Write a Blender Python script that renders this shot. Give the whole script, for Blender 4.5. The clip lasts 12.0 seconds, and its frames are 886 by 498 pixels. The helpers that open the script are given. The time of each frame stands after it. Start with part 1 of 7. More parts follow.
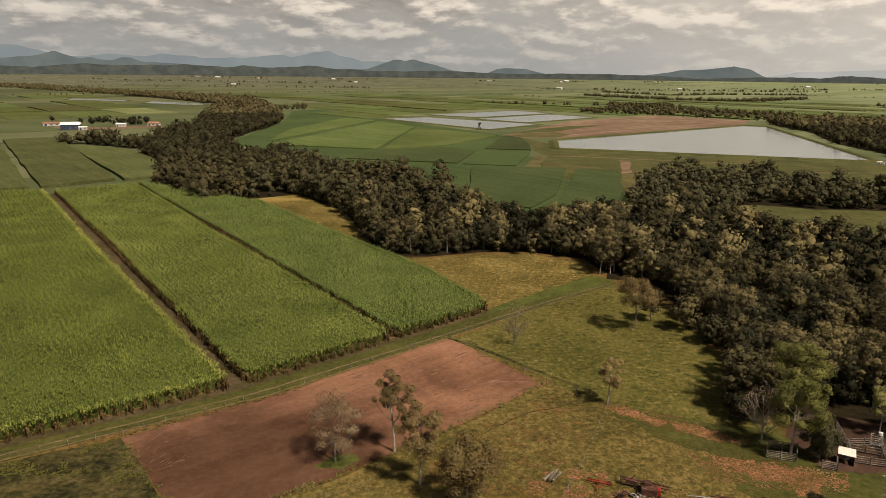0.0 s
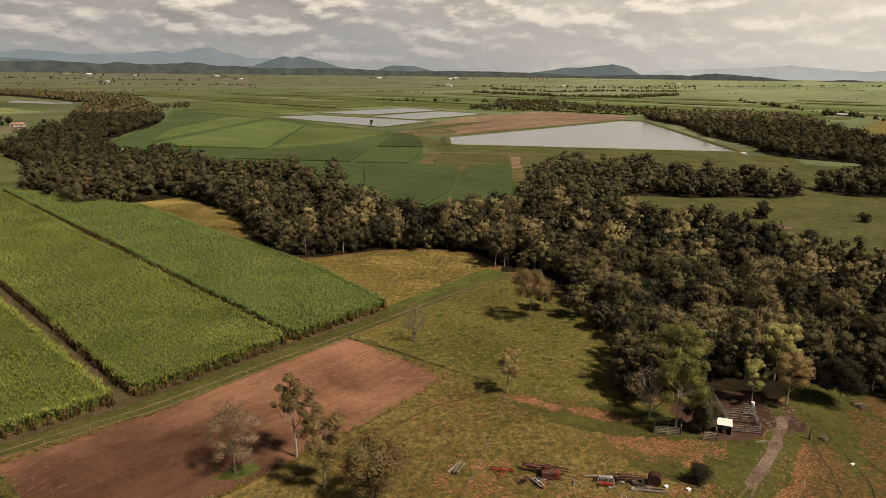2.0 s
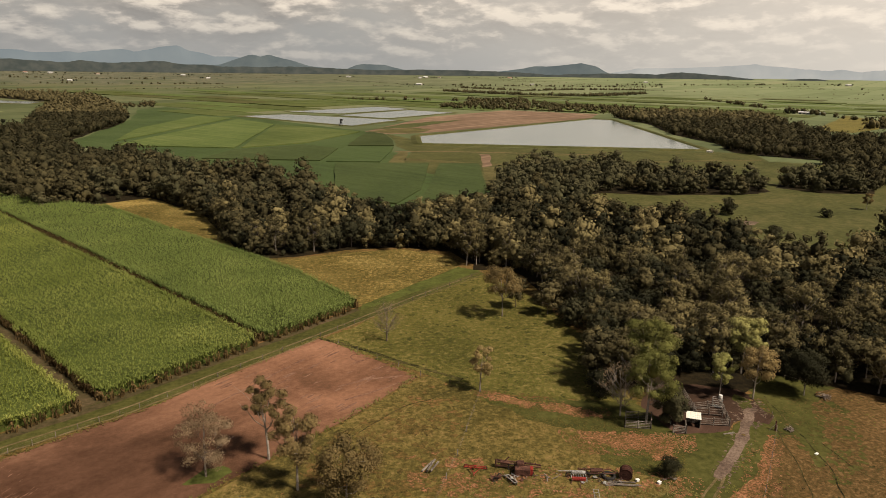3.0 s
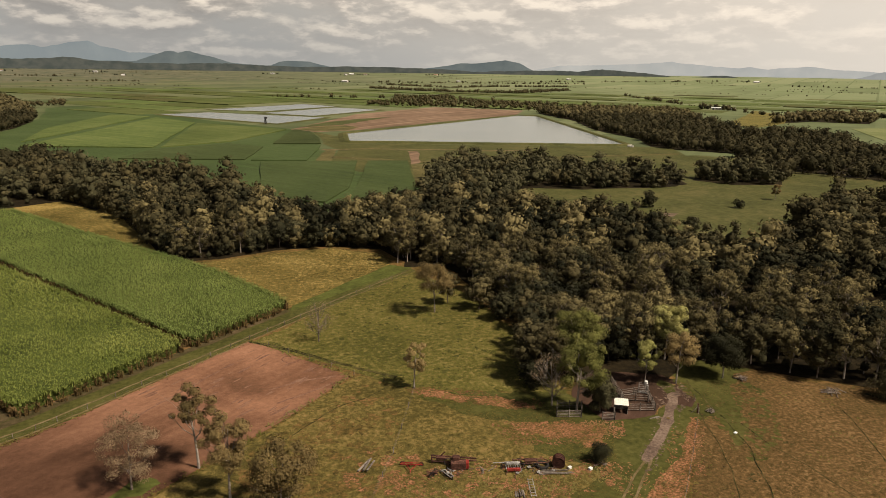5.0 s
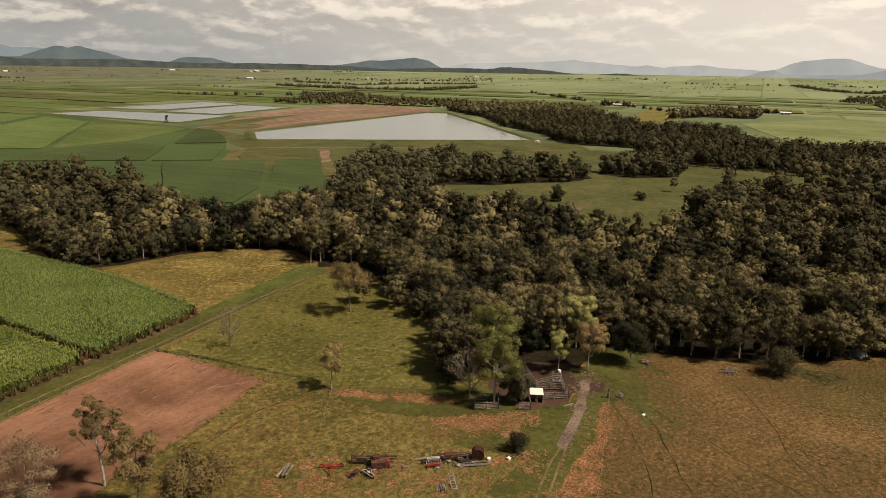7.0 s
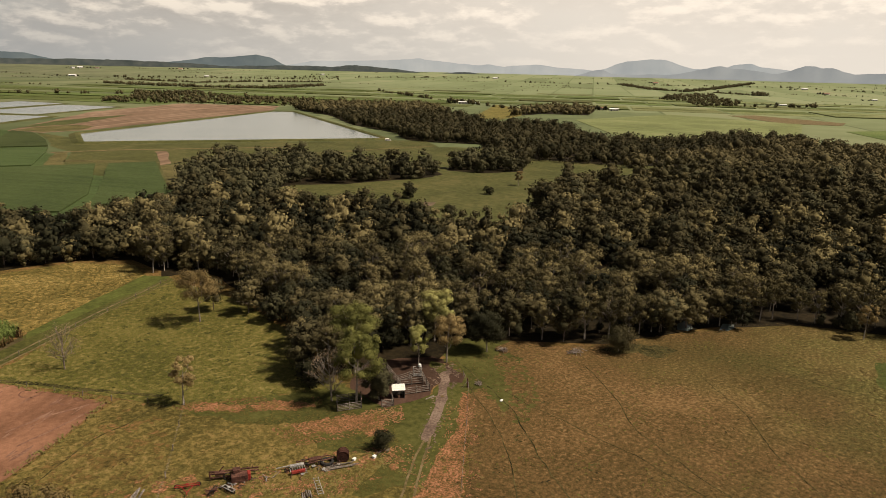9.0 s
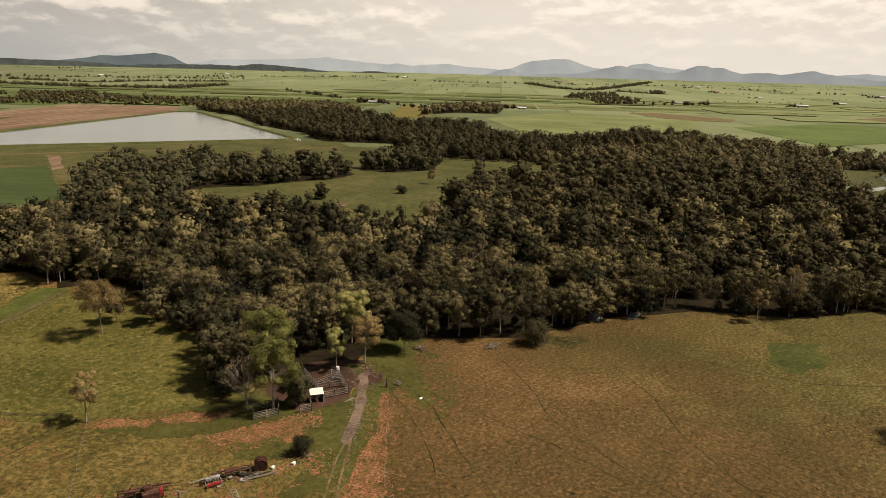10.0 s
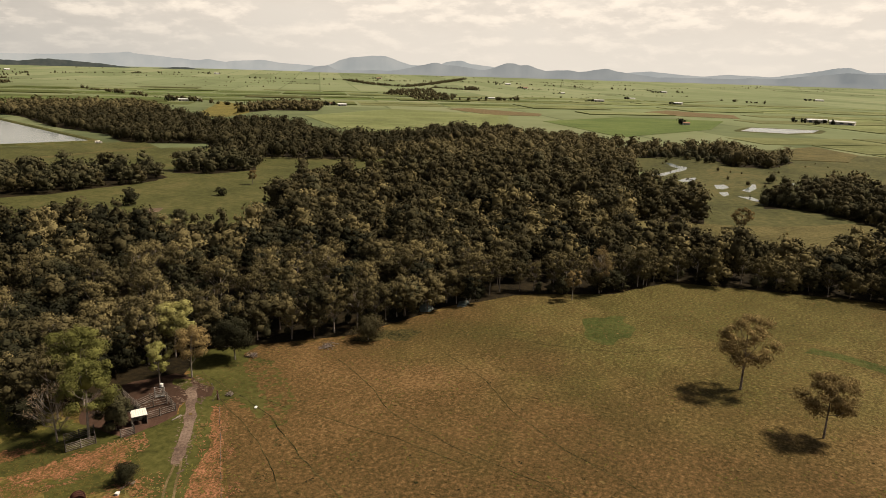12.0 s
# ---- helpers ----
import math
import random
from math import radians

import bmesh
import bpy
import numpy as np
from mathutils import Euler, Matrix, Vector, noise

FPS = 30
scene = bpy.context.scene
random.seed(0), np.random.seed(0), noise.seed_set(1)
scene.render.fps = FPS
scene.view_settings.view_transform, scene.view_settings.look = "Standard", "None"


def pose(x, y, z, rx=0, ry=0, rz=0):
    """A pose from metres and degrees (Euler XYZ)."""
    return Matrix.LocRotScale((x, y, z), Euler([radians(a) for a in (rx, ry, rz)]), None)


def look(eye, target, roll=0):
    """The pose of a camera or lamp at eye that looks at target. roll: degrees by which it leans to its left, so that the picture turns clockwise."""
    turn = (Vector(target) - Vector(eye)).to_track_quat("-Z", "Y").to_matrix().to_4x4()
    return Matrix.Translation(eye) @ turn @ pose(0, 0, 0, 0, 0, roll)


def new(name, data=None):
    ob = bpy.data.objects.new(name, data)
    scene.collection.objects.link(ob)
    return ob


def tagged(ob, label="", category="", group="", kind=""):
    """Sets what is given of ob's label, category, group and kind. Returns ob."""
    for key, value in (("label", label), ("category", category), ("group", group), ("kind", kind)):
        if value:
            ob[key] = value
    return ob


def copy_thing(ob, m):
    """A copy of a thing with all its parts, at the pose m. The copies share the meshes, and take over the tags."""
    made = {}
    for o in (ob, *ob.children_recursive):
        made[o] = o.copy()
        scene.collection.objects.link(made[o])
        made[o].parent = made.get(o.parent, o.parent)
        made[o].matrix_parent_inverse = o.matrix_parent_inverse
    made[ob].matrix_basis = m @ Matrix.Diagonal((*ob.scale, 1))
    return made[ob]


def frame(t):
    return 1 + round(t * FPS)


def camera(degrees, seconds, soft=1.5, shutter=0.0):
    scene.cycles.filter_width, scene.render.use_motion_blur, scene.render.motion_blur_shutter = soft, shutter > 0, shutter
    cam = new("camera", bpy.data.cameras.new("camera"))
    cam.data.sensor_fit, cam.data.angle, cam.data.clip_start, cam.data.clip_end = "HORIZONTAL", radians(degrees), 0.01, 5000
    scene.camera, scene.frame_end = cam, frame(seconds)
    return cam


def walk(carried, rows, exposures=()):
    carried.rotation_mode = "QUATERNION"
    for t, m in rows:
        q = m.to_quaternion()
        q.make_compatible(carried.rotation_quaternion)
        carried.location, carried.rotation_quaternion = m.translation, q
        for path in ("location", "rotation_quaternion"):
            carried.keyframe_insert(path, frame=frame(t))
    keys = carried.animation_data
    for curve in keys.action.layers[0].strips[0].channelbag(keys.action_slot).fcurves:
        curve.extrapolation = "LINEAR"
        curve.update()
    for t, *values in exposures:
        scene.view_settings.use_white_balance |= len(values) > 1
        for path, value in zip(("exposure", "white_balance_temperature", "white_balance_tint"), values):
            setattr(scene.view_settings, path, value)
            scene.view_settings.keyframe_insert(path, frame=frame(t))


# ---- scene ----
from mathutils import geometry

# ---- camera: stands in the air and turns to its right ----
cam = camera(65.82, 12.0, soft=0.4)
EYE = (0.0, 0.0, 65.0)
ROWS = [
    (0.0, 0.0, -14.4, 0.66), (0.5, -2.9, -14.41, 0.64), (1.0, -5.56, -14.44, 0.65), (1.5, -7.46, -14.48, 0.69),
    (2.0, -8.92, -14.51, 0.72), (2.5, -10.16, -14.55, 0.74), (3.0, -11.38, -14.58, 0.75), (5.0, -17.37, -14.74, 0.82),
    (5.5, -18.92, -14.78, 0.83), (6.0, -20.27, -14.82, 0.88), (6.5, -22.24, -14.84, 0.94), (8.5, -34.08, -14.78, 1.34),
    (9.0, -37.28, -14.74, 1.41), (9.5, -40.76, -14.7, 1.45), (10.0, -44.63, -14.63, 1.47), (10.5, -48.46, -14.58, 1.49),
    (11.0, -52.14, -14.55, 1.52), (11.5, -55.66, -14.52, 1.58), (12.0, -59.32, -14.51, 1.66),
]
walk(cam, [(t, pose(*EYE, 90 + pitch, 0, yaw) @ pose(0, 0, 0, 0, 0, roll)) for t, yaw, pitch, roll in ROWS],
     exposures=[(0.0, 0.72), (3.0, 0.76), (6.0, 0.81), (9.0, 0.85), (12.0, 0.85)])

# ---- light: broken cloud, sun high behind the right shoulder ----
SUN_ELEV, SUN_AZ = 53.0, -133.0          # azimuth in degrees from +y, left positive
sun_dir = Vector((-math.sin(radians(SUN_AZ)) * math.cos(radians(SUN_ELEV)), math.cos(radians(SUN_AZ)) * math.cos(radians(SUN_ELEV)), math.sin(radians(SUN_ELEV))))
sun_data = bpy.data.lights.new("sun", "SUN")
sun_data.energy, sun_data.angle, sun_data.color = 4.7, radians(6.0), (1.0, 0.87, 0.71)
sun = new("sun", sun_data)
sun.matrix_world = look(sun_dir * 100, (0, 0, 0))
scene.view_settings.exposure = 0.85


class Nodes:
    """A small writer of node trees."""
    def __init__(self, tree):
        self.tree = tree
        tree.nodes.clear()

    def add(self, kind, *links, **settings):
        n = self.tree.nodes.new(kind)
        for key, value in settings.items():
            if key == "op":
                n.operation = value
            elif key == "blend":
                n.blend_type = value
            elif key == "sky":
                n.sky_type = value
        for socket, source in links:
            self.set(n, socket, source)
        return n

    def set(self, n, socket, source):
        target = n.inputs[socket]
        if hasattr(source, "is_output"):
            self.tree.links.new(source, target)
        else:
            target.default_value = source

    def math(self, op, a, b=0.0, clamp=False):
        n = self.add("ShaderNodeMath", (0, a), (1, b), op=op)
        n.use_clamp = clamp
        return n.outputs[0]

    def mix(self, f, a, b, blend="MIX"):
        n = self.tree.nodes.new("ShaderNodeMix")
        n.data_type, n.blend_type = "RGBA", blend
        self.set(n, 0, f), self.set(n, 6, a), self.set(n, 7, b)
        return n.outputs[2]

    def ramp(self, f, *stops):
        n = self.tree.nodes.new("ShaderNodeValToRGB")
        el = n.color_ramp.elements
        while len(el) < len(stops):
            el.new(0.5)
        for e, (p, c) in zip(el, stops):
            e.position, e.color = p, (*c, 1) if len(c) == 3 else c
        self.set(n, 0, f)
        return n.outputs[0]

    def noise(self, vec, scale, detail=4.0, rough=0.55, dist=0.0):
        n = self.add("ShaderNodeTexNoise", ("Vector", vec), ("Scale", scale), ("Detail", detail), ("Roughness", rough), ("Distortion", dist))
        return n.outputs[0]


world = bpy.data.worlds.new("sky")
scene.world = world
world.use_nodes = True
w = Nodes(world.node_tree)
dirn = w.add("ShaderNodeTexCoord").outputs["Generated"]
sep = w.add("ShaderNodeSeparateXYZ", (0, dirn))
up = w.math("MAXIMUM", sep.outputs[2], 0.0)
wide = w.add("ShaderNodeVectorMath", (0, dirn), (1, (11.0, 11.0, 32.0)), op="MULTIPLY").outputs[0]
above = w.add("ShaderNodeVectorMath", (0, wide), (1, (0.06, 0.0, 0.30)), op="ADD").outputs[0]
puff = w.noise(wide, 1.0, 8.0, 0.56)
lid = w.noise(above, 1.0, 8.0, 0.56)
broad = w.noise(wide, 0.35, 3.0, 0.5)
cover = w.math("ADD", w.math("MULTIPLY", puff, 0.75), w.math("MULTIPLY", broad, 0.35))
# tops of the heaps face the light, their bases are grey
lit = w.math("ADD", w.math("MULTIPLY", w.math("SUBTRACT", puff, lid), 3.6), 0.46, clamp=True)
heap = w.ramp(lit, (0.15, (0.34, 0.315, 0.286)), (0.45, (0.47, 0.428, 0.378)), (0.62, (0.70, 0.62, 0.53)), (0.9, (0.92, 0.815, 0.68)))
between = w.ramp(broad, (0.4, (0.41, 0.395, 0.365)), (0.6, (0.47, 0.435, 0.39)))
edge = w.ramp(cover, (0.44, (0, 0, 0)), (0.60, (1, 1, 1)))
cloud = w.mix(edge, between, heap)
haze = w.ramp(up, (0.0, (1, 1, 1)), (0.03, (0.75, 0.75, 0.75)), (0.085, (0.0, 0.0, 0.0)))
low = w.mix(w.math("MULTIPLY", haze, 0.85), cloud, (0.38, 0.385, 0.375, 1))
sky = w.add("ShaderNodeTexSky", sky="NISHITA")
sky.sun_disc, sky.sun_elevation, sky.sun_rotation = False, radians(SUN_ELEV), radians(-SUN_AZ)
blue = w.mix(1.0, sky.outputs[0], (0.05, 0.047, 0.044, 1), "MULTIPLY")
# the cloud breaks up overhead
gap = w.ramp(up, (0.20, (0, 0, 0)), (0.42, (1, 1, 1)))
# towards the sun the air is pale and bright, and the heaps are lost in it
side = w.add("ShaderNodeVectorMath", (0, dirn), (1, tuple(sun_dir)), op="DOT_PRODUCT").outputs["Value"]
turned = w.math("ADD", w.math("MULTIPLY", side, 0.5), 0.5)
gain = w.ramp(turned, (0.15, (0.95, 0.95, 0.96)), (0.42, (1.12, 1.10, 1.07)), (0.62, (1.5, 1.45, 1.38)))
glare = w.ramp(turned, (0.32, (0, 0, 0)), (0.56, (0.7, 0.7, 0.7)))
low = w.mix(1.0, low, gain, "MULTIPLY")
low = w.mix(glare, low, (0.985, 0.872, 0.742, 1))
seen = w.mix(w.math("MULTIPLY", gap, 0.88), low, blue)
back = w.add("ShaderNodeBackground", ("Color", seen), ("Strength", 0.53))
w.add("ShaderNodeOutputWorld", ("Surface", back.outputs[0]))


# ---- materials ----
def surface(name, stops, scale=0.08, fine=2.0, rough=0.9, bump=0.0, contrast=0.5, streak=None, stain=None, greener=None, random_tint=0.0, spec=0.05, bump_scale=None):
    """A ground or object material: broad stains and fine grain between the colours of stops, by place in the world."""
    m = bpy.data.materials.new(name)
    m.use_nodes = True
    n = Nodes(m.node_tree)
    place = n.add("ShaderNodeNewGeometry").outputs["Position"]
    big = n.noise(place, scale, 5.0, 0.6, 0.4)
    small = n.noise(place, fine, 4.0, 0.65)
    f = n.math("ADD", n.math("MULTIPLY", big, 1 - contrast), n.math("MULTIPLY", small, contrast))
    if streak:
        ang, width, amount = streak
        turn = n.add("ShaderNodeMapping", ("Vector", place), ("Rotation", (0, 0, radians(-ang))))
        drawn = n.add("ShaderNodeVectorMath", (0, turn.outputs[0]), (1, (0.05 / width, 1 / width, 1 / width)), op="MULTIPLY")
        f = n.math("ADD", n.math("MULTIPLY", f, 1 - amount), n.math("MULTIPLY", n.noise(drawn.outputs[0], 1.0, 3.0), amount))
    lo, hi = 0.39, 0.61
    span = [(lo + (hi - lo) * i / (len(stops) - 1), c) for i, c in enumerate(stops)]
    col = n.ramp(f, *span)
    if random_tint:
        rnd = n.add("ShaderNodeObjectInfo").outputs["Random"]
        hsv = n.add("ShaderNodeHueSaturation", ("Hue", n.math("ADD", 0.5 - 0.03 * random_tint, n.math("MULTIPLY", rnd, 0.06 * random_tint))), ("Value", n.math("ADD", 1 - 0.5 * random_tint, n.math("MULTIPLY", rnd, random_tint))), ("Color", col))
        col = hsv.outputs[0]
    if greener:
        gx, gy, reach, other = greener
        off = n.add("ShaderNodeVectorMath", (0, place), (1, (gx, gy, 0.0)), op="SUBTRACT")
        far = n.math("MULTIPLY", n.add("ShaderNodeVectorMath", (0, off.outputs[0]), op="LENGTH").outputs["Value"], 1.0 / reach)
        lush = n.ramp(n.math("ADD", far, n.math("MULTIPLY", n.math("SUBTRACT", n.noise(place, 0.03, 5.0, 0.65), 0.5), 1.6)), (0.35, (1, 1, 1)), (1.0, (0, 0, 0)))
        col = n.mix(lush, col, n.ramp(f, *[(p, c) for (p, _), c in zip(span, other)]))
    if stain:
        sx, sy, reach, deep = stain
        off = n.add("ShaderNodeVectorMath", (0, place), (1, (sx, sy, 0.0)), op="SUBTRACT")
        far = n.math("MULTIPLY", n.add("ShaderNodeVectorMath", (0, off.outputs[0]), op="LENGTH").outputs["Value"], 1.0 / reach)
        wet = n.ramp(n.math("ADD", far, n.math("MULTIPLY", n.math("SUBTRACT", big, 0.5), 0.9)), (0.35, (deep, deep, deep)), (1.0, (1, 1, 1)))
        col = n.mix(1.0, col, wet, "MULTIPLY")
    bs = n.add("ShaderNodeBsdfPrincipled", ("Base Color", col), ("Roughness", rough), ("Specular IOR Level", spec))
    if bump:
        b = n.add("ShaderNodeBump", ("Height", n.noise(place, bump_scale or fine, 5.0, 0.7)), ("Strength", 1.0), ("Distance", bump))
        n.set(bs, "Normal", b.outputs[0])
    n.add("ShaderNodeOutputMaterial", ("Surface", bs.outputs[0]))
    return m


def leafage(name, dark, mid, light, patch_scale=0.12, through_leaf=0.2):
    """Leaves: tint leaf by leaf, tree by tree and patch by patch."""
    m = bpy.data.materials.new(name)
    m.use_nodes = True
    n = Nodes(m.node_tree)
    geo = n.add("ShaderNodeNewGeometry")
    one = geo.outputs["Random Per Island"]
    tree_rnd = n.add("ShaderNodeObjectInfo").outputs["Random"]
    clump = n.noise(geo.outputs["Position"], patch_scale, 2.0)
    grain = n.noise(geo.outputs["Position"], 2.6, 3.0, 0.6)
    f = n.math("ADD", n.math("ADD", n.math("MULTIPLY", one, 0.10), n.math("MULTIPLY", clump, 0.78)), n.math("ADD", n.math("MULTIPLY", tree_rnd, 0.40), n.math("MULTIPLY", grain, 0.16)))
    col = n.ramp(f, (0.42, dark), (0.72, mid), (1.0, light))
    relief = n.add("ShaderNodeBump", ("Height", n.noise(geo.outputs["Position"], 2.0, 4.0, 0.7)), ("Strength", 1.0), ("Distance", 0.3))
    d = n.add("ShaderNodeBsdfPrincipled", ("Base Color", col), ("Roughness", 0.85), ("Specular IOR Level", 0.03), ("Normal", relief.outputs[0]))
    tr = n.add("ShaderNodeBsdfTranslucent", ("Color", col))
    mixed = n.add("ShaderNodeMixShader", (0, through_leaf), (1, d.outputs[0]), (2, tr.outputs[0]))
    n.add("ShaderNodeOutputMaterial", ("Surface", mixed.outputs[0]))
    return m


def water_material():
    m = bpy.data.materials.new("still_water")
    m.use_nodes = True
    n = Nodes(m.node_tree)
    place = n.add("ShaderNodeNewGeometry").outputs["Position"]
    col = n.ramp(n.noise(place, 0.02, 3.0), (0.35, (0.085, 0.104, 0.096)), (0.65, (0.11, 0.128, 0.116)))
    b = n.add("ShaderNodeBump", ("Height", n.noise(place, 0.8, 3.0)), ("Strength", 0.5), ("Distance", 0.04))
    bs = n.add("ShaderNodeBsdfPrincipled", ("Base Color", col), ("Roughness", 0.16), ("IOR", 1.33), ("Specular IOR Level", 0.5), ("Normal", b.outputs[0]))
    n.add("ShaderNodeOutputMaterial", ("Surface", bs.outputs[0]))
    return m


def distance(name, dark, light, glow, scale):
    """Far hills; the lit haze before them is put into their colour and glow."""
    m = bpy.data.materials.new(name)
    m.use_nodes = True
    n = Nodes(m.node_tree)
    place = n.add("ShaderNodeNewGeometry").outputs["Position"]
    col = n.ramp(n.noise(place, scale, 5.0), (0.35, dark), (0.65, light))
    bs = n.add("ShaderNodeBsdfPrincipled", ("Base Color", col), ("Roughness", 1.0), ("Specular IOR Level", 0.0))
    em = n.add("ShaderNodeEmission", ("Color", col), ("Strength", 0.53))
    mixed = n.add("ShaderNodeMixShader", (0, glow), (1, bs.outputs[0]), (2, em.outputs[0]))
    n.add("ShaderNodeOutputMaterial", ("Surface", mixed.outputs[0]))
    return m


GRID_TURN = 41.0        # the fields' own direction, in degrees


def plain_material():
    """The cultivated plain past the fields that are built one by one: blocks of cane, fallow and pasture."""
    m = bpy.data.materials.new("plain_of_fields")
    m.use_nodes = True
    n = Nodes(m.node_tree)
    place = n.add("ShaderNodeNewGeometry").outputs["Position"]
    turn = n.add("ShaderNodeMapping", ("Vector", place), ("Rotation", (0, 0, radians(-GRID_TURN))))
    brick = n.add("ShaderNodeTexBrick", ("Vector", turn.outputs[0]), ("Color1", (0.0, 0.0, 0.0, 1)), ("Color2", (1, 1, 1, 1)), ("Mortar", (0.0, 0.0, 0.0, 1)),
                  ("Scale", 1.0), ("Mortar Size", 3.5), ("Mortar Smooth", 0.3), ("Brick Width", 620.0), ("Row Height", 120.0))
    grain = n.noise(place, 0.012, 5.0, 0.6)
    f = n.math("ADD", n.math("MULTIPLY", brick.outputs[0], 0.5), n.math("MULTIPLY", grain, 0.5))
    col = n.ramp(f, (0.16, (0.028, 0.034, 0.015)), (0.30, (0.050, 0.058, 0.025)), (0.50, (0.066, 0.074, 0.033)), (0.72, (0.088, 0.088, 0.044)), (0.86, (0.105, 0.082, 0.048)))
    # paler towards the east: sunward haze put into the field colours
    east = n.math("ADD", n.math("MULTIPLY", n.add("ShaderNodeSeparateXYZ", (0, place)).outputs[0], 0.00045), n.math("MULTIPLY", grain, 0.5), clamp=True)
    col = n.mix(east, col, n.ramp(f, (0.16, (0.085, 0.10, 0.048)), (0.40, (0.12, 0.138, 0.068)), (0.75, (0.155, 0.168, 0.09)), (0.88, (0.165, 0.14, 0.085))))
    # rough scrub and bush lots where the plain nears the hills
    out = n.math("MULTIPLY", n.add("ShaderNodeVectorMath", (0, place), op="LENGTH").outputs["Value"], 1 / 4000)
    bush = n.ramp(n.math("ADD", out, n.math("MULTIPLY", n.math("SUBTRACT", n.noise(place, 0.004, 5.0, 0.65), 0.5), 1.1)), (0.60, (0, 0, 0)), (0.82, (1, 1, 1)))
    scrub = n.ramp(n.noise(place, 0.02, 4.0, 0.7), (0.35, (0.05, 0.055, 0.036)), (0.55, (0.09, 0.088, 0.056)), (0.7, (0.15, 0.125, 0.085)))
    col = n.mix(n.math("MULTIPLY", bush, n.math("SUBTRACT", 0.95, east)), col, scrub)
    bs = n.add("ShaderNodeBsdfPrincipled", ("Base Color", col), ("Roughness", 0.95), ("Specular IOR Level", 0.03))
    n.add("ShaderNodeOutputMaterial", ("Surface", bs.outputs[0]))
    return m


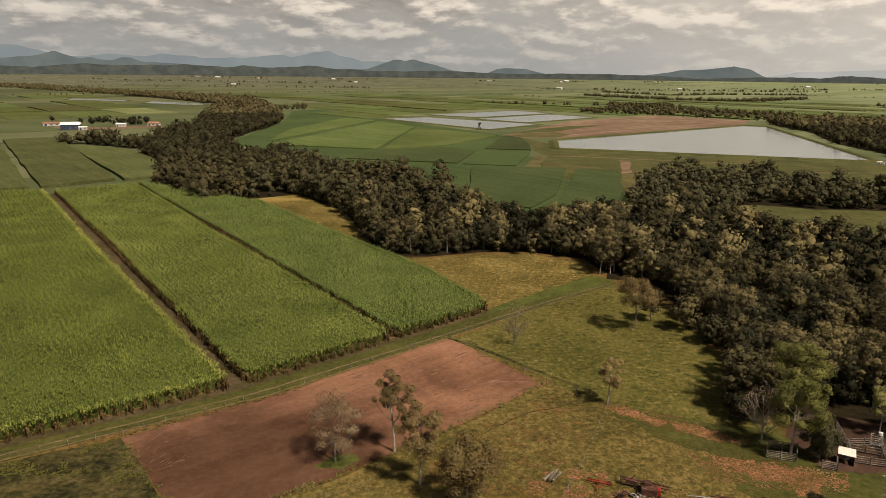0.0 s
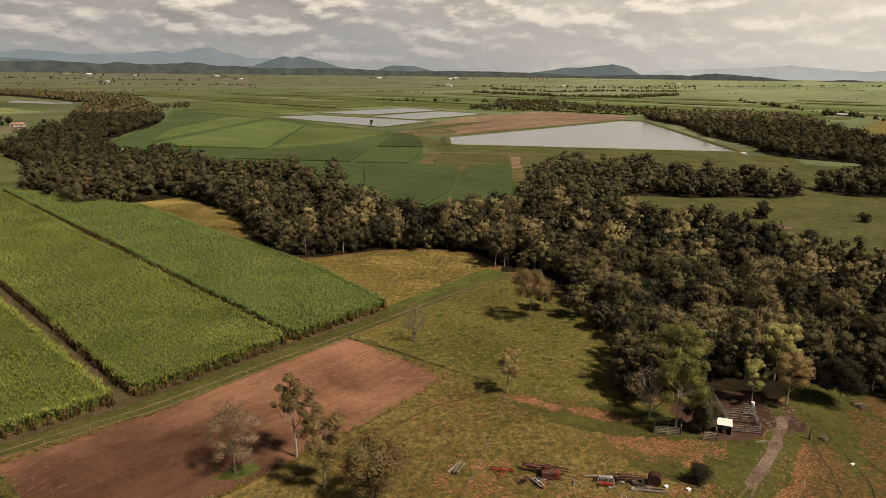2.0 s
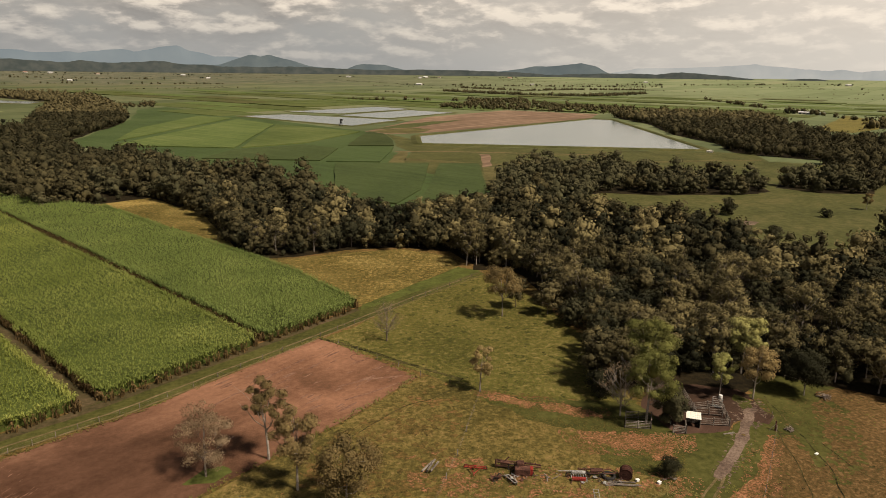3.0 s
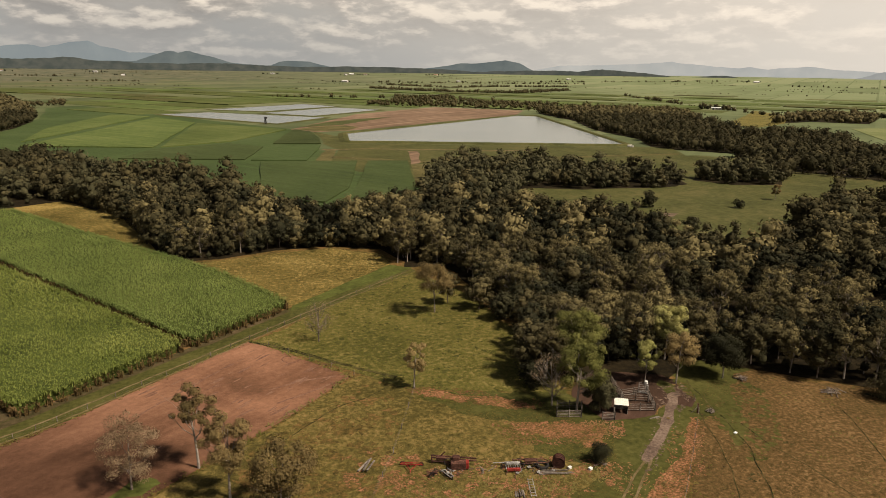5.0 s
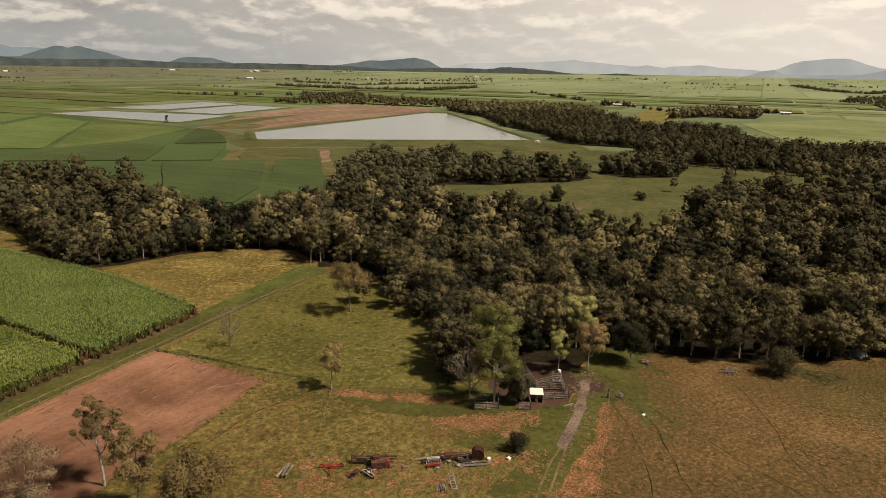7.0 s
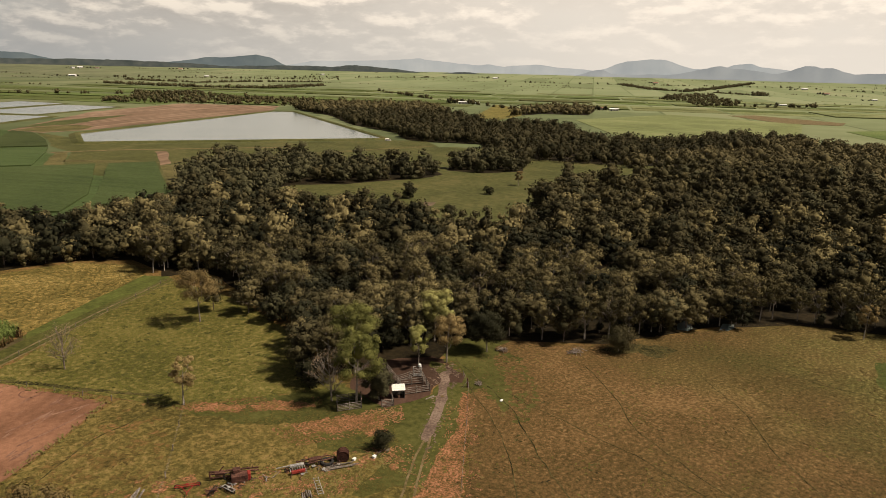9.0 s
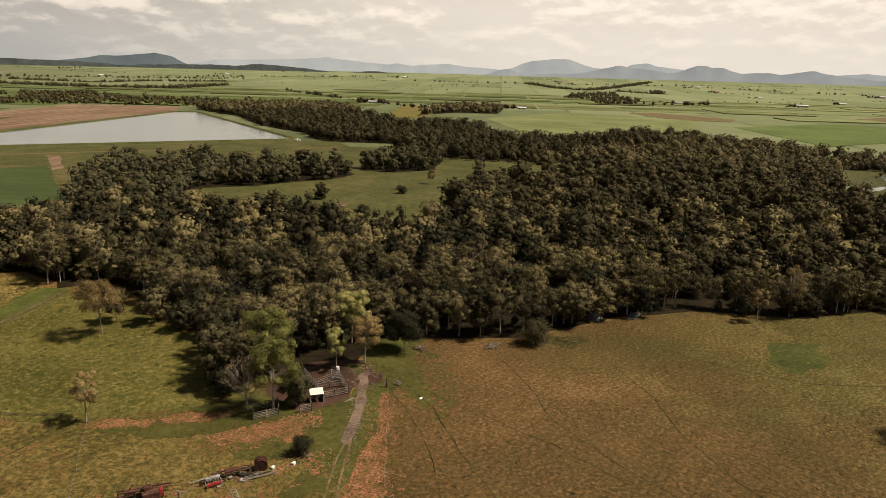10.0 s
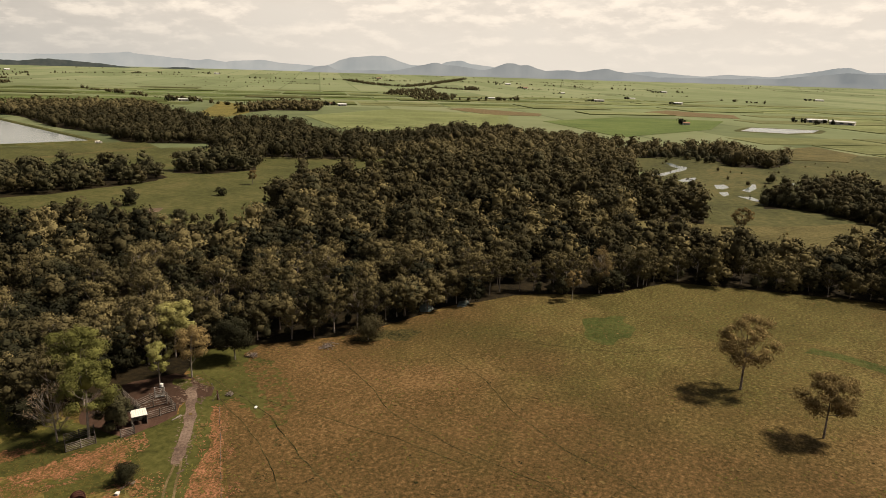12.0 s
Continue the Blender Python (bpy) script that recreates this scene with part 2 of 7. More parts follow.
MAT = {
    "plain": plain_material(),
    "flats": surface("creek_flats", [(0.03002, 0.03081, 0.01185), (0.05056, 0.05056, 0.01817), (0.079, 0.06794, 0.02686)], 0.02, 0.25, bump=0.2),
    "pasture": surface("pasture", [(0.03501, 0.02683, 0.008176), (0.07252, 0.0497, 0.01483), (0.1125, 0.06855, 0.02198), (0.1475, 0.07651, 0.03269)], 0.045, 0.9, bump=0.3, bump_scale=1.2, contrast=0.55),
    "paddock": surface("paddock_grass", [(0.047, 0.044, 0.0115), (0.082, 0.0715, 0.0185), (0.118, 0.096, 0.0275), (0.155, 0.120, 0.040)], 0.05, 0.8, bump=0.4, bump_scale=0.9, contrast=0.7),
    "grazed": surface("grazed_pasture", [(0.0375, 0.0255, 0.0088), (0.064, 0.0397, 0.0143), (0.0935, 0.0556, 0.0212), (0.1375, 0.0835, 0.036)], 0.02, 1.3, bump=0.3, contrast=0.6, bump_scale=1.1,
                      greener=(205, 30, 105, [(0.031, 0.029, 0.008), (0.053, 0.046, 0.013), (0.080, 0.066, 0.020), (0.122, 0.098, 0.035)])),
    "home_grass": surface("dry_home_grass", [(0.045, 0.037, 0.0105), (0.083, 0.065, 0.018), (0.122, 0.089, 0.027), (0.16, 0.108, 0.039)], 0.05, 0.8, bump=0.4, bump_scale=0.9, contrast=0.6),
    "gold": surface("ripe_grass", [(0.05293, 0.04541, 0.01195), (0.1147, 0.08356, 0.0222), (0.1764, 0.1225, 0.03586), (0.2382, 0.1726, 0.05974)], 0.05, 0.7, bump=0.4, bump_scale=0.8, contrast=0.6),
    "rough_dark": surface("rank_grass", [(0.010, 0.010, 0.004), (0.026, 0.023, 0.008), (0.048, 0.040, 0.014), (0.075, 0.058, 0.022)], 0.16, 0.9, bump=0.4, contrast=0.5),
    "verge": surface("mown_verge", [(0.028, 0.0275, 0.008), (0.045, 0.0445, 0.0112), (0.067, 0.062, 0.0178)], 0.06, 0.8, bump=0.1),
    "green_strip": surface("wet_grass", [(0.03405, 0.03821, 0.009386), (0.05206, 0.05734, 0.01314), (0.07006, 0.07644, 0.01877)], 0.1, 0.7, bump=0.1),
    "red_soil": surface("tilled_red_soil", [(0.08066, 0.04066, 0.0218), (0.1154, 0.05638, 0.03163), (0.1642, 0.08129, 0.04687), (0.2157, 0.1101, 0.06541)], 0.03, 0.9, bump=0.15, contrast=0.22, streak=(42, 2.2, 0.14), bump_scale=1.5, stain=(-38, 98, 54, 0.42)),
    "red_pale": surface("dry_red_soil", [(0.08, 0.0416, 0.0264), (0.12, 0.0624, 0.04), (0.168, 0.0944, 0.0624)], 0.3, 1.5, bump=0.1),
    "soil_mark": surface("turned_soil", [(0.07, 0.036, 0.023), (0.095, 0.048, 0.031), (0.12, 0.062, 0.042)], 0.3, 1.5, bump=0.1),
    "hollow": surface("damp_olive_grass", [(0.026, 0.031, 0.0075), (0.038, 0.045, 0.011), (0.062, 0.064, 0.018)], 0.12, 0.8, bump=0.2),
    "dry_patch": surface("dry_straw_patch", [(0.058, 0.041, 0.0145), (0.090, 0.061, 0.023), (0.128, 0.086, 0.035)], 0.3, 1.6, bump=0.15),
    "dry_flat": surface("dry_flat_grass", [(0.042, 0.037, 0.0135), (0.068, 0.058, 0.0215), (0.098, 0.082, 0.033)], 0.05, 0.5, bump=0.3),
    "lane_pale": surface("worn_pale_track", [(0.06, 0.046, 0.019), (0.095, 0.07, 0.032), (0.135, 0.098, 0.052)], 0.2, 1.2, bump=0.1),
    "red_bare": surface("bare_red_earth", [(0.050, 0.038, 0.0125), (0.095, 0.055, 0.0205), (0.165, 0.076, 0.036), (0.26, 0.122, 0.066)], 0.35, 2.4, bump=0.15, contrast=0.7),
    "far_soil": surface("fallow_soil", [(0.080, 0.053, 0.033), (0.125, 0.080, 0.051), (0.19, 0.13, 0.086)], 0.012, 0.08, contrast=0.3, streak=(41, 6.0, 0.62)),
    "lane": surface("lane_dirt", [(0.030, 0.025, 0.010), (0.050, 0.038, 0.0175), (0.078, 0.054, 0.029)], 0.09, 0.9, bump=0.1),
    "gravel": surface("grey_gravel", [(0.060, 0.041, 0.030), (0.098, 0.067, 0.049), (0.155, 0.112, 0.084)], 0.2, 2.0, bump=0.03),
    "bank": surface("grassy_bank", [(0.03318, 0.03476, 0.01106), (0.05056, 0.05135, 0.01659), (0.07505, 0.06557, 0.02449)], 0.03, 0.3, bump=0.2),
    # leaf litter, its colour taken far down for the shade between trees
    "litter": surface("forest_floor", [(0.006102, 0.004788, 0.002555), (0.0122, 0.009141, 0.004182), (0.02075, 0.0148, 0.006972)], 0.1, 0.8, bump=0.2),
    "cane_body": surface("cane_thicket", [(0.02666, 0.03422, 0.007705), (0.04799, 0.0599, 0.01283), (0.06936, 0.08267, 0.01926)], 0.05, 1.0, bump=0.4),
    "cane_stalk": surface("dry_cane_stalk", [(0.028, 0.018, 0.0075), (0.066, 0.043, 0.017), (0.14, 0.092, 0.038)], 0.4, 4.0),
    "far_cane": surface("far_cane_crop", [(0.0395, 0.05094, 0.01409), (0.06003, 0.07394, 0.02034), (0.08452, 0.09365, 0.0313)], 0.012, 0.5, contrast=0.5, streak=(131, 4.0, 0.3), bump=0.5, bump_scale=0.35, random_tint=0.45),
    "ripe_cane": surface("flowering_cane_crop", [(0.034, 0.040, 0.0135), (0.055, 0.061, 0.0205), (0.082, 0.083, 0.031)], 0.03, 0.45, contrast=0.62, streak=(131, 3.0, 0.25), bump=0.8, bump_scale=0.5, random_tint=0.25),
    # a darker green cane for the fields between wood and ponds
    "dark_cane": surface("dark_cane_crop", [(0.025, 0.034, 0.0115), (0.035, 0.0465, 0.015), (0.047, 0.058, 0.021)], 0.012, 0.5, contrast=0.45, streak=(131, 4.0, 0.25), bump=0.4, bump_scale=0.35, random_tint=0.6),
    "cane_leaf": leafage("cane_leaf", (0.095, 0.112, 0.027), (0.142, 0.165, 0.039), (0.225, 0.238, 0.066), 0.06, 0.3),
    "cane_leaf_pale": leafage("pale_cane_leaf", (0.125, 0.142, 0.031), (0.188, 0.208, 0.046), (0.285, 0.29, 0.078), 0.06, 0.3),
    "cane_leaf_cool": leafage("blue_green_cane_leaf", (0.100, 0.128, 0.036), (0.150, 0.185, 0.053), (0.225, 0.25, 0.08), 0.06, 0.3),
    "leaf": leafage("gum_leaf", (0.01674, 0.01581, 0.007812), (0.05301, 0.04511, 0.02158), (0.1135, 0.09207, 0.04185), 0.17, 0.06),
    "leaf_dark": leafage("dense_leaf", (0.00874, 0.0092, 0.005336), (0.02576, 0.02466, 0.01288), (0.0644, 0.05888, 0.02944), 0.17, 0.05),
    "leaf_bright": leafage("fresh_leaf", (0.070, 0.072, 0.0205), (0.175, 0.170, 0.050), (0.32, 0.292, 0.110), 0.25, 0.25),
    "leaf_open": leafage("open_gum_leaf", (0.076, 0.057, 0.024), (0.170, 0.122, 0.052), (0.285, 0.208, 0.092), 0.3, 0.28),
    "leaf_thin": leafage("thin_gum_leaf", (0.030, 0.0262, 0.0126), (0.086, 0.071, 0.032), (0.175, 0.142, 0.064), 0.17, 0.12),
    "grass_pink": leafage("reddish_dry_grass", (0.102, 0.04675, 0.024), (0.204, 0.08925, 0.048), (0.306, 0.153, 0.088), 0.15),
    "leaf_pale": leafage("thin_pale_leaf", (0.085, 0.058, 0.033), (0.16, 0.112, 0.066), (0.245, 0.18, 0.112)),
    "grass_dry": leafage("grass_blade_dry", (0.052, 0.0375, 0.013), (0.090, 0.0625, 0.023), (0.152, 0.107, 0.042), 0.05),
    "soil_damp": surface("damp_red_soil", [(0.034, 0.020, 0.013), (0.05, 0.028, 0.019), (0.075, 0.042, 0.029)], 0.03, 0.4, bump=0.12, contrast=0.22, streak=(42, 1.3, 0.3), bump_scale=1.5),
    # pale cane, whose colour also carries the sunward haze in the east
    "pale_cane": surface("pale_hazy_cane", [(0.07125, 0.08036, 0.03), (0.1045, 0.1137, 0.044), (0.1425, 0.145, 0.064)], 0.012, 0.12, contrast=0.35, streak=(131, 4.0, 0.3), bump=0.5, bump_scale=0.35, random_tint=0.4),
    "grass_gold": leafage("grass_blade_gold", (0.06727, 0.05686, 0.01659), (0.1345, 0.1086, 0.03484), (0.2242, 0.1839, 0.07051), 0.05),
    "grass_green": leafage("grass_blade", (0.05544, 0.05638, 0.01319), (0.1035, 0.09502, 0.02307), (0.1626, 0.1369, 0.04944), 0.05),
    "grass_olive": leafage("grass_blade_olive", (0.058, 0.048, 0.0145), (0.093, 0.072, 0.0215), (0.135, 0.102, 0.034), 0.05),
    "bark": surface("gum_bark", [(0.0632, 0.0474, 0.03555), (0.1264, 0.09875, 0.079), (0.237, 0.1975, 0.1659)], 0.5, 3.0, bump=0.02),
    "bark_pale": surface("pale_gum_bark", [(0.1251, 0.09954, 0.07786), (0.2161, 0.1825, 0.1504), (0.2958, 0.2599, 0.2203)], 0.5, 3.0, bump=0.02),
    "old_wood": surface("grey_timber", [(0.0474, 0.0395, 0.0316), (0.1106, 0.09085, 0.07505), (0.2054, 0.1778, 0.1501)], 0.8, 6.0, bump=0.01),
    "rust": surface("rusty_steel", [(0.025, 0.014, 0.011), (0.06, 0.028, 0.02), (0.12, 0.06, 0.042)], 0.8, 5.0, rough=0.75, bump=0.01),
    "rust_dark": surface("dark_rust", [(0.016, 0.008, 0.0065), (0.038, 0.017, 0.0125), (0.075, 0.032, 0.023)], 0.8, 5.0, rough=0.8, bump=0.01),
    "red_paint": surface("faded_red_paint", [(0.098, 0.012, 0.009), (0.175, 0.0225, 0.0165), (0.21, 0.0525, 0.0375)], 0.8, 5.0, rough=0.6),
    "steel": surface("weathered_steel", [(0.1106, 0.1027, 0.0948), (0.2054, 0.1935, 0.1778), (0.3318, 0.316, 0.2923)], 0.8, 5.0, rough=0.5),
    "tyre": surface("old_rubber", [(0.012, 0.011, 0.010), (0.03, 0.027, 0.024)], 0.8, 5.0, rough=0.8),
    "roof_pale": surface("sun_bleached_iron", [(0.4125, 0.3825, 0.33), (0.51, 0.48, 0.42), (0.585, 0.555, 0.495)], 0.3, 3.0, rough=0.5, bump=0.01),
    "roof_white": surface("white_iron_roof", [(0.375, 0.36, 0.345), (0.51, 0.5025, 0.4875), (0.6, 0.5925, 0.5775)], 0.05, 1.0, rough=0.5),
    "roof_tile": surface("brown_roof", [(0.16, 0.08, 0.05), (0.26, 0.13, 0.085), (0.33, 0.18, 0.12)], 0.05, 1.0, rough=0.8),
    "wall_dark": surface("dark_shed_wall", [(0.02, 0.03, 0.05), (0.045, 0.06, 0.085)], 0.1, 1.0, rough=0.6),
    "wall_pale": surface("pale_house_wall", [(0.315, 0.285, 0.2475), (0.45, 0.42, 0.375)], 0.1, 1.0),
    "white": surface("white_plastic", [(0.45, 0.435, 0.405), (0.5625, 0.5475, 0.5175)], 0.5, 3.0, rough=0.5),
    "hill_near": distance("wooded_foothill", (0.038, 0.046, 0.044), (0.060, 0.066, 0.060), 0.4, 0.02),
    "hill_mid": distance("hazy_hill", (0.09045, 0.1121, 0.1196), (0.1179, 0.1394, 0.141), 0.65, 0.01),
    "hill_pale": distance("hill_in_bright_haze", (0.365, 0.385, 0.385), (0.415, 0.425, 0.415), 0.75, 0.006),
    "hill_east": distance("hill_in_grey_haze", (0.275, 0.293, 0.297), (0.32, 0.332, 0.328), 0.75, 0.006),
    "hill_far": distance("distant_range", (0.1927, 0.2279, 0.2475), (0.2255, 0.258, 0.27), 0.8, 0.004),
    "water": water_material(),
}


# ---- builders ----
def mesh_of(name, verts, faces, material, smooth=False):
    me = bpy.data.meshes.new(name)
    me.from_pydata([tuple(v) for v in verts], [], faces)
    me.materials.append(MAT[material])
    if smooth:
        me.shade_smooth()
    me.update()
    return me


def tri_mesh(name, v, k, material, sward=0.0):
    """A mesh from an array of corners, k corners a face, none shared; sward turns the blades' shading towards the sky."""
    v = np.asarray(v, dtype=np.float32).reshape(-1, 3)
    count = len(v) // k
    if sward:
        # every blade shows its upper side
        t = v.reshape(-1, k, 3)
        n = np.cross(t[:, 1] - t[:, 0], t[:, 2] - t[:, 0])
        t = np.where(n[:, 2][:, None, None] < 0, t[:, ::-1], t)
        n = n * np.where(n[:, 2:] < 0, -1, 1) / (np.linalg.norm(n, axis=1)[:, None] + 1e-9)
        n = n * (1 - sward) + np.array([0, 0, sward])
        v = np.ascontiguousarray(t.reshape(-1, 3))
    me = bpy.data.meshes.new(name)
    me.vertices.add(len(v))
    me.vertices.foreach_set("co", v.ravel())
    me.loops.add(len(v))
    me.loops.foreach_set("vertex_index", np.arange(len(v), dtype=np.int32))
    me.polygons.add(count)
    me.polygons.foreach_set("loop_start", np.arange(0, len(v), k, dtype=np.int32))
    me.materials.append(MAT[material])
    me.update(calc_edges=True)
    if sward:
        me.polygons.foreach_set("use_smooth", np.ones(count, bool))
        me.normals_split_custom_set_from_vertices(np.repeat(n / np.linalg.norm(n, axis=1)[:, None], k, 0).astype(np.float32))
    return me


def thing(name, label, category, at=(0, 0, 0), group="", kind=""):
    ob = new(name)
    ob.location = at
    return tagged(ob, label, category, group, kind)


def part(name, me, parent, label=""):
    ob = new(name, me)
    ob.parent = parent
    return tagged(ob, label)


def inside(p, poly):
    x, y = p
    hit = False
    for (x0, y0), (x1, y1) in zip(poly, poly[1:] + poly[:1]):
        if (y0 > y) != (y1 > y) and x < (x1 - x0) * (y - y0) / (y1 - y0) + x0:
            hit = not hit
    return hit


def inside_many(pts, poly):
    x, y = pts[:, 0], pts[:, 1]
    hit = np.zeros(len(pts), bool)
    for (x0, y0), (x1, y1) in zip(poly, poly[1:] + poly[:1]):
        if y0 != y1:
            hit ^= ((y0 > y) != (y1 > y)) & (x < (x1 - x0) * (y - y0) / (y1 - y0) + x0)
    return hit


def ragged(poly, step, wobble, seed=0):
    """The outline with its sides cut into steps and shaken a little, as ground edges are."""
    out = []
    for (x0, y0), (x1, y1) in zip(poly, poly[1:] + poly[:1]):
        cuts = max(1, int(math.hypot(x1 - x0, y1 - y0) / step))
        for i in range(cuts):
            f = i / cuts
            x, y = x0 + (x1 - x0) * f, y0 + (y1 - y0) * f
            k = noise.noise_vector((x / (step * 2.3), y / (step * 2.3), seed))
            out.append((x + wobble * k.x, y + wobble * k.y))
    return out


def sheet(name, poly, z, material, label, category, kind="structure", step=4.0, wobble=0.5):
    ring = [Vector((x, y, z)) for x, y in ragged(poly, step, wobble, len(name))]
    tris = geometry.tessellate_polygon([ring])
    tris = [t if (ring[t[1]] - ring[t[0]]).cross(ring[t[2]] - ring[t[0]]).z > 0 else t[::-1] for t in tris]
    me = bpy.data.meshes.new(name)
    me.from_pydata([tuple(v) for v in ring], [], tris)
    me.materials.append(MAT[material])
    return tagged(new(name, me), label, category, kind=kind)


def box_mesh(name, size, material, at=(0, 0, 0), bevel=0.0, turn=0.0):
    bm = bmesh.new()
    bmesh.ops.create_cube(bm, size=1.0)
    bmesh.ops.scale(bm, vec=size, verts=bm.verts)
    if bevel:
        bmesh.ops.bevel(bm, geom=bm.edges[:], offset=bevel, segments=1, affect="EDGES")
    if turn:
        bmesh.ops.rotate(bm, verts=bm.verts, matrix=Matrix.Rotation(radians(turn), 3, "Z"))
    bmesh.ops.translate(bm, vec=at, verts=bm.verts)
    me = bpy.data.meshes.new(name)
    bm.to_mesh(me)
    bm.free()
    me.materials.append(MAT[material])
    return me


def tube(points, radii, sides=6):
    """Rings of a tapered tube along points; returns verts and faces."""
    verts, faces = [], []
    for i, p in enumerate(points):
        a, b = points[max(i - 1, 0)], points[min(i + 1, len(points) - 1)]
        q = (Vector(b) - Vector(a)).to_track_quat("Z", "Y")
        for s in range(sides):
            ang = 2 * math.pi * s / sides
            verts.append(Vector(p) + q @ Vector((math.cos(ang) * radii[i], math.sin(ang) * radii[i], 0)))
    for i in range(len(points) - 1):
        for s in range(sides):
            t = (s + 1) % sides
            faces.append((i * sides + s, i * sides + t, (i + 1) * sides + t, (i + 1) * sides + s))
    faces.append(tuple(range(sides - 1, -1, -1)))
    faces.append(tuple((len(points) - 1) * sides + s for s in range(sides)))
    return verts, faces


def tubes_mesh(name, list_of, material, sides=6):
    verts, faces = [], []
    for points, radii in list_of:
        v, f = tube(points, radii, sides)
        faces += [tuple(i + len(verts) for i in q) for q in f]
        verts += v
    return mesh_of(name, verts, faces, material)


def beams(name, segments, material, r=0.05, sides=4):
    return tubes_mesh(name, [((a, b), (r, r)) for a, b in segments], material, sides)


# ---- ground and horizon ----
def rise(r):
    """The plain climbs gently towards the hills."""
    return float(np.interp(r, (0, 2400, 3200, 3900, 4400, 4930), (0, 0, 8.0, 22.0, 34.0, 44.0)))


def ground_disc():
    bm = bmesh.new()
    rings, sides = (60, 200, 500, 1000, 2000, 3000, 3400, 4000, 4500, 4930), 96
    mid = bm.verts.new((0, 0, 0))
    old = None
    for r in rings:
        ring = [bm.verts.new((r * math.cos(2 * math.pi * i / sides), r * math.sin(2 * math.pi * i / sides), rise(r))) for i in range(sides)]
        for i in range(sides):
            j = (i + 1) % sides
            bm.faces.new((mid, ring[i], ring[j]) if old is None else (old[i], ring[i], ring[j], old[j]))
        old = ring
    me = bpy.data.meshes.new("ground")
    bm.to_mesh(me)
    bm.free()
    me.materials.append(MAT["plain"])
    return tagged(new("ground", me), "flat green plain of farm fields out to the hills", "ground", kind="structure")


ground_disc()


def range_of_hills(name, radius, depth, heights, material, label, seed, rough):
    """A ridge of hills from (bearing, height angle) pairs in degrees, rounded and broken up by noise."""
    rows, step = 4, 0.12
    heights = sorted(heights)
    az = np.arange(heights[0][0], heights[-1][0] + step, step)
    ridge = np.interp(az, [h[0] for h in heights], [h[1] for h in heights])
    soft = np.array([0.05, 0.2, 0.5, 0.2, 0.05])
    ridge = np.convolve(np.pad(ridge, 2, mode="edge"), soft, "valid")
    ridge += np.array([rough * (2.2 * noise.noise((a / 1.7, seed, 7)) + noise.noise((a / 0.6, seed, 9)) + 0.8 * noise.noise((a / 0.25, seed, 5)) + 0.5 * noise.noise((a / 0.13, seed, 3))) for a in az])
    verts, faces = [], []
    for k in range(rows):
        f = k / (rows - 1)
        for i, a in enumerate(az):
            r = radius + depth * f + 25 * noise.noise((a / 2, k, seed))
            top = EYE[2] + (radius + depth) * math.tan(radians(ridge[i]))
            z = max(-2.0, top * (0.0 if k == 0 else (0.45 * f + 0.55 * f * f)) * (1 + (0.06 * noise.noise((a / 1.5, k * 1.7, seed)) if 0 < k < rows - 1 else 0)))
            verts.append((-r * math.sin(radians(a)), r * math.cos(radians(a)), z if k else -2.0))
    m = len(az)
    for k in range(rows - 1):
        for i in range(m - 1):
            faces.append((k * m + i, k * m + m + i, k * m + m + i + 1, k * m + i + 1))
    ob = new(name, mesh_of(name, verts, faces, material, True))
    return tagged(ob, label, "hills", kind="structure")


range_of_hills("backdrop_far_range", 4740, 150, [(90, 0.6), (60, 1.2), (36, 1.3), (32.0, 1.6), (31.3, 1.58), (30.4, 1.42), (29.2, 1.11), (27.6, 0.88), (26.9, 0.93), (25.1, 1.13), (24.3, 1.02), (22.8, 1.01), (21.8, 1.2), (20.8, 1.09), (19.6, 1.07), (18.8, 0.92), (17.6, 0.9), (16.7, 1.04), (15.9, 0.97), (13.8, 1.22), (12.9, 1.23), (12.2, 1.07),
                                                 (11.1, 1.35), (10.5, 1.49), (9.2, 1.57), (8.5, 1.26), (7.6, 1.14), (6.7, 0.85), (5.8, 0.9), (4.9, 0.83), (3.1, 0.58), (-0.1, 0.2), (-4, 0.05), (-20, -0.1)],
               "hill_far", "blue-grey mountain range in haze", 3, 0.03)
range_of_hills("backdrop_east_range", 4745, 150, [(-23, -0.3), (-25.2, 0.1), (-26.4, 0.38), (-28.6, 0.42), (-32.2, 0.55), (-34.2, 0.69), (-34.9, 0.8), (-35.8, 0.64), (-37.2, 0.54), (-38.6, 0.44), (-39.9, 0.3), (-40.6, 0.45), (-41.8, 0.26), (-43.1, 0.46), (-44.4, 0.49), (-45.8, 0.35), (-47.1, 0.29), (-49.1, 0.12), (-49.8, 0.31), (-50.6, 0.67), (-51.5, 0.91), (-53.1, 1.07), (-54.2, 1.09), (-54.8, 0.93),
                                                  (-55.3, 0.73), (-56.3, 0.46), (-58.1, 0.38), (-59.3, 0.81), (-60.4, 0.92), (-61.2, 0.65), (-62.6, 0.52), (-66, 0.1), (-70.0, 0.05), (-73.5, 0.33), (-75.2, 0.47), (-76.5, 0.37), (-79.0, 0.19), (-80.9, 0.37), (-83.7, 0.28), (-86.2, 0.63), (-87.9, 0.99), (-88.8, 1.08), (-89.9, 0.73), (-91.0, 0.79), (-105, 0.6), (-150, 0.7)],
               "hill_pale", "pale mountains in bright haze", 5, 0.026)
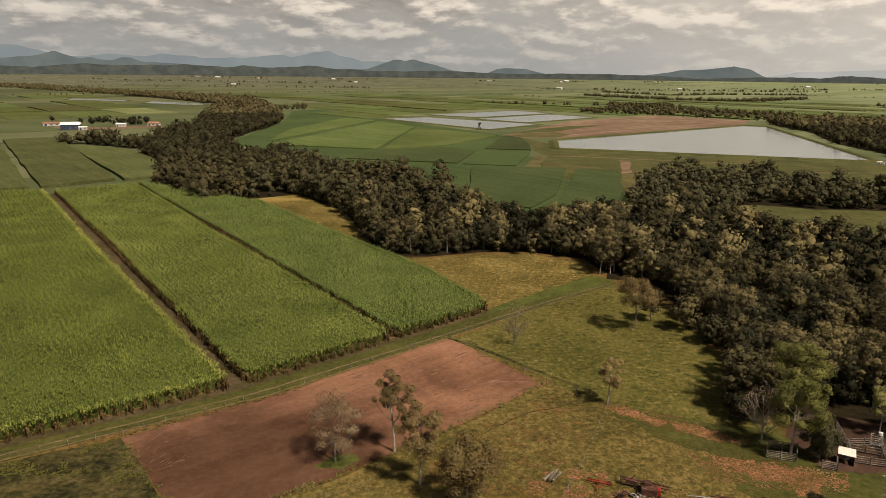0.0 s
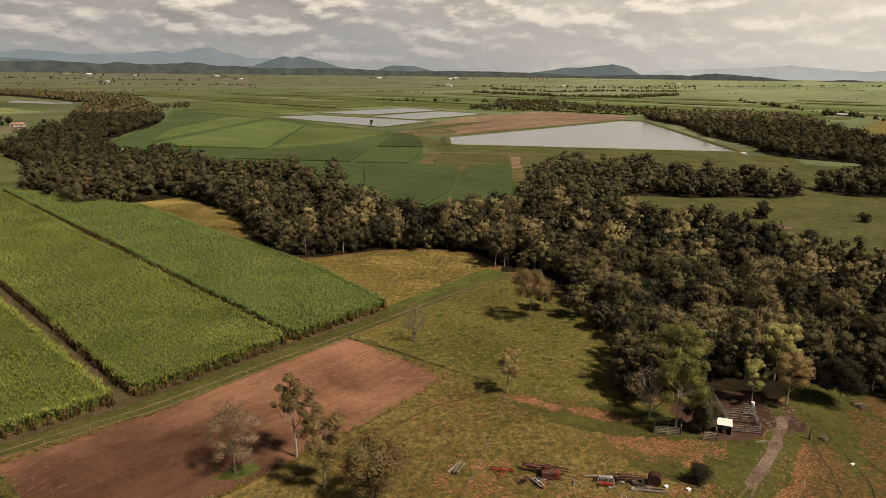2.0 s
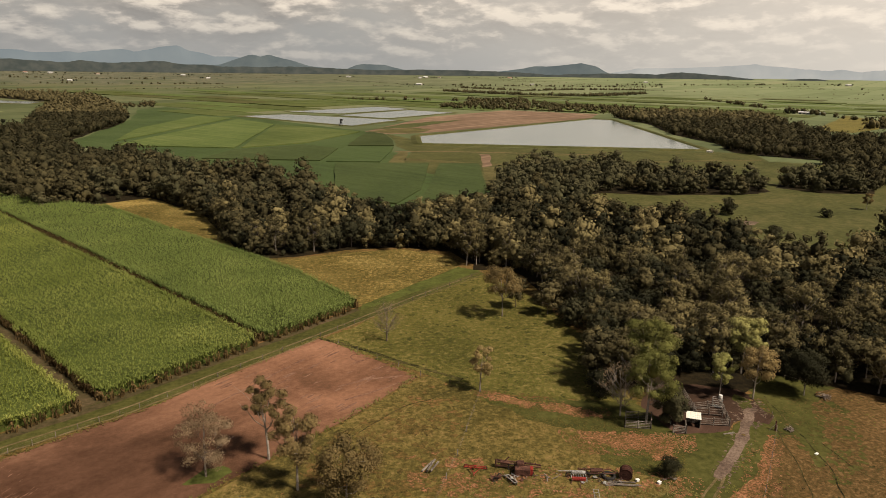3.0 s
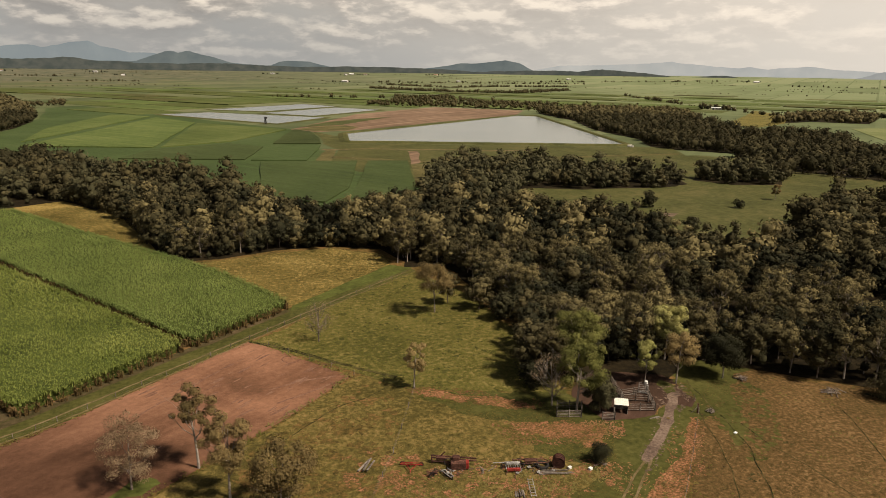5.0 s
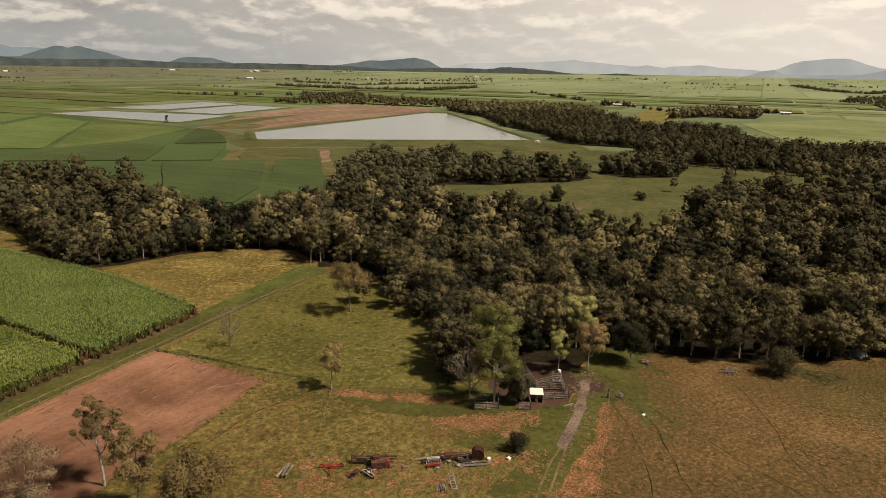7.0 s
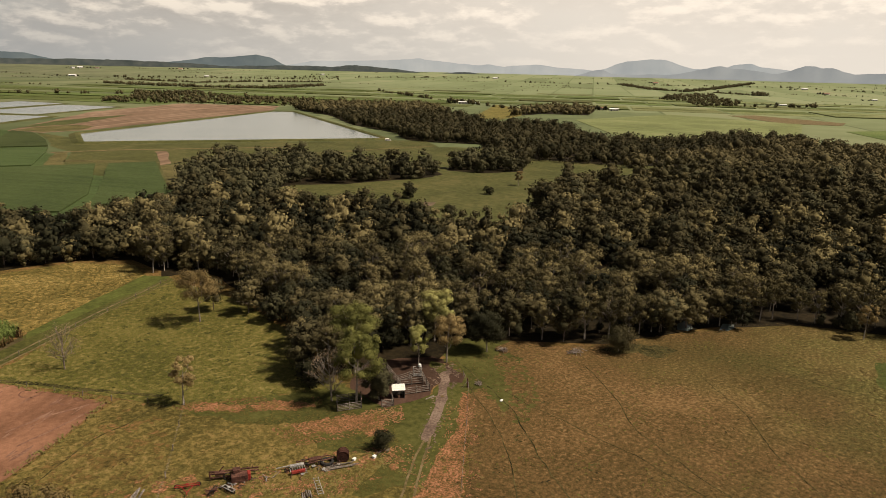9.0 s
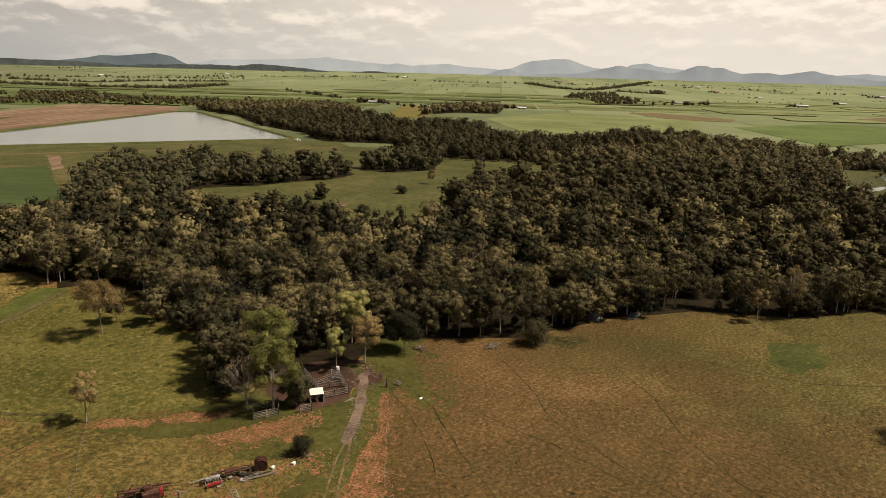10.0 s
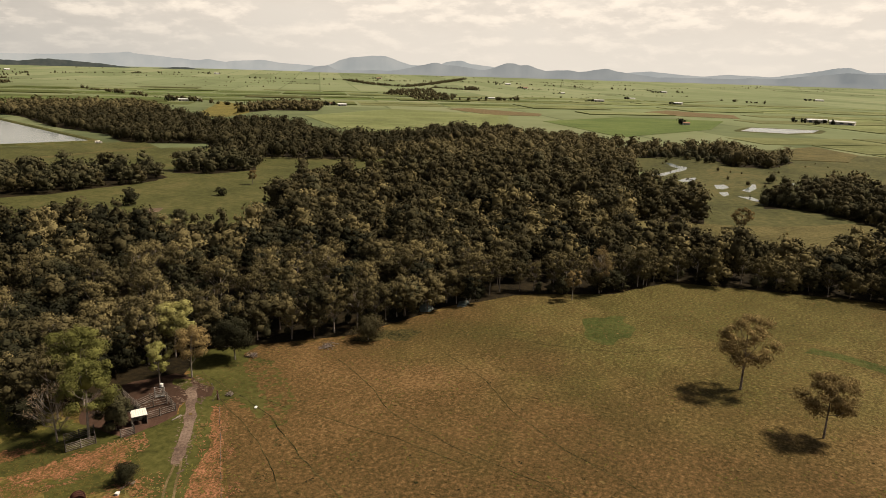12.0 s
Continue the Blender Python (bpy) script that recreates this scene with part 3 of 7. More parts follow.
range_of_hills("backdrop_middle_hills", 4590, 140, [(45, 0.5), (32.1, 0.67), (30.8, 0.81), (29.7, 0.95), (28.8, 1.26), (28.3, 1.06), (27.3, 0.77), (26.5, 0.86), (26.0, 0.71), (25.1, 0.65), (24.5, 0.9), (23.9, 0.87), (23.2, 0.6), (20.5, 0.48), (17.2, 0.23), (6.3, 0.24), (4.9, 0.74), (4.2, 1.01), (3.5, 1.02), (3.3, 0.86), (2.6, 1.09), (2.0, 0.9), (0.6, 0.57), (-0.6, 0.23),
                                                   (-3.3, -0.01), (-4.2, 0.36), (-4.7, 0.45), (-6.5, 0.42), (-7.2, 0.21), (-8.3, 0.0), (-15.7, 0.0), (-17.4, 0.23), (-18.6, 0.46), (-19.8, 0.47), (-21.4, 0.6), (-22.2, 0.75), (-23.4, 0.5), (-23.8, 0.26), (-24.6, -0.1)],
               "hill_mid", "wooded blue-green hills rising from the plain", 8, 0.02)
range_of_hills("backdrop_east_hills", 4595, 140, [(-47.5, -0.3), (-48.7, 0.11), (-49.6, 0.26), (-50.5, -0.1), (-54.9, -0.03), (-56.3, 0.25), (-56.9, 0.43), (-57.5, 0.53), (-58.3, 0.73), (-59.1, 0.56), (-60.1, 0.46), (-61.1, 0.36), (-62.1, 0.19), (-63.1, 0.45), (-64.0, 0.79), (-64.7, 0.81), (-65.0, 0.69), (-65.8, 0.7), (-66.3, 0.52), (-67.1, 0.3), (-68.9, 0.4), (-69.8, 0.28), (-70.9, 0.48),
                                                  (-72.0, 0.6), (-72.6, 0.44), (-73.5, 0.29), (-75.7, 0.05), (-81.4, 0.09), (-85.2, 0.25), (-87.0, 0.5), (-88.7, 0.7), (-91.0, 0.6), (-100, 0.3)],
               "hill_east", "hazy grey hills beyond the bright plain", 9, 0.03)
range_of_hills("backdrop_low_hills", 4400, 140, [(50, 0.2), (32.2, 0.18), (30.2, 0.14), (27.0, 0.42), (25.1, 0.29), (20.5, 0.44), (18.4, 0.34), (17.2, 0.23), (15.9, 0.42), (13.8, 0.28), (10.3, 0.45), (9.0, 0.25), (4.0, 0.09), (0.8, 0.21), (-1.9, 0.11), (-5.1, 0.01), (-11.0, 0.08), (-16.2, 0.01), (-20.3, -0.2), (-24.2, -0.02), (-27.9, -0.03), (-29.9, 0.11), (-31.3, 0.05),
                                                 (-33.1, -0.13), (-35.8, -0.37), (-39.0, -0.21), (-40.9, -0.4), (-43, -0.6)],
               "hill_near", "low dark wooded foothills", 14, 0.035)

# ---- near ground ----
CANE_WEST = [(-45.0, 132.0), (-215.5, 362.8), (-330.0, 330.0), (-130.0, 74.5)]
CANE_MIDDLE = [(-41.3, 134.8), (-13.2, 159.2), (-177.8, 388.2), (-208.2, 363.3)]
CANE_EAST = [(-11.0, 161.6), (12.7, 183.1), (-4.4, 216.3), (-31.0, 252.6), (-93.9, 339.3), (-161.8, 385.3), (-176.4, 392.3)]
RED = [(-58.2, 112.1), (-32.1, 131.6), (1.8, 162.7), (22.3, 136.5), (4.3, 118.8), (-20.1, 98.2), (-36.7, 85.6)]
GOLD = [(-93.6, 339.3), (-72.5, 353.4), (-45.4, 327.5), (-28.7, 261.7), (-17.0, 236.9), (13.8, 244.6), (32.9, 247.1), (50.3, 233.8), (49.5, 219.8), (13.8, 185.6), (-4.4, 216.3), (-31.0, 252.6)]
PADDOCK = [(55.2, 212.3), (65.9, 180.7), (67.7, 149.8), (64, 132.9), (64.0, 116.0), (33.4, 126.7), (23.6, 138.3), (2.5, 162.0)]
GRAZED = [(86.3, 103.8), (65.4, 77.4), (48, 58), (70, -50), (260, -75), (250.0, 0.0), (232, 20), (226, 44), (196, 68), (180, 84), (160, 92), (128, 101), (112.8, 110.6), (96, 113)]
NEAR = [(-150, 60), (-60, 30), (80, -60), (330, -90), (420, 60), (330, 200), (210, 330), (90, 310), (0, 260), (-110, 360), (-60, 300), (-95, 110)]

sheet("pasture", NEAR, 0.02, "pasture", "rough olive green and brown pasture", "pasture", wobble=2.0, step=12)
sheet("paddock", PADDOCK, 0.045, "paddock", "tussocky green and yellow grass paddock", "paddock", wobble=1.2)
sheet("home_paddock", [(24, 137), (34, 126), (64, 117), (66, 104), (62, 96), (66, 88), (46, 60), (-10, 60), (-36, 85), (-20, 97.6), (4.6, 118.3), (22.6, 136)], 0.034, "home_grass", "olive and yellow grass round the old machinery", "paddock", wobble=0.7)
sheet("grazed_pasture", GRAZED, 0.045, "grazed", "wide brown grazed cattle pasture", "pasture", wobble=1.2)
sheet("grassland", GOLD, 0.05, "gold", "golden ripe grass between cane and trees", "grassland", wobble=1.0)
sheet("dirt_lane", [(-46.5, 131.0), (-40.0, 136.0), (-207.0, 364.8), (-216.5, 361.5)], 0.05, "lane", "brown dirt lane between two cane fields", "lane", wobble=0.5)
sheet("headland", [(-150, 58), (-158, 64), (-82.9, 107.8), (-45.0, 133.0), (12.7, 184.1), (55.7, 214.2), (56.5, 211.0), (1.8, 163.1), (-32.3, 131.8), (-79.4, 100.5)], 0.06, "verge", "mown grass track along the end of the cane", "track", wobble=0.5)
sheet("wheel_track", [(-150, 64.5), (-151, 66), (-83.4, 107.2), (-45.5, 132.4), (12.0, 183.2), (13.2, 181.6), (-44.3, 130.0), (-82.2, 104.8)], 0.075, "lane", "worn brown wheel track along the cane", "track", wobble=0.35, step=2.5)
sheet("green_strip", [(13.8, 185.6), (49.5, 219.8), (56.5, 214.5), (13.5, 181.8)], 0.08, "green_strip", "strip of fresh green grass beside the track", "grass strip", wobble=0.9)
sheet("red_field", RED, 0.07, "red_soil", "bare red-brown tilled field", "field", wobble=0.4, step=2)
sheet("grass_island", [(-21.5, 103), (-19, 107), (-15.5, 108), (-14, 105.5), (-16.5, 102.6)], 0.09, "green_strip", "small green grass island round a tree", "grass", wobble=0.6, step=1)
sheet("rank_grass", [(-58.3, 112.0), (-36.8, 85.8), (-60, 50), (-130, 60), (-79.5, 100.6)], 0.05, "rough_dark", "dark rank grass beside the fence", "grass", wobble=0.6)
STRIPS = [
    ([(33.8, 127.6), (36.9, 126.3), (42.2, 121.8), (43.7, 119.9), (41.1, 119.0), (36.1, 123.0), (33.4, 124.9)], 150, "bare red earth strip in the grass"),
    ([(44.5, 120.2), (49.1, 118.7), (53.3, 115.4), (55.2, 112.6), (50.3, 113.6), (45.1, 117.2)], 150, "bare red earth strip in the grass"),
    ([(47.2, 108.6), (52.0, 107.0), (55.3, 106.3), (63.3, 102.8), (66.6, 100.4), (59.5, 99.0), (52.1, 101.8), (49.0, 103.7)], 240, "bare red earth strip below the yard"),
    ([(58.0, 99.3), (61.8, 98.7), (61.4, 96.3), (57.6, 96.5)], 60, "bare red earth beside the bush"),
    ([(81.3, 99.4), (83.6, 99.6), (78.5, 93.6), (69.7, 83.6), (65.3, 78.4), (60.0, 72.2), (49, 59), (43, 63), (53.2, 75.8), (57.2, 78.6), (61.6, 81.8), (64.6, 85.0), (69.9, 87.4), (74.3, 91.2)], 420, "bare red earth along the pasture fence"),
    ([(15.5, 104.1), (20.1, 105.2), (24.0, 102.3), (28.9, 102.0), (26.5, 94.9), (20.9, 93.0), (14.6, 93.3)], 110, "patchy red ground round the old machinery"),
    ([(28, 99), (46, 96), (60, 91), (56, 84), (40, 85), (24, 92)], 150, "patchy red ground round the old machinery"),
]


def scraps(name, poly, count, small, large, z, material, label, category, seed, clump=0.0, along=None):
    """Small ragged patches of ground strewn over an outline, thinner towards its edges."""
    rng = np.random.default_rng(seed)
    p = np.array(poly)
    mid = p.mean(0)
    pts = rng.uniform(p.min(0) - 1, p.max(0) + 1, (count * 8, 2))
    pts = pts[inside_many(mid + (pts - mid) * rng.uniform(0.86, 1.0, (len(pts), 1)), poly)]
    pts = pts[[noise.noise((x / 3.5, y / 3.5, seed)) > clump for x, y in pts]][:count]
    verts, faces = [], []
    for i, (x, y) in enumerate(pts):
        r, a0, k = small + (large - small) * rng.random() ** 2, rng.uniform(0, 6.28), 9
        lie, stretch = (rng.uniform(0, 3.14), rng.uniform(0.45, 0.9)) if along is None else (radians(along) + rng.normal(0, 0.12), rng.uniform(0.08, 0.2))
        faces.append(tuple(range(len(verts), len(verts) + k)))
        for j in range(k):
            a = a0 + 6.283 * j / k
            q = r * rng.uniform(0.55, 1.25)
            u, v = q * math.cos(a), q * math.sin(a) * stretch
            verts.append((x + u * math.cos(lie) - v * math.sin(lie), y + u * math.sin(lie) + v * math.cos(lie), z + 0.00006 * i))
    tagged(new(name, mesh_of(name, verts, faces, material)), label, category, kind="stuff")


for i, (poly, count, label) in enumerate(STRIPS):
    if i < 3 or i == 4:
        c = np.mean(poly, 0)
        sheet("bare_earth", [tuple(c + (np.array(p) - c) * (0.9 if i < 4 else 0.97)) for p in poly], 0.06, "red_bare", label, "bare earth", wobble=1.3, step=0.9)
    scraps("bare_earth", poly, int(count * 2.6), 0.1, 0.6 if i < 5 else 0.75, 0.066, "red_bare", label, "bare earth", 30 + i, -0.5 if i < 5 else 0.05)


def trail(name, points, width, z, material, label, category, wobble=0.35):
    """A strip of ground along a middle line."""
    left, right = [], []
    for i, (x, y) in enumerate(points):
        a, b = Vector(points[max(i - 1, 0)]), Vector(points[min(i + 1, len(points) - 1)])
        d = (b - a).normalized()
        left.append((x - d.y * width / 2, y + d.x * width / 2))
        right.append((x + d.y * width / 2, y - d.x * width / 2))
    return sheet(name, left + right[::-1], z, material, label, category, wobble=wobble, step=1.5)


trail("wheel_track", [(-140, 63), (-80, 103.2), (-38, 131), (0, 164), (30, 191), (55, 211.8)], 0.55, 0.079, "lane_pale", "pale wheel rut along the headland", "track", 0.3)
trail("wheel_track", [(-140, 60.5), (-79.5, 101.2), (-36, 129.4), (1.5, 162.4), (31.5, 189.6), (56, 210.2)], 0.5, 0.084, "lane_pale", "pale wheel rut along the headland", "track", 0.3)
sheet("grassland", [(-128, 344), (-99, 358), (-78, 372), (-58, 348), (-92, 336)], 0.047, "gold", "golden grass at the tip of the cane", "grassland", wobble=1.0)
sheet("grass_patch", [(46.8, 102.5), (63.2, 102.4), (74.7, 100.7), (83.0, 100.3), (73.3, 89.9), (62.3, 80.9), (55.3, 79.8), (46.0, 83.0), (55.9, 87.8), (51.1, 95.0)], 0.05, "verge", "fresh green grass beside the gravel track", "grass", wobble=2.6, step=2)
trail("gravel_track", [(86.5, 115), (85.8, 110.5), (83.3, 107.5), (80.0, 104.0), (76.3, 99.4), (71.5, 95.1), (65.3, 89.4)], 2.0, 0.08, "gravel", "grey gravel track into the cattle yard", "track", 0.8)
trail("wheel_track", [(65.4, 89.9), (61.1, 86.6), (56.4, 82.1), (52.1, 77.8), (46, 71)], 0.42, 0.078, "lane_pale", "faint pale wheel rut in the grass", "track", 0.2)
trail("wheel_track", [(66.4, 89.6), (61.9, 85.2), (57.8, 81.0), (53.8, 76.7), (47.5, 69.5)], 0.42, 0.082, "lane_pale", "faint pale wheel rut in the grass", "track", 0.2)
scraps("gravel_edge", [(82, 113), (89, 113), (88, 108), (84, 105), (78.5, 99.5), (65.6, 87.6), (63.6, 89.8), (74, 99.6), (79, 106)], 520, 0.06, 0.34, 0.094, "gravel", "loose gravel beside the track", "gravel", 58, -0.1)
sheet("yard_ground", [(66, 104), (76, 103), (79, 106), (82, 106.5), (85.4, 104.2), (88.5, 106.8), (87.9, 110.6), (89.6, 115.5), (88.5, 119), (83, 121), (76, 124), (69, 123), (64, 115)], 0.066, "soil_damp", "dark trodden earth of the cattle yard", "yard", wobble=0.8, step=2)
sheet("wet_hollow", [(173.3, 57.6), (182.1, 49.1), (176, 44), (168.5, 42.4), (159.0, 45.0), (158.9, 51.4), (166, 54)], 0.07, "hollow", "green wet hollow in the pasture", "hollow", wobble=2.6, step=2)
sheet("wet_hollow", [(182.3, 3.6), (183.2, -2.5), (179.8, -13.1), (175.5, -17.3), (181.0, -17.5), (185.7, -13.2), (187.3, -3.6), (188.1, 1.5)], 0.07, "hollow", "long green damp dip in the pasture", "hollow", wobble=1.6, step=3)
sheet("mud_patch", [(125, 99.5), (134.7, 96.6), (138.5, 94), (139.5, 90), (136.5, 87.5), (131.9, 89.3), (130.5, 93.0), (124.7, 96.2)], 0.072, "rough_dark", "dark wet mud beside the trees", "mud", wobble=1.8, step=1.5)

sheet("grass_patch", [(84.0, 111), (86.2, 110.8), (87.6, 113.5), (86.6, 117), (84.5, 115)], 0.084, "verge", "green tuft of grass in the trodden yard", "grass", wobble=0.8, step=0.8)
sheet("grass_patch", [(64, 104.5), (77, 104), (82, 107), (88.5, 107), (87, 101.5), (82, 98), (74, 98), (66, 100)], 0.0485, "verge", "green grass before the cattle yard", "grass", wobble=1.2, step=1.5)
sheet("forest_floor", [(68, 121), (78, 121), (88, 116), (93, 119), (99, 126), (86, 136), (74, 134), (66, 128)], 0.058, "litter", "leaf litter darkened for shade behind the cattle yard", "forest floor", wobble=1.5, step=2)
# some green grass here; the sheet's dark tone stands in for tree shade
sheet("grass_patch", [(33, 126), (64, 117), (66, 104), (60, 103), (50, 108), (40, 114)], 0.048, "verge", "green grass beside the yard, darker for tree shade", "grass", wobble=1.6, step=1.5)
sheet("grass_patch", [(90, 113), (91, 124), (100, 126), (109, 117), (101, 111.5), (96, 104), (91.5, 96), (86.5, 90.5), (84.5, 92), (88.5, 100.3), (87, 104)], 0.056, "verge", "olive grass at the corner of the pasture", "grass", wobble=2.4, step=1.2)
sheet("grass_patch", [(100, 125), (109, 117.5), (118, 111), (114, 109), (103, 111.5)], 0.0465, "grazed", "brown grass before the wood", "grass", wobble=1.0, step=1.5)
scraps("grass_patch", [(90, 116), (104, 115), (104, 106), (95, 91), (84, 84), (85, 92)], 520, 0.15, 1.0, 0.0575, "verge", "olive grass tufts at the corner of the pasture", "grass", 59, -0.3)
scraps("pasture_patches", [(94, 90), (99, 93), (109, 107), (106, 112), (98, 104), (91, 94)], 260, 0.3, 1.5, 0.0582, "grazed", "brown grass creeping into the green corner", "grass", 53, -0.4)
trail("fence_line", [(1.5, 162.7), (11.9, 153.4), (20.2, 144.5), (26.2, 138.6), (31.4, 133.4)], 1.3, 0.082, "rough_dark", "dark strip of rank grass along the field fence", "grass", 0.5)
trail("worn_line", [(4.7, 112.2), (16.9, 123.2), (23.6, 125.8), (30.2, 130.5)], 0.25, 0.074, "rough_dark", "thin dark line trodden in the grass", "path", 0.3)
scraps("soil_streak", [(-54, 111), (-50, 114), (-44, 106), (-47, 101)], 34, 0.3, 1.1, 0.074, "red_pale", "pale scrapes on the tilled soil", "soil streak", 91, -0.2, 60)
scraps("soil_streak", [(-4, 126), (-20, 138), (0, 158), (18, 138), (6, 124)], 90, 0.6, 2.6, 0.0745, "red_pale", "pale dry streaks on the tilled soil", "soil streak", 92, 0.0, 42)
trail("tyre_mark", [(12.2, 148.3), (11.7, 147.3), (10.7, 146.9), (9.5, 147.3), (8.7, 148.3), (8.4, 149.6), (8.9, 150.7), (10.0, 151.1), (11.2, 150.7)], 0.22, 0.079, "soil_mark", "dark curved tyre mark on the tilled soil", "tyre mark", 0.08)
trail("tyre_mark", [(15.0, 139.9), (14.4, 141.2), (14.3, 142.8), (14.9, 144.1), (16.0, 144.7), (17.2, 144.4), (18.1, 143.3), (18.5, 141.8), (18.2, 140.3)], 0.22, 0.087, "soil_mark", "dark curved tyre mark on the tilled soil", "tyre mark", 0.08)
trail("tyre_mark", [(19.2, 140.0), (18.4, 140.0), (17.6, 140.5), (17.1, 141.5), (17.0, 142.7), (17.4, 143.7), (18.1, 144.3), (19.0, 144.3), (19.8, 143.8)], 0.22, 0.092, "soil_mark", "dark curved tyre mark on the tilled soil", "tyre mark", 0.08)
trail("soil_streak", [(19.1, 137.5), (10.8, 136.9), (4.8, 134.5)], 0.5, 0.076, "red_pale", "pale dry streak on the tilled soil", "soil streak", 0.3)
trail("soil_streak", [(18.1, 134.5), (11.7, 130.7), (5.9, 128.2)], 0.5, 0.076, "red_pale", "pale dry streak on the tilled soil", "soil streak", 0.3)
trail("soil_streak", [(-5.2, 146.9), (-12.2, 138.9), (-19.9, 130.3)], 0.5, 0.076, "red_pale", "pale dry streak on the tilled soil", "soil streak", 0.3)


# ---- sugar cane ----
ROW_DIR = Vector((-0.588, 0.809))
ROW_SIDE = Vector((0.755, 0.656))
ROW_GAP = 1.5
STOOL_GAP = 2.5


def lattice(poly, across, along):
    """Plants in rows along ROW_DIR inside the outline."""
    p = np.array(poly)
    a, b = np.array(ROW_SIDE), np.array(ROW_DIR)
    m = np.stack([a, b], 1)
    uv = np.linalg.solve(m, p.T).T
    lo, hi = uv.min(0), uv.max(0)
    u, v = np.meshgrid(np.arange(lo[0], hi[0], across), np.arange(lo[1], hi[1], along))
    pts = (m @ np.stack([u.ravel(), v.ravel()])).T
    return pts[inside_many(pts, poly)]


def blades(base, count, height, reach, width, rng, single=False):
    """Bent leaf blades round each base point: two triangles in a quad strip of two quads, as triangles."""
    n = len(base)
    b = np.repeat(base, count, 0)
    ang = rng.uniform(0, 2 * np.pi, n * count)
    out = np.stack([np.cos(ang), np.sin(ang), np.zeros_like(ang)], 1)
    side = np.stack([-np.sin(ang), np.cos(ang), np.zeros_like(ang)], 1) * (width * rng.uniform(0.7, 1.3, n * count))[:, None]
    h = height * rng.uniform(0.6, 1.15, n * count)
    r = reach * rng.uniform(0.4, 1.2, n * count)
    root = b + out * 0.15 * reach
    knee = root + out * (r * 0.45)[:, None] + np.stack([0 * h, 0 * h, h], 1)
    tip = root + out * r[:, None] + np.stack([0 * h, 0 * h, h * rng.uniform(0.55, 1.05, n * count)], 1)
    if single:
        return np.stack([root - side, root + side, tip], 1).reshape(-1, 3)
    return np.stack([root - side, root + side, knee, knee - side, knee + side, tip], 1).reshape(-1, 3)


def cane_field(poly, label, along, leaf="cane_leaf", height=3.5):
    rng = np.random.default_rng(int(abs(poly[0][0] * 10)))
    field = thing("sugar_cane_field", label, "cane field")
    ring = ragged(poly, 3.0, 0.0)
    c = np.mean(ring, 0)
    low, top = height * 0.0, height * 0.66
    bm = bmesh.new()
    inner = []
    for x, y in ring:
        d = np.array([x, y]) - c
        d /= np.linalg.norm(d)
        inner.append((x - d[0] * 1.7, y - d[1] * 1.7))
    f = bm.faces.new([bm.verts.new((x, y, top)) for x, y in inner])
    if f.normal.z < 0:
        f.normal_flip()
    ext = bmesh.ops.extrude_face_region(bm, geom=[f])
    for v in ext["geom"]:
        if isinstance(v, bmesh.types.BMVert):
            v.co.z = low
    bmesh.ops.recalc_face_normals(bm, faces=bm.faces[:])
    bmesh.ops.triangulate(bm, faces=bm.faces[:])
    me = bpy.data.meshes.new("thicket")
    bm.to_mesh(me)
    bm.free()
    me.materials.append(MAT["cane_body"])
    part("thicket", me, field)
    pts = lattice(poly, ROW_GAP, along)
    pts = pts + rng.normal(0, 0.27, pts.shape)
    far = np.hypot(pts[:, 0], pts[:, 1])
    pts = pts[rng.uniform(0, 1, len(pts)) < np.clip(260 / far, 0.35, 1.0)]
    grow = np.array([noise.noise((x * 0.05, y * 0.05, 2.0)) for x, y in pts])
    base = np.column_stack([pts, np.full(len(pts), height * 0.55) + 0.55 * grow + rng.normal(0, 0.12, len(pts))])
    crop = part("leaves", tri_mesh("leaves", blades(base, 5, height * 0.33, 0.95, 0.095, rng), 3, leaf, 0.66), field, "arching green cane leaves")
    tagged(crop, kind="stuff")
    # row ends: stools of dry stalks standing clear at the edge of the field
    ends = []
    for (x0, y0), (x1, y1) in zip(poly, poly[1:] + poly[:1]):
        length = math.hypot(x1 - x0, y1 - y0)
        if min(math.hypot(x0, y0), math.hypot(x1, y1)) > 330:
            continue
        run = Vector(((x1 - x0) / length, (y1 - y0) / length))
        cross_rows = abs(run.dot(ROW_SIDE)) > 0.85
        gap = STOOL_GAP if cross_rows else 1.0
        for i in range(int(length / gap)):
            f = (i + 0.5) * gap / length
            ends.append((x0 + (x1 - x0) * f, y0 + (y1 - y0) * f, 1.0 if cross_rows else 0.8))
    ends = np.array(ends)
    toward = c - ends[:, :2]
    toward /= np.linalg.norm(toward, axis=1)[:, None]
    ends[:, :2] += toward * 0.2
    stool = np.repeat(np.column_stack([ends[:, :2], np.zeros(len(ends))]), 7, 0)
    stool[:, :2] += rng.normal(0, 0.42, (len(stool), 2))
    part("stalks", tri_mesh("stalks", blades(stool, 3, height * 0.58, 0.7, 0.15, rng), 3, "cane_stalk"), field, "dry brown stalks at the row ends")
    rim = stool[::2].copy()
    rim[:, 2] = height * rng.uniform(0.45, 0.62, len(rim))
    rim[:, :2] += np.repeat(toward, 7, 0)[::2] * 1.1
    part("edge_leaves", tri_mesh("edge_leaves", blades(rim, 5, height * 0.4, 0.9, 0.11, rng), 3, leaf, 0.4), field)
    return field


cane_field(CANE_WEST, "tall green sugar cane beside the dirt lane", 0.7, "cane_leaf_pale")
cane_field(CANE_MIDDLE, "tall green sugar cane between lane and narrow gap", 0.66)
cane_field(CANE_EAST, "tall green sugar cane beside golden grassland", 0.66, "cane_leaf_cool")


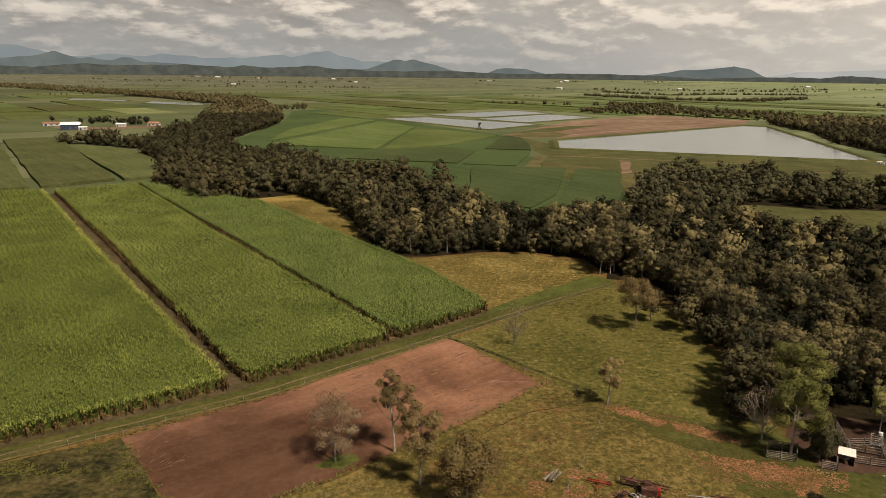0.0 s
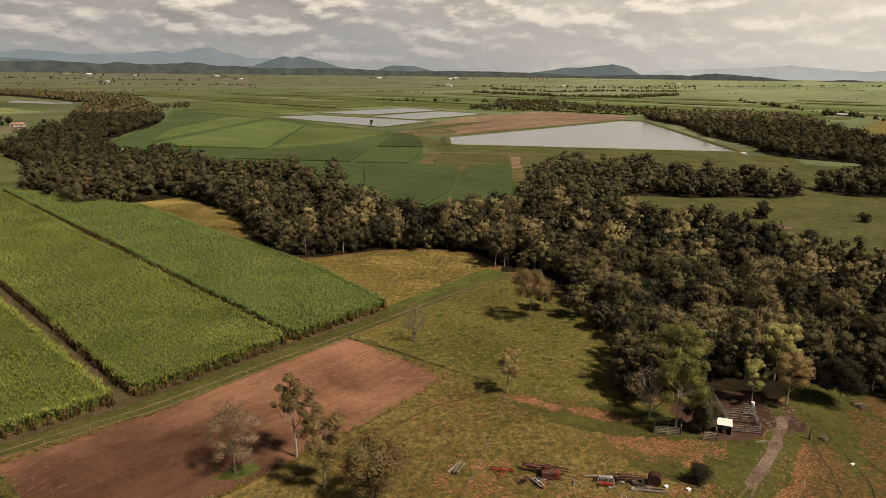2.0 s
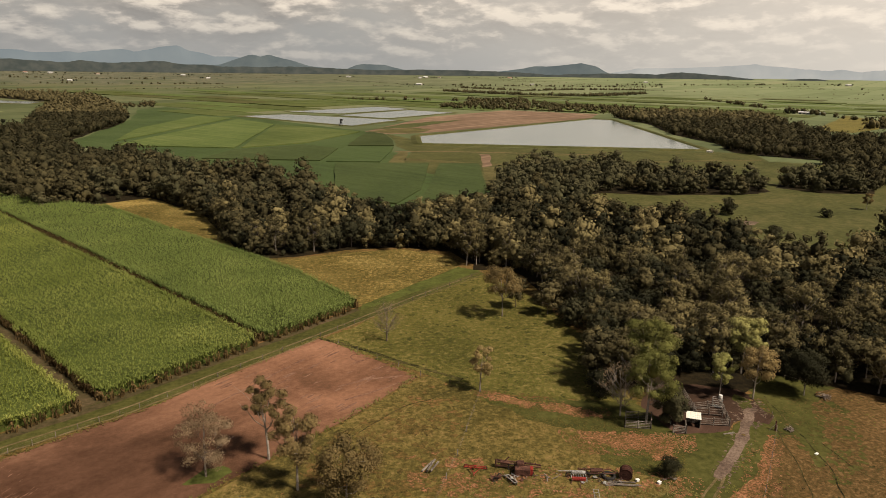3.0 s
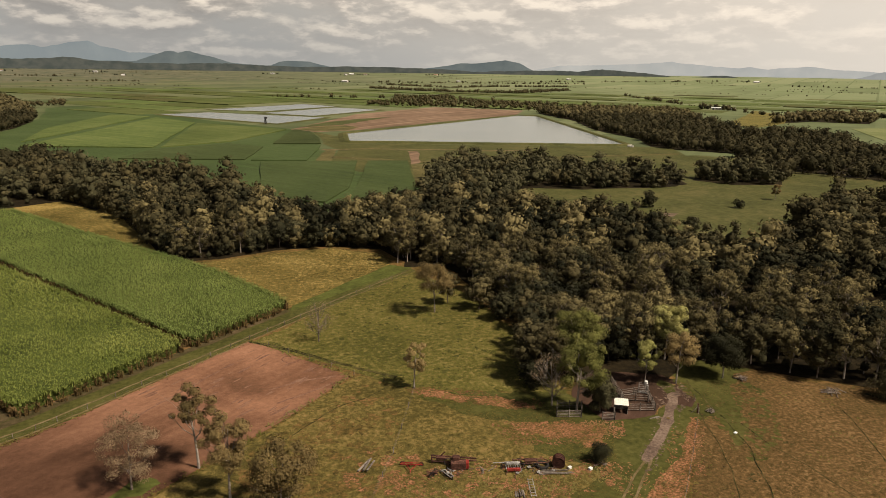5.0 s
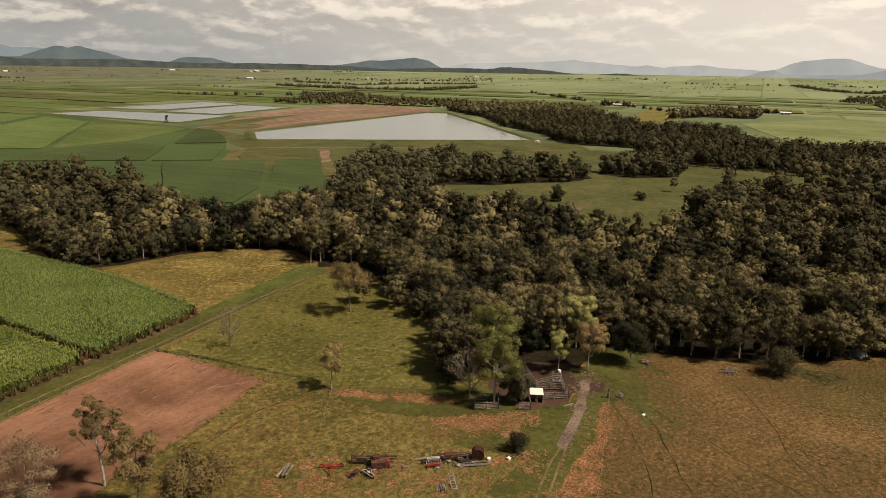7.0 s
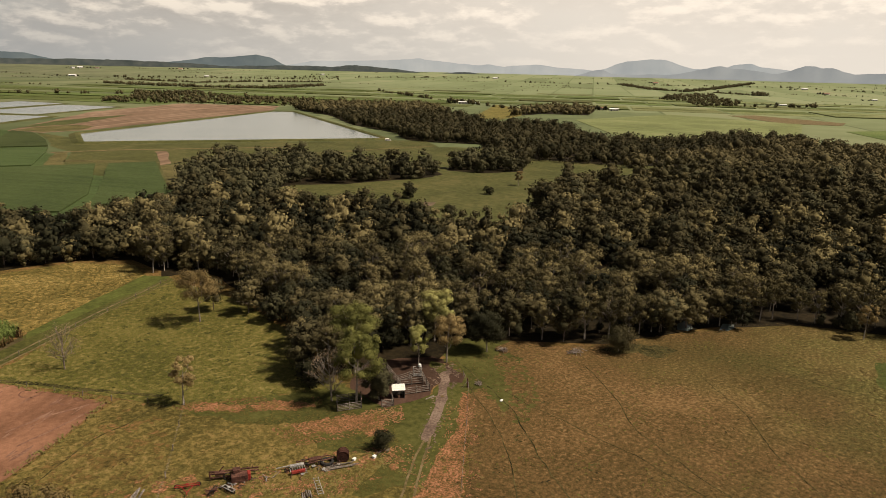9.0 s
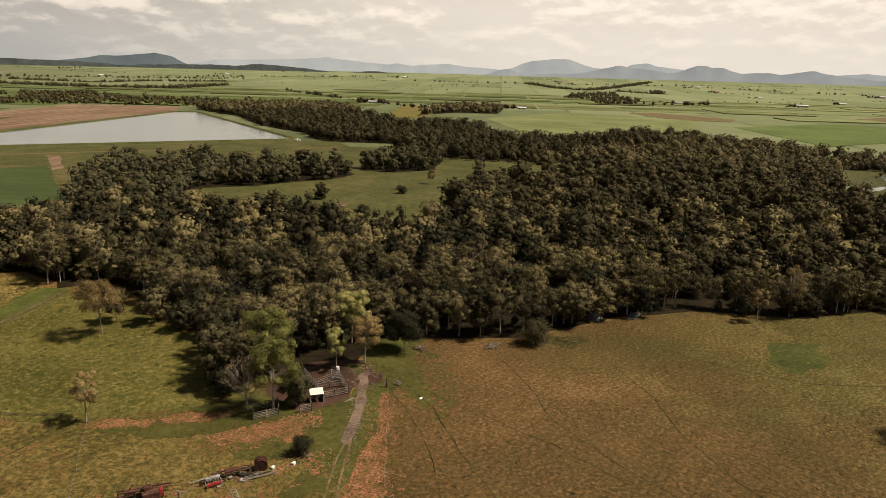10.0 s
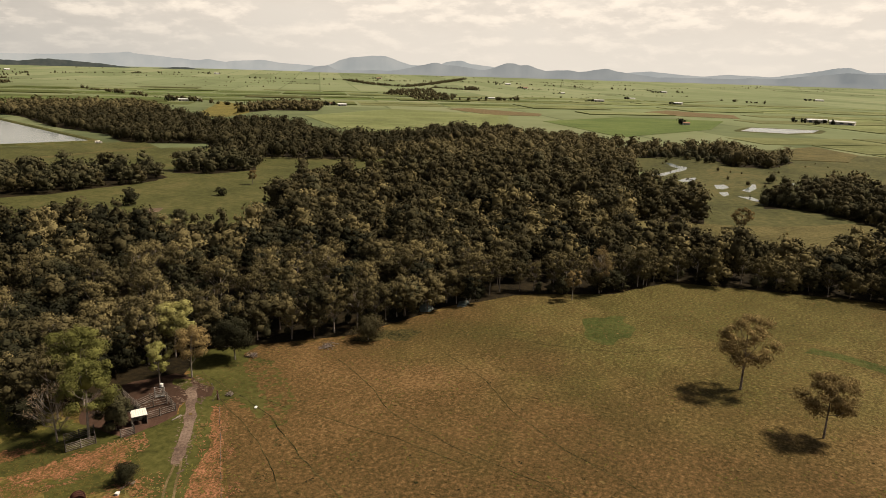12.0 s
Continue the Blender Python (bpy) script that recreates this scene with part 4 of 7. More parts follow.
def crop_block(poly, height, material, label, name="crop_field", group=""):
    """A far block of crop: a slab with broken edges and an uneven top."""
    ring = ragged(poly, 14.0, 1.2, 4)
    bm = bmesh.new()
    f = bm.faces.new([bm.verts.new((x, y, height * (1 + 0.12 * noise.noise((x / 9, y / 9, 0))))) for x, y in ring])
    if f.normal.z < 0:
        f.normal_flip()
    ext = bmesh.ops.extrude_face_region(bm, geom=[f])
    for v in ext["geom"]:
        if isinstance(v, bmesh.types.BMVert):
            v.co.z = 0.0
    bmesh.ops.recalc_face_normals(bm, faces=bm.faces[:])
    bmesh.ops.triangulate(bm, faces=bm.faces[:])
    me = bpy.data.meshes.new(name)
    bm.to_mesh(me)
    bm.free()
    me.materials.append(MAT[material])
    return tagged(new(name, me), label, "crop field", group)


crop_block([(-224.5, 377.0), (-196.7, 408.1), (-370.7, 660.9), (-406.5, 634.0)], 1.9, "ripe_cane", "block of green cane past the cross lane")
crop_block([(-191.5, 408.3), (-176.2, 421.0), (-213.1, 505.1), (-262.5, 568.5), (-325.7, 592.9)], 1.9, "ripe_cane", "block of green cane beside the creek trees")
crop_block([(-229.5, 374.8), (-270, 355.7), (-420, 560), (-408.7, 630)], 1.9, "ripe_cane", "block of green cane west of the lane")

# ---- ponds ----
PONDS = [
    ([(104.5, 621.3), (114.9, 697.3), (253.7, 812.4), (406.4, 941.6), (428.1, 927.4), (343.9, 549.9)], "large grey irrigation pond with grassy banks"),
    ([(-86.0, 1007.2), (-26.8, 1048.7), (122.8, 927.2), (54.8, 832.7)], "long shallow settling pond"),
    ([(-24.2, 1115.6), (129.5, 1271.6), (178.1, 1195.0), (51.1, 1067.0)], "far settling pond"),
    ([(49.1, 1028.2), (173.0, 1161.3), (234.3, 1093.1), (112.2, 961.5)], "settling pond between two banks"),
    ([(-819.1, 1519.1), (-673.6, 1469.1), (-692.9, 1525.2), (-839.4, 1581.0)], "thin farm pond among cane"),
    ([(-604.2, 1403.8), (-473.1, 1337.4), (-471.0, 1413.3), (-620.6, 1484.5)], "farm pond below a tree line"),
    ([(983.2, 133.9), (1069.7, 131.4), (1098.9, 47.6), (1040, 52), (990.8, 78.1)], "white farm dam in open fields"),
]


def pond(outline, label, bank=1.5):
    tagged(new("pond_water", mesh_of("pond_water", [(x, y, 0.5) for x, y in outline], [tuple(range(len(outline)))], "water")), label, "pond", kind="structure")
    # a bank of earth all round, raised over the water
    c = np.mean(outline, 0)
    ring = ragged(outline, 12.0, 0.0)
    section = ((-0.5, 0.2), (1.5, bank * 0.85), (5.0, bank), (10.0, 0.0))
    verts, faces = [], []
    n = len(ring)
    for i, (x, y) in enumerate(ring):
        x0, y0 = ring[i - 1]
        x1, y1 = ring[(i + 1) % n]
        d = np.array([y1 - y0, -(x1 - x0)])
        d /= np.linalg.norm(d)
        if d @ (np.array([x, y]) - c) < 0:
            d = -d
        for out, z in section:
            verts.append((x + d[0] * out, y + d[1] * out, max(0.0, z + (0.2 * noise.noise((x / 8, y / 8, out)) if z else 0))))
    k = len(section)
    for i in range(n):
        j = (i + 1) % n
        for s in range(k - 1):
            faces.append((i * k + s, j * k + s, j * k + s + 1, i * k + s + 1))
    tagged(new("pond_bank", mesh_of("pond_bank", verts, faces, "bank")), "grassy earth bank round the water", "bank", kind="structure")


for i, (outline, label) in enumerate(PONDS):
    pond(outline, label, 1.5 if i == 0 else 0.7)
FALLOW = [(63.4, 752.7), (82.7, 795.7), (182.1, 1002.7), (344.8, 1170.2), (469.7, 1064.5), (417.5, 968.2), (128, 735), (89, 722)]
sheet("fallow_field", FALLOW, 0.1, "far_soil", "pinkish brown fallow field behind the pond", "field", wobble=3, step=20)
LOWFIELD = [(20, 330), (75, 318), (125, 560), (345, 535), (365, 480), (300, 400), (100, 420)]
sheet("mown_field", [(62, 470), (110, 380), (330, 420), (372, 520), (345, 536), (100, 610)], 0.1, "bank", "dull green mown ground in front of the pond", "field", wobble=3, step=20)
sheet("mown_strip", [(121.6, 463.7), (138, 463), (114.6, 387), (99, 369.6)], 0.135, "dry_flat", "brown worn ground beside the crop", "field", wobble=2, step=8)
sheet("mown_strip", [(72, 505), (130, 470), (350, 478), (352, 486), (130, 482), (74, 520)], 0.13, "dry_flat", "brown worn strip in front of the pond", "field", wobble=2, step=12)
sheet("mown_strip", [(137, 538), (146.6, 539), (128, 468), (121, 464)], 0.14, "far_soil", "pinkish bare patch beside the crop", "field", wobble=2, step=8)
sheet("fallow_margin", [(75, 781), (112, 848), (165, 904), (215, 935), (126, 808), (94, 791)], 0.14, "ripe_cane", "yellow-green weedy margin of the fallow field", "field", wobble=4, step=8)
sheet("fallow_margin", [(66, 758), (96, 788), (128, 802), (142, 776), (120, 735), (89, 729)], 0.13, "dry_flat", "dark brown corner of the fallow field", "field", wobble=4, step=8)
sheet("field_corner", [(78, 606), (83, 648), (83, 728), (92, 700), (112, 640), (120, 575), (84, 568)], 0.12, "bank", "dull green ground at the corner of the pond", "field", wobble=2, step=8)
sheet("worn_track", [(73.7, 559), (83.7, 564), (70, 492), (57, 489.5)], 0.13, "dry_flat", "worn brown ground at the corner of the fields", "track", wobble=1.5, step=6)
trail("worn_track", [(72, 564), (110, 562), (165, 546), (240, 524)], 5, 0.135, "lane_pale", "pale worn track in front of the pond", "track", 1.2)
sheet("green_field", [(-203, 636), (-217, 945), (-256, 1163), (-228, 1243), (-78, 993), (41, 796), (80, 740), (70, 560), (125, 470), (112, 370), (84, 300), (5, 330), (-36, 470), (-61, 490), (-102, 548), (-152, 584)], 0.09, "dark_cane", "broad dark green fields of cane between wood and ponds", "field", wobble=3, step=20)
for i, block in enumerate(([(14, 504), (53, 496), (74.5, 593), (33, 602)], [(36, 612), (76.5, 605), (81, 648), (81, 726), (66, 748)], [(-75, 529), (10, 508), (27, 588), (-1, 618), (-58, 583)], [(-53, 600), (0, 636), (58, 748), (-34, 850)], [(-160, 627), (-59, 598), (-37, 856), (-86, 945)],
              [(13, 350), (43, 335), (62, 374), (86.5, 486), (20, 494)], [(94, 484), (122, 479), (99, 369), (82, 322), (52, 330), (67, 378)], [(-168, 660), (-96, 965), (-145, 1005), (-178, 800)])):
    crop_block(block, 0.9, "far_cane" if i in (3, 4, 7) else "dark_cane", "block of green cane between wood and ponds", group="fields of the plain")

# ---- creek ----
POOLS = [[(559, 128), (556, 122), (544, 115), (542, 108), (529, 105), (512, 106), (498, 109), (483, 110), (464, 115), (467, 120), (486, 117), (501, 113), (527, 111), (539, 120)],
         [(464, 97), (478, 96), (487, 90), (472, 88), (459, 92)],
         [(460, 74), (467, 69), (457, 64), (445, 66), (446, 70)],
         [(448, 56), (463, 54), (480, 54), (482, 52), (461, 49), (444, 51)],
         [(431, 66), (437, 62), (425, 59), (418, 61)],
         [(424, 54), (427, 47), (419, 43), (412, 42), (413, 45)],
         [(504, 33), (506, 31), (497, 31), (496, 32)]]
for i, outline in enumerate(POOLS):
    sheet("creek_pool", outline, 0.07, "water", "shining bend of the winding creek" if i == 0 else "shallow shining pool of the winding creek", "creek", wobble=0.8, step=3)

# ---- woods ----
WOOD_WEST = [(-164.8, 391.1), (-122.5, 343.7), (-99.6, 355.0), (-78.6, 368.5), (-47.5, 323.2), (-28.7, 261.7), (-19.3, 240.7), (-4.9, 241.4), (14.0, 248.8), (33.2, 249.6), (50.8, 241.5), (56.8, 218.8), (80, 297), (71, 304), (56, 305), (37, 303), (20, 312), (9, 345), (4, 378), (-12, 392),
             (-31, 428), (-55, 446), (-65, 424), (-87, 460), (-104, 505), (-127, 550), (-140, 522), (-158, 536), (-190, 600), (-213, 663), (-208, 712), (-213, 776), (-209, 809), (-213, 882), (-229, 991), (-262, 1080), (-335, 1309), (-385, 1420), (-400, 1250), (-374, 1122), (-335, 968), (-288, 802), (-293, 739), (-276, 668), (-262, 600), (-236, 539), (-211, 505), (-191, 461), (-174, 416)]
WOOD_MAIN = [(56.8, 218.8), (59.9, 229.1), (69.3, 207.1), (67.9, 179.0), (72.7, 156.1), (74.2, 130.3), (84.9, 123.3), (99.6, 124.1), (114.6, 111.4), (128.3, 101.1), (160.0, 92.2), (180.9, 82.1), (199.8, 58.3), (224.6, 45.0), (230.4, 26.7), (238, -4), (243, -40), (320, -45),
             (310, -16), (287, -4), (270, 8), (262, 24), (264, 32), (256, 40), (270, 56), (268, 70), (270, 76), (316, 88), (325, 68), (329, 55), (355, 61), (380, 68), (394, 83), (398, 104), (436, 122), (530, 147), (580, 165), (560, 205), (500, 240), (468, 246), (440, 258), (405, 258), (372, 256), (340, 254), (318, 256), (306, 264), (288, 265), (246, 241), (226, 229), (222, 201),
             (204, 208), (186, 202), (173, 190), (168, 204), (157, 200), (158, 220), (164, 246), (156, 258), (140, 267), (123, 277), (96, 290)]
WOOD_BELT = [(82, 300), (123, 280), (135, 318), (149, 348), (163, 354), (189, 342), (207, 342), (228, 339), (249, 340), (262, 346), (274, 380), (256, 376), (248, 395), (229, 392), (218, 424), (204, 444), (181, 436), (174, 458), (145, 448), (120, 405), (103, 363), (90, 330)]
WOOD_SPUR = [(274, 358), (287, 337), (316, 330), (340, 345), (352, 399), (319, 378), (289, 372)]
WOOD_NORTH = [(461, 990), (445, 841), (398, 702), (389, 597), (361, 535), (367, 509), (400, 475), (352, 399), (355, 367), (383, 345), (383, 322), (413, 294), (453, 271), (485, 243), (520, 245), (585, 190), (640, 185), (675, 215), (682, 239), (690, 278), (675, 318), (740, 350), (670, 388), (581, 385), (549, 390), (540, 418), (493, 414), (533, 462), (598, 550), (575, 628), (545, 615), (559, 678), (600, 760),
              (640, 850), (700, 980), (621, 1010), (560, 1060), (470, 1000)]
WOOD_ROW = [(684, 752), (783, 781), (835, 731), (944, 814), (932, 858), (896, 905), (725, 785)]
WOOD_LEFT = [(-345, 612), (-320, 613), (-288, 597), (-262, 582), (-256, 592), (-265, 600), (-293, 612), (-340, 628)]
WOOD_FAR_WEST = [(-1464, 2309), (-1155, 2085), (-880, 1857), (-682, 1667), (-544, 1505), (-420, 1340), (-390, 1420), (-420, 1600), (-543, 1720), (-776, 1930), (-1017, 2100), (-1397, 2420), (-1650, 2560)]
WOOD_CREEK = [(501, 23), (515, -2), (474, -15), (440, -28), (430, -34), (360, -31), (372, -15), (390, 3), (401, 23), (389, 37), (408, 39), (434, 30), (434, 13), (472, 6)]
WOOD_BANK = [(574, 152), (613, 129), (619, 106), (568, 80), (582, 53), (640, 43), (652, 50), (648, 74), (690, 96), (682, 120), (642, 146), (670, 172), (628, 182)]
WOODS = [WOOD_WEST, WOOD_MAIN, WOOD_BELT, WOOD_SPUR, WOOD_NORTH, WOOD_CREEK, WOOD_BANK, WOOD_ROW, WOOD_LEFT, WOOD_FAR_WEST]
GAPS = (7.6, 7.4, 7.6, 7.6, 10.0, 8.0, 9.5, 12.0, 7.5, 15.0)
sheet("creek_flats", [(588.5, 172), (660, 130), (760, 60), (740, -80), (352.9, -90), (270, -20), (262, 40), (262, 66), (318, 88), (330, 60), (400, 90)], 0.05, "flats", "olive grass flats along the winding creek", "grass flats", wobble=3, step=15)
sheet("dry_grass", [(313, 89), (330, 72), (331, 54), (333, 45), (349, 20), (373, -2), (390, -18), (296, -16), (296, -4), (273, 14), (269, 33), (271, 43), (273, 54), (269, 75)], 0.07, "dry_flat", "dry olive and golden grass behind the front trees", "grass", wobble=2, step=8)
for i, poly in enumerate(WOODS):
    sheet("forest_floor", poly, 0.09, "litter", "leaf litter darkened for the shade under the trees", "forest floor", wobble=2.0, step=8)
sheet("forest_floor", [(54, 216), (62, 214), (72, 250), (98, 288), (92, 305), (76, 302), (64, 262)], 0.1, "litter", "leaf litter darkened for the shade under the trees", "forest floor", wobble=1.5, step=5)
sheet("meadow", [(118, 300), (112, 372), (128, 460), (360, 470), (480, 330), (520, 250), (470, 236), (300, 240), (160, 190)], 0.085, "bank", "rough green meadow round the belts of trees", "meadow", wobble=3, step=12)
sheet("bare_patch", [(188, 276), (196, 275), (202, 271), (196, 266), (186, 267)], 0.14, "gravel", "pale bare patch in the clearing", "bare earth", wobble=1.5, step=3)
sheet("clearing", [(150.3, 189.7), (155.3, 212.5), (160.5, 240.1), (121.5, 271.4), (97.2, 288.4), (90, 330), (143.4, 350), (203.7, 329.1), (211.8, 311.0), (253.3, 342.9), (311.2, 321.9), (362, 385), (395.2, 330.3), (422.6, 304.7), (500, 257), (496, 216), (430, 226), (372, 239), (337, 251), (318, 266), (287, 265), (246, 247), (216, 229), (190, 215), (173.9, 202)], 0.11, "bank", "shaded green clearing in the woods", "clearing", wobble=1.0, step=6)


for pool in ([(151.9, 96.9), (153.6, 94.6), (156.5, 95.3), (159.7, 98.4), (159.0, 100.3), (154.9, 99.2)], [(161.1, 90.5), (162.9, 88.9), (166.4, 89.1), (168.7, 91.1), (166.2, 92.7)]):
    tagged(new("waterhole", mesh_of("waterhole", [(x, y, 0.12) for x, y in pool], [tuple(range(len(pool)))], "water")), "still waterhole under the trees at the pasture's edge", "waterhole", kind="structure")


# ---- the outlying fields, block by block ----
ODD_FIELDS = [
    ([(617, 750), (899, 1023), (844, 883), (715, 756), (627, 705)], "paddock", "yellowing field behind the far trees"),
    ([(737, 669), (1001, 699), (1009, 484), (681, 326), (560, 433)], "pale_cane", "wide bright green cane field beyond the wood"),
    ([(932, 392), (1145, 342), (1201, 191), (979, 170), (760, 225)], "far_cane", "wide green cane field beyond the wood"),
    ([(1089, 647), (1148, 633), (1108, 468), (1043, 445), (997, 508)], "lane_pale", "long brown ploughed field on the plain"),
    ([(1359, 362), (1483, 349), (1417, 207), (1302, 180), (1282, 281)], "lane_pale", "long brown ploughed field on the plain"),
    ([(745, 64), (812, 38), (750, -3), (676, 4), (657, 46)], "dry_flat", "dry brown field beside the creek flats"),
]
for poly, material, label in ODD_FIELDS:
    crop_block(poly, 0.35, material, label, group="fields of the plain")


def outlying_fields():
    ang = radians(GRID_TURN)
    a, b = Vector((math.cos(ang), math.sin(ang))), Vector((-math.sin(ang), math.cos(ang)))
    keep_out = WOODS + [p for p, _ in PONDS] + [p for p, _, _ in ODD_FIELDS] + [FALLOW, CANE_WEST, CANE_MIDDLE, CANE_EAST, GOLD, NEAR, LOWFIELD,
               [(150, 220), (200, 380), (470, 320), (400, 270)], [(430, -60), (380, 100), (600, 180), (720, 60), (600, -60)], [(-230, 360), (-420, 560), (-420, 680), (-180, 600), (-170, 400)], [(-500, 740), (-500, 960), (-380, 960), (-380, 740)],
               [(-80, 520), (8, 320), (120, 320), (380, 420), (380, 540), (100, 620), (90, 700), (60, 760), (-40, 870), (-90, 960), (-150, 1010), (-200, 800), (-165, 620)]]
    shape = [(s * 0.25, t * 0.25) for s in range(5) for t in range(5)]
    rng = random.Random(5)
    for i in range(-24, 36):
        for j in range(-22, 26):
            width, length = 76, 160
            o = a * (i * 82.0) + b * (j * 168.0 + 50 * ((i // 2) % 3))
            pts = [o + a * (width * s) + b * (length * t) for s, t in shape]
            mid = o + a * width / 2 + b * length / 2
            if not 330 < mid.length < 2500 or (mid.length > 1500 and (i + 3 * j) % 3 == 0):
                continue
            az = math.degrees(math.atan2(-mid.x, mid.y))
            if not -105 < az < 45 or any(inside(p, k) for k in keep_out for p in pts):
                continue
            kind = rng.random()
            height = rng.choice((1.5, 0.9, 0.5, 0.3))
            # more of the pale cane eastwards, for the haze there
            crop_block([tuple(o), tuple(o + a * width), tuple(o + a * width + b * length), tuple(o + b * length)], height, ("pale_cane" if az < -40 - 30 * rng.random() or kind > 0.8 else "far_cane") if kind < 0.93 else "bank",
                       "block of green cane on the plain" if kind < 0.93 else "stubble block on the plain", group="fields of the plain")


outlying_fields()


# ---- trees ----
def lumps(level, seed):
    """Uneven balls, to be the bodies of the clumps of leaves."""
    out = []
    for k in range(5):
        bm = bmesh.new()
        bmesh.ops.create_icosphere(bm, subdivisions=level, radius=1.0)
        for v in bm.verts:
            v.co *= 1 + 0.2 * noise.noise(v.co * 1.3 + Vector((k * 7.1, seed, 0)))
        bm.verts.ensure_lookup_table()
        out.append((np.array([v.co[:] for v in bm.verts]), np.array([[v.index for v in f.verts] for f in bm.faces])))
        bm.free()
    return out


LUMPS = {1: lumps(1, 1), 2: lumps(2, 2)}


def unit(a):
    return a / np.linalg.norm(a, axis=1)[:, None]


def grow(seed, height, spread, clumps, leaves, leaf, crown_from=0.4, bare=False, limbs_n=6, clump_r=0.34, lean=0.05, lump=1, fill=0.8, body=0.0):
    """A gum tree: tapered trunk, limbs to the clumps, and leaves that lie over each clump. Returns tubes, and the crown's corners, faces and normals."""
    rng = np.random.default_rng(seed)
    trunk_top = np.array([rng.normal(0, lean) * height, rng.normal(0, lean) * height, height * 0.86])
    def on_trunk(f):
        return trunk_top * np.array([f * f, f * f, f])
    r0 = height * 0.0135
    wood = [([on_trunk(f) for f in (0, 0.25, 0.5, 0.75, 1.0)], [r0 * 1.25, r0, r0 * 0.8, r0 * 0.5, r0 * 0.2])]
    centres = []
    waist = crown_from + 0.35 * (1 - crown_from)
    for i in range(clumps):
        f = crown_from + (1 - crown_from) * (i + rng.uniform(0.1, 0.9)) / clumps
        ang = i * 2.4 + rng.normal(0, 0.5)
        round_ = math.sqrt(max(0.0, 1 - ((f - waist) / (1.06 - waist)) ** 2)) if f > waist else 1 - 0.5 * (waist - f) / (waist - crown_from + 0.01)
        span = spread * round_ * math.sqrt(rng.uniform(0.12, 1.0)) * 0.92
        c = on_trunk(f * 0.95) * np.array([1, 1, 0]) + np.array([math.cos(ang) * span, math.sin(ang) * span, height * min(0.95, f) * rng.uniform(0.96, 1.04)])
        centres.append(c)
        if i % max(1, clumps // limbs_n) == 0 or bare:
            start = on_trunk(max(0.22, f * 0.72))
            bend = start * 0.45 + c * 0.55 + np.array([0, 0, -0.05 * height])
            rr = r0 * 0.58 * (1.2 - f * 0.7)
            wood.append(([start, bend, c], [rr, rr * 0.65, rr * 0.2]))
            for k in range(3 if bare else 1):
                d = rng.normal(0, 1, 3) * spread * 0.28
                d[2] = abs(d[2]) * 0.8
                wood.append(([bend, bend * 0.4 + c * 0.6 + d * 0.5, c + d], [rr * 0.5, rr * 0.3, rr * 0.1]))
    if not leaves:
        return wood, None
    centres = np.array(centres)
    heart = centres.mean(0) - np.array([0, 0, 0.15 * height])
    size = spread * clump_r * rng.uniform(0.55, 1.3, clumps)
    squash = np.array([1.12, 1.12, 0.8])
    verts, faces, normals = [], [], []
    # a dense heart that holds the shade
    low, high = centres.min(0), centres.max(0)
    lv, lf = LUMPS[lump][rng.integers(0, len(LUMPS[lump]))]
    if fill:
        faces.append(lf)
        verts.append((low + high) / 2 + lv * ((high - low) / 2 + spread * clump_r * 0.5) * fill)
        normals.append(unit(lv))
    # billows of close foliage
    if body:
        for c, r in zip(centres, size):
            lv, lf = LUMPS[1][rng.integers(0, len(LUMPS[1]))]
            faces.append(lf + sum(len(x) for x in verts))
            verts.append(c + lv * r * body * squash)
            normals.append(unit(unit(lv) + unit(verts[-1] - heart) * 0.35))
    # leaves over it
    which = rng.choice(clumps, leaves, p=size ** 2 / np.sum(size ** 2))
    d = unit(rng.normal(0, 1, (leaves, 3)) + np.array([0, 0, 0.3]))
    inner = max(0.35, body * 1.02)
    rad = size[which] * (inner + (1.15 - inner) * rng.uniform(0, 1, leaves) ** 0.6)
    at = centres[which] + d * rad[:, None] * squash
    n = unit(d + rng.normal(0, 0.3 if body else 0.42, (leaves, 3)) + np.array([0, 0, 0.2]))
    u = unit(np.cross(n, rng.normal(0, 1, (leaves, 3))))
    v = np.cross(n, u)
    s = (leaf * rng.uniform(0.6, 1.35, leaves))[:, None]
    q = np.stack([at - u * s * 0.55 - v * s * 0.35, at + u * s * 0.55 - v * s * 0.3, at + v * s * 0.6], 1).reshape(-1, 3)
    faces.append(np.arange(len(q)).reshape(-1, 3) + sum(len(x) for x in verts))
    verts.append(q)
    normals.append(np.repeat(unit(n * 0.55 + d * 0.55 + unit(at - heart) * 0.4), 3, 0))
    return wood, (np.concatenate(verts), np.concatenate(faces), np.concatenate(normals))


def crown_mesh(name, crown, material):
    """A mesh of clumps and leaves from arrays, shaded as one billowing surface."""
    v, f, normals = crown
    me = bpy.data.meshes.new(name)
    me.vertices.add(len(v))
    me.vertices.foreach_set("co", np.asarray(v, np.float32).ravel())
    me.loops.add(f.size)
    me.loops.foreach_set("vertex_index", np.asarray(f, np.int32).ravel())
    me.polygons.add(len(f))
    me.polygons.foreach_set("loop_start", np.arange(0, f.size, 3, dtype=np.int32))
    me.polygons.foreach_set("use_smooth", np.ones(len(f), bool))
    me.materials.append(MAT[material])
    me.update(calc_edges=True)
    me.normals_split_custom_set_from_vertices(np.asarray(normals, np.float32))
    return me


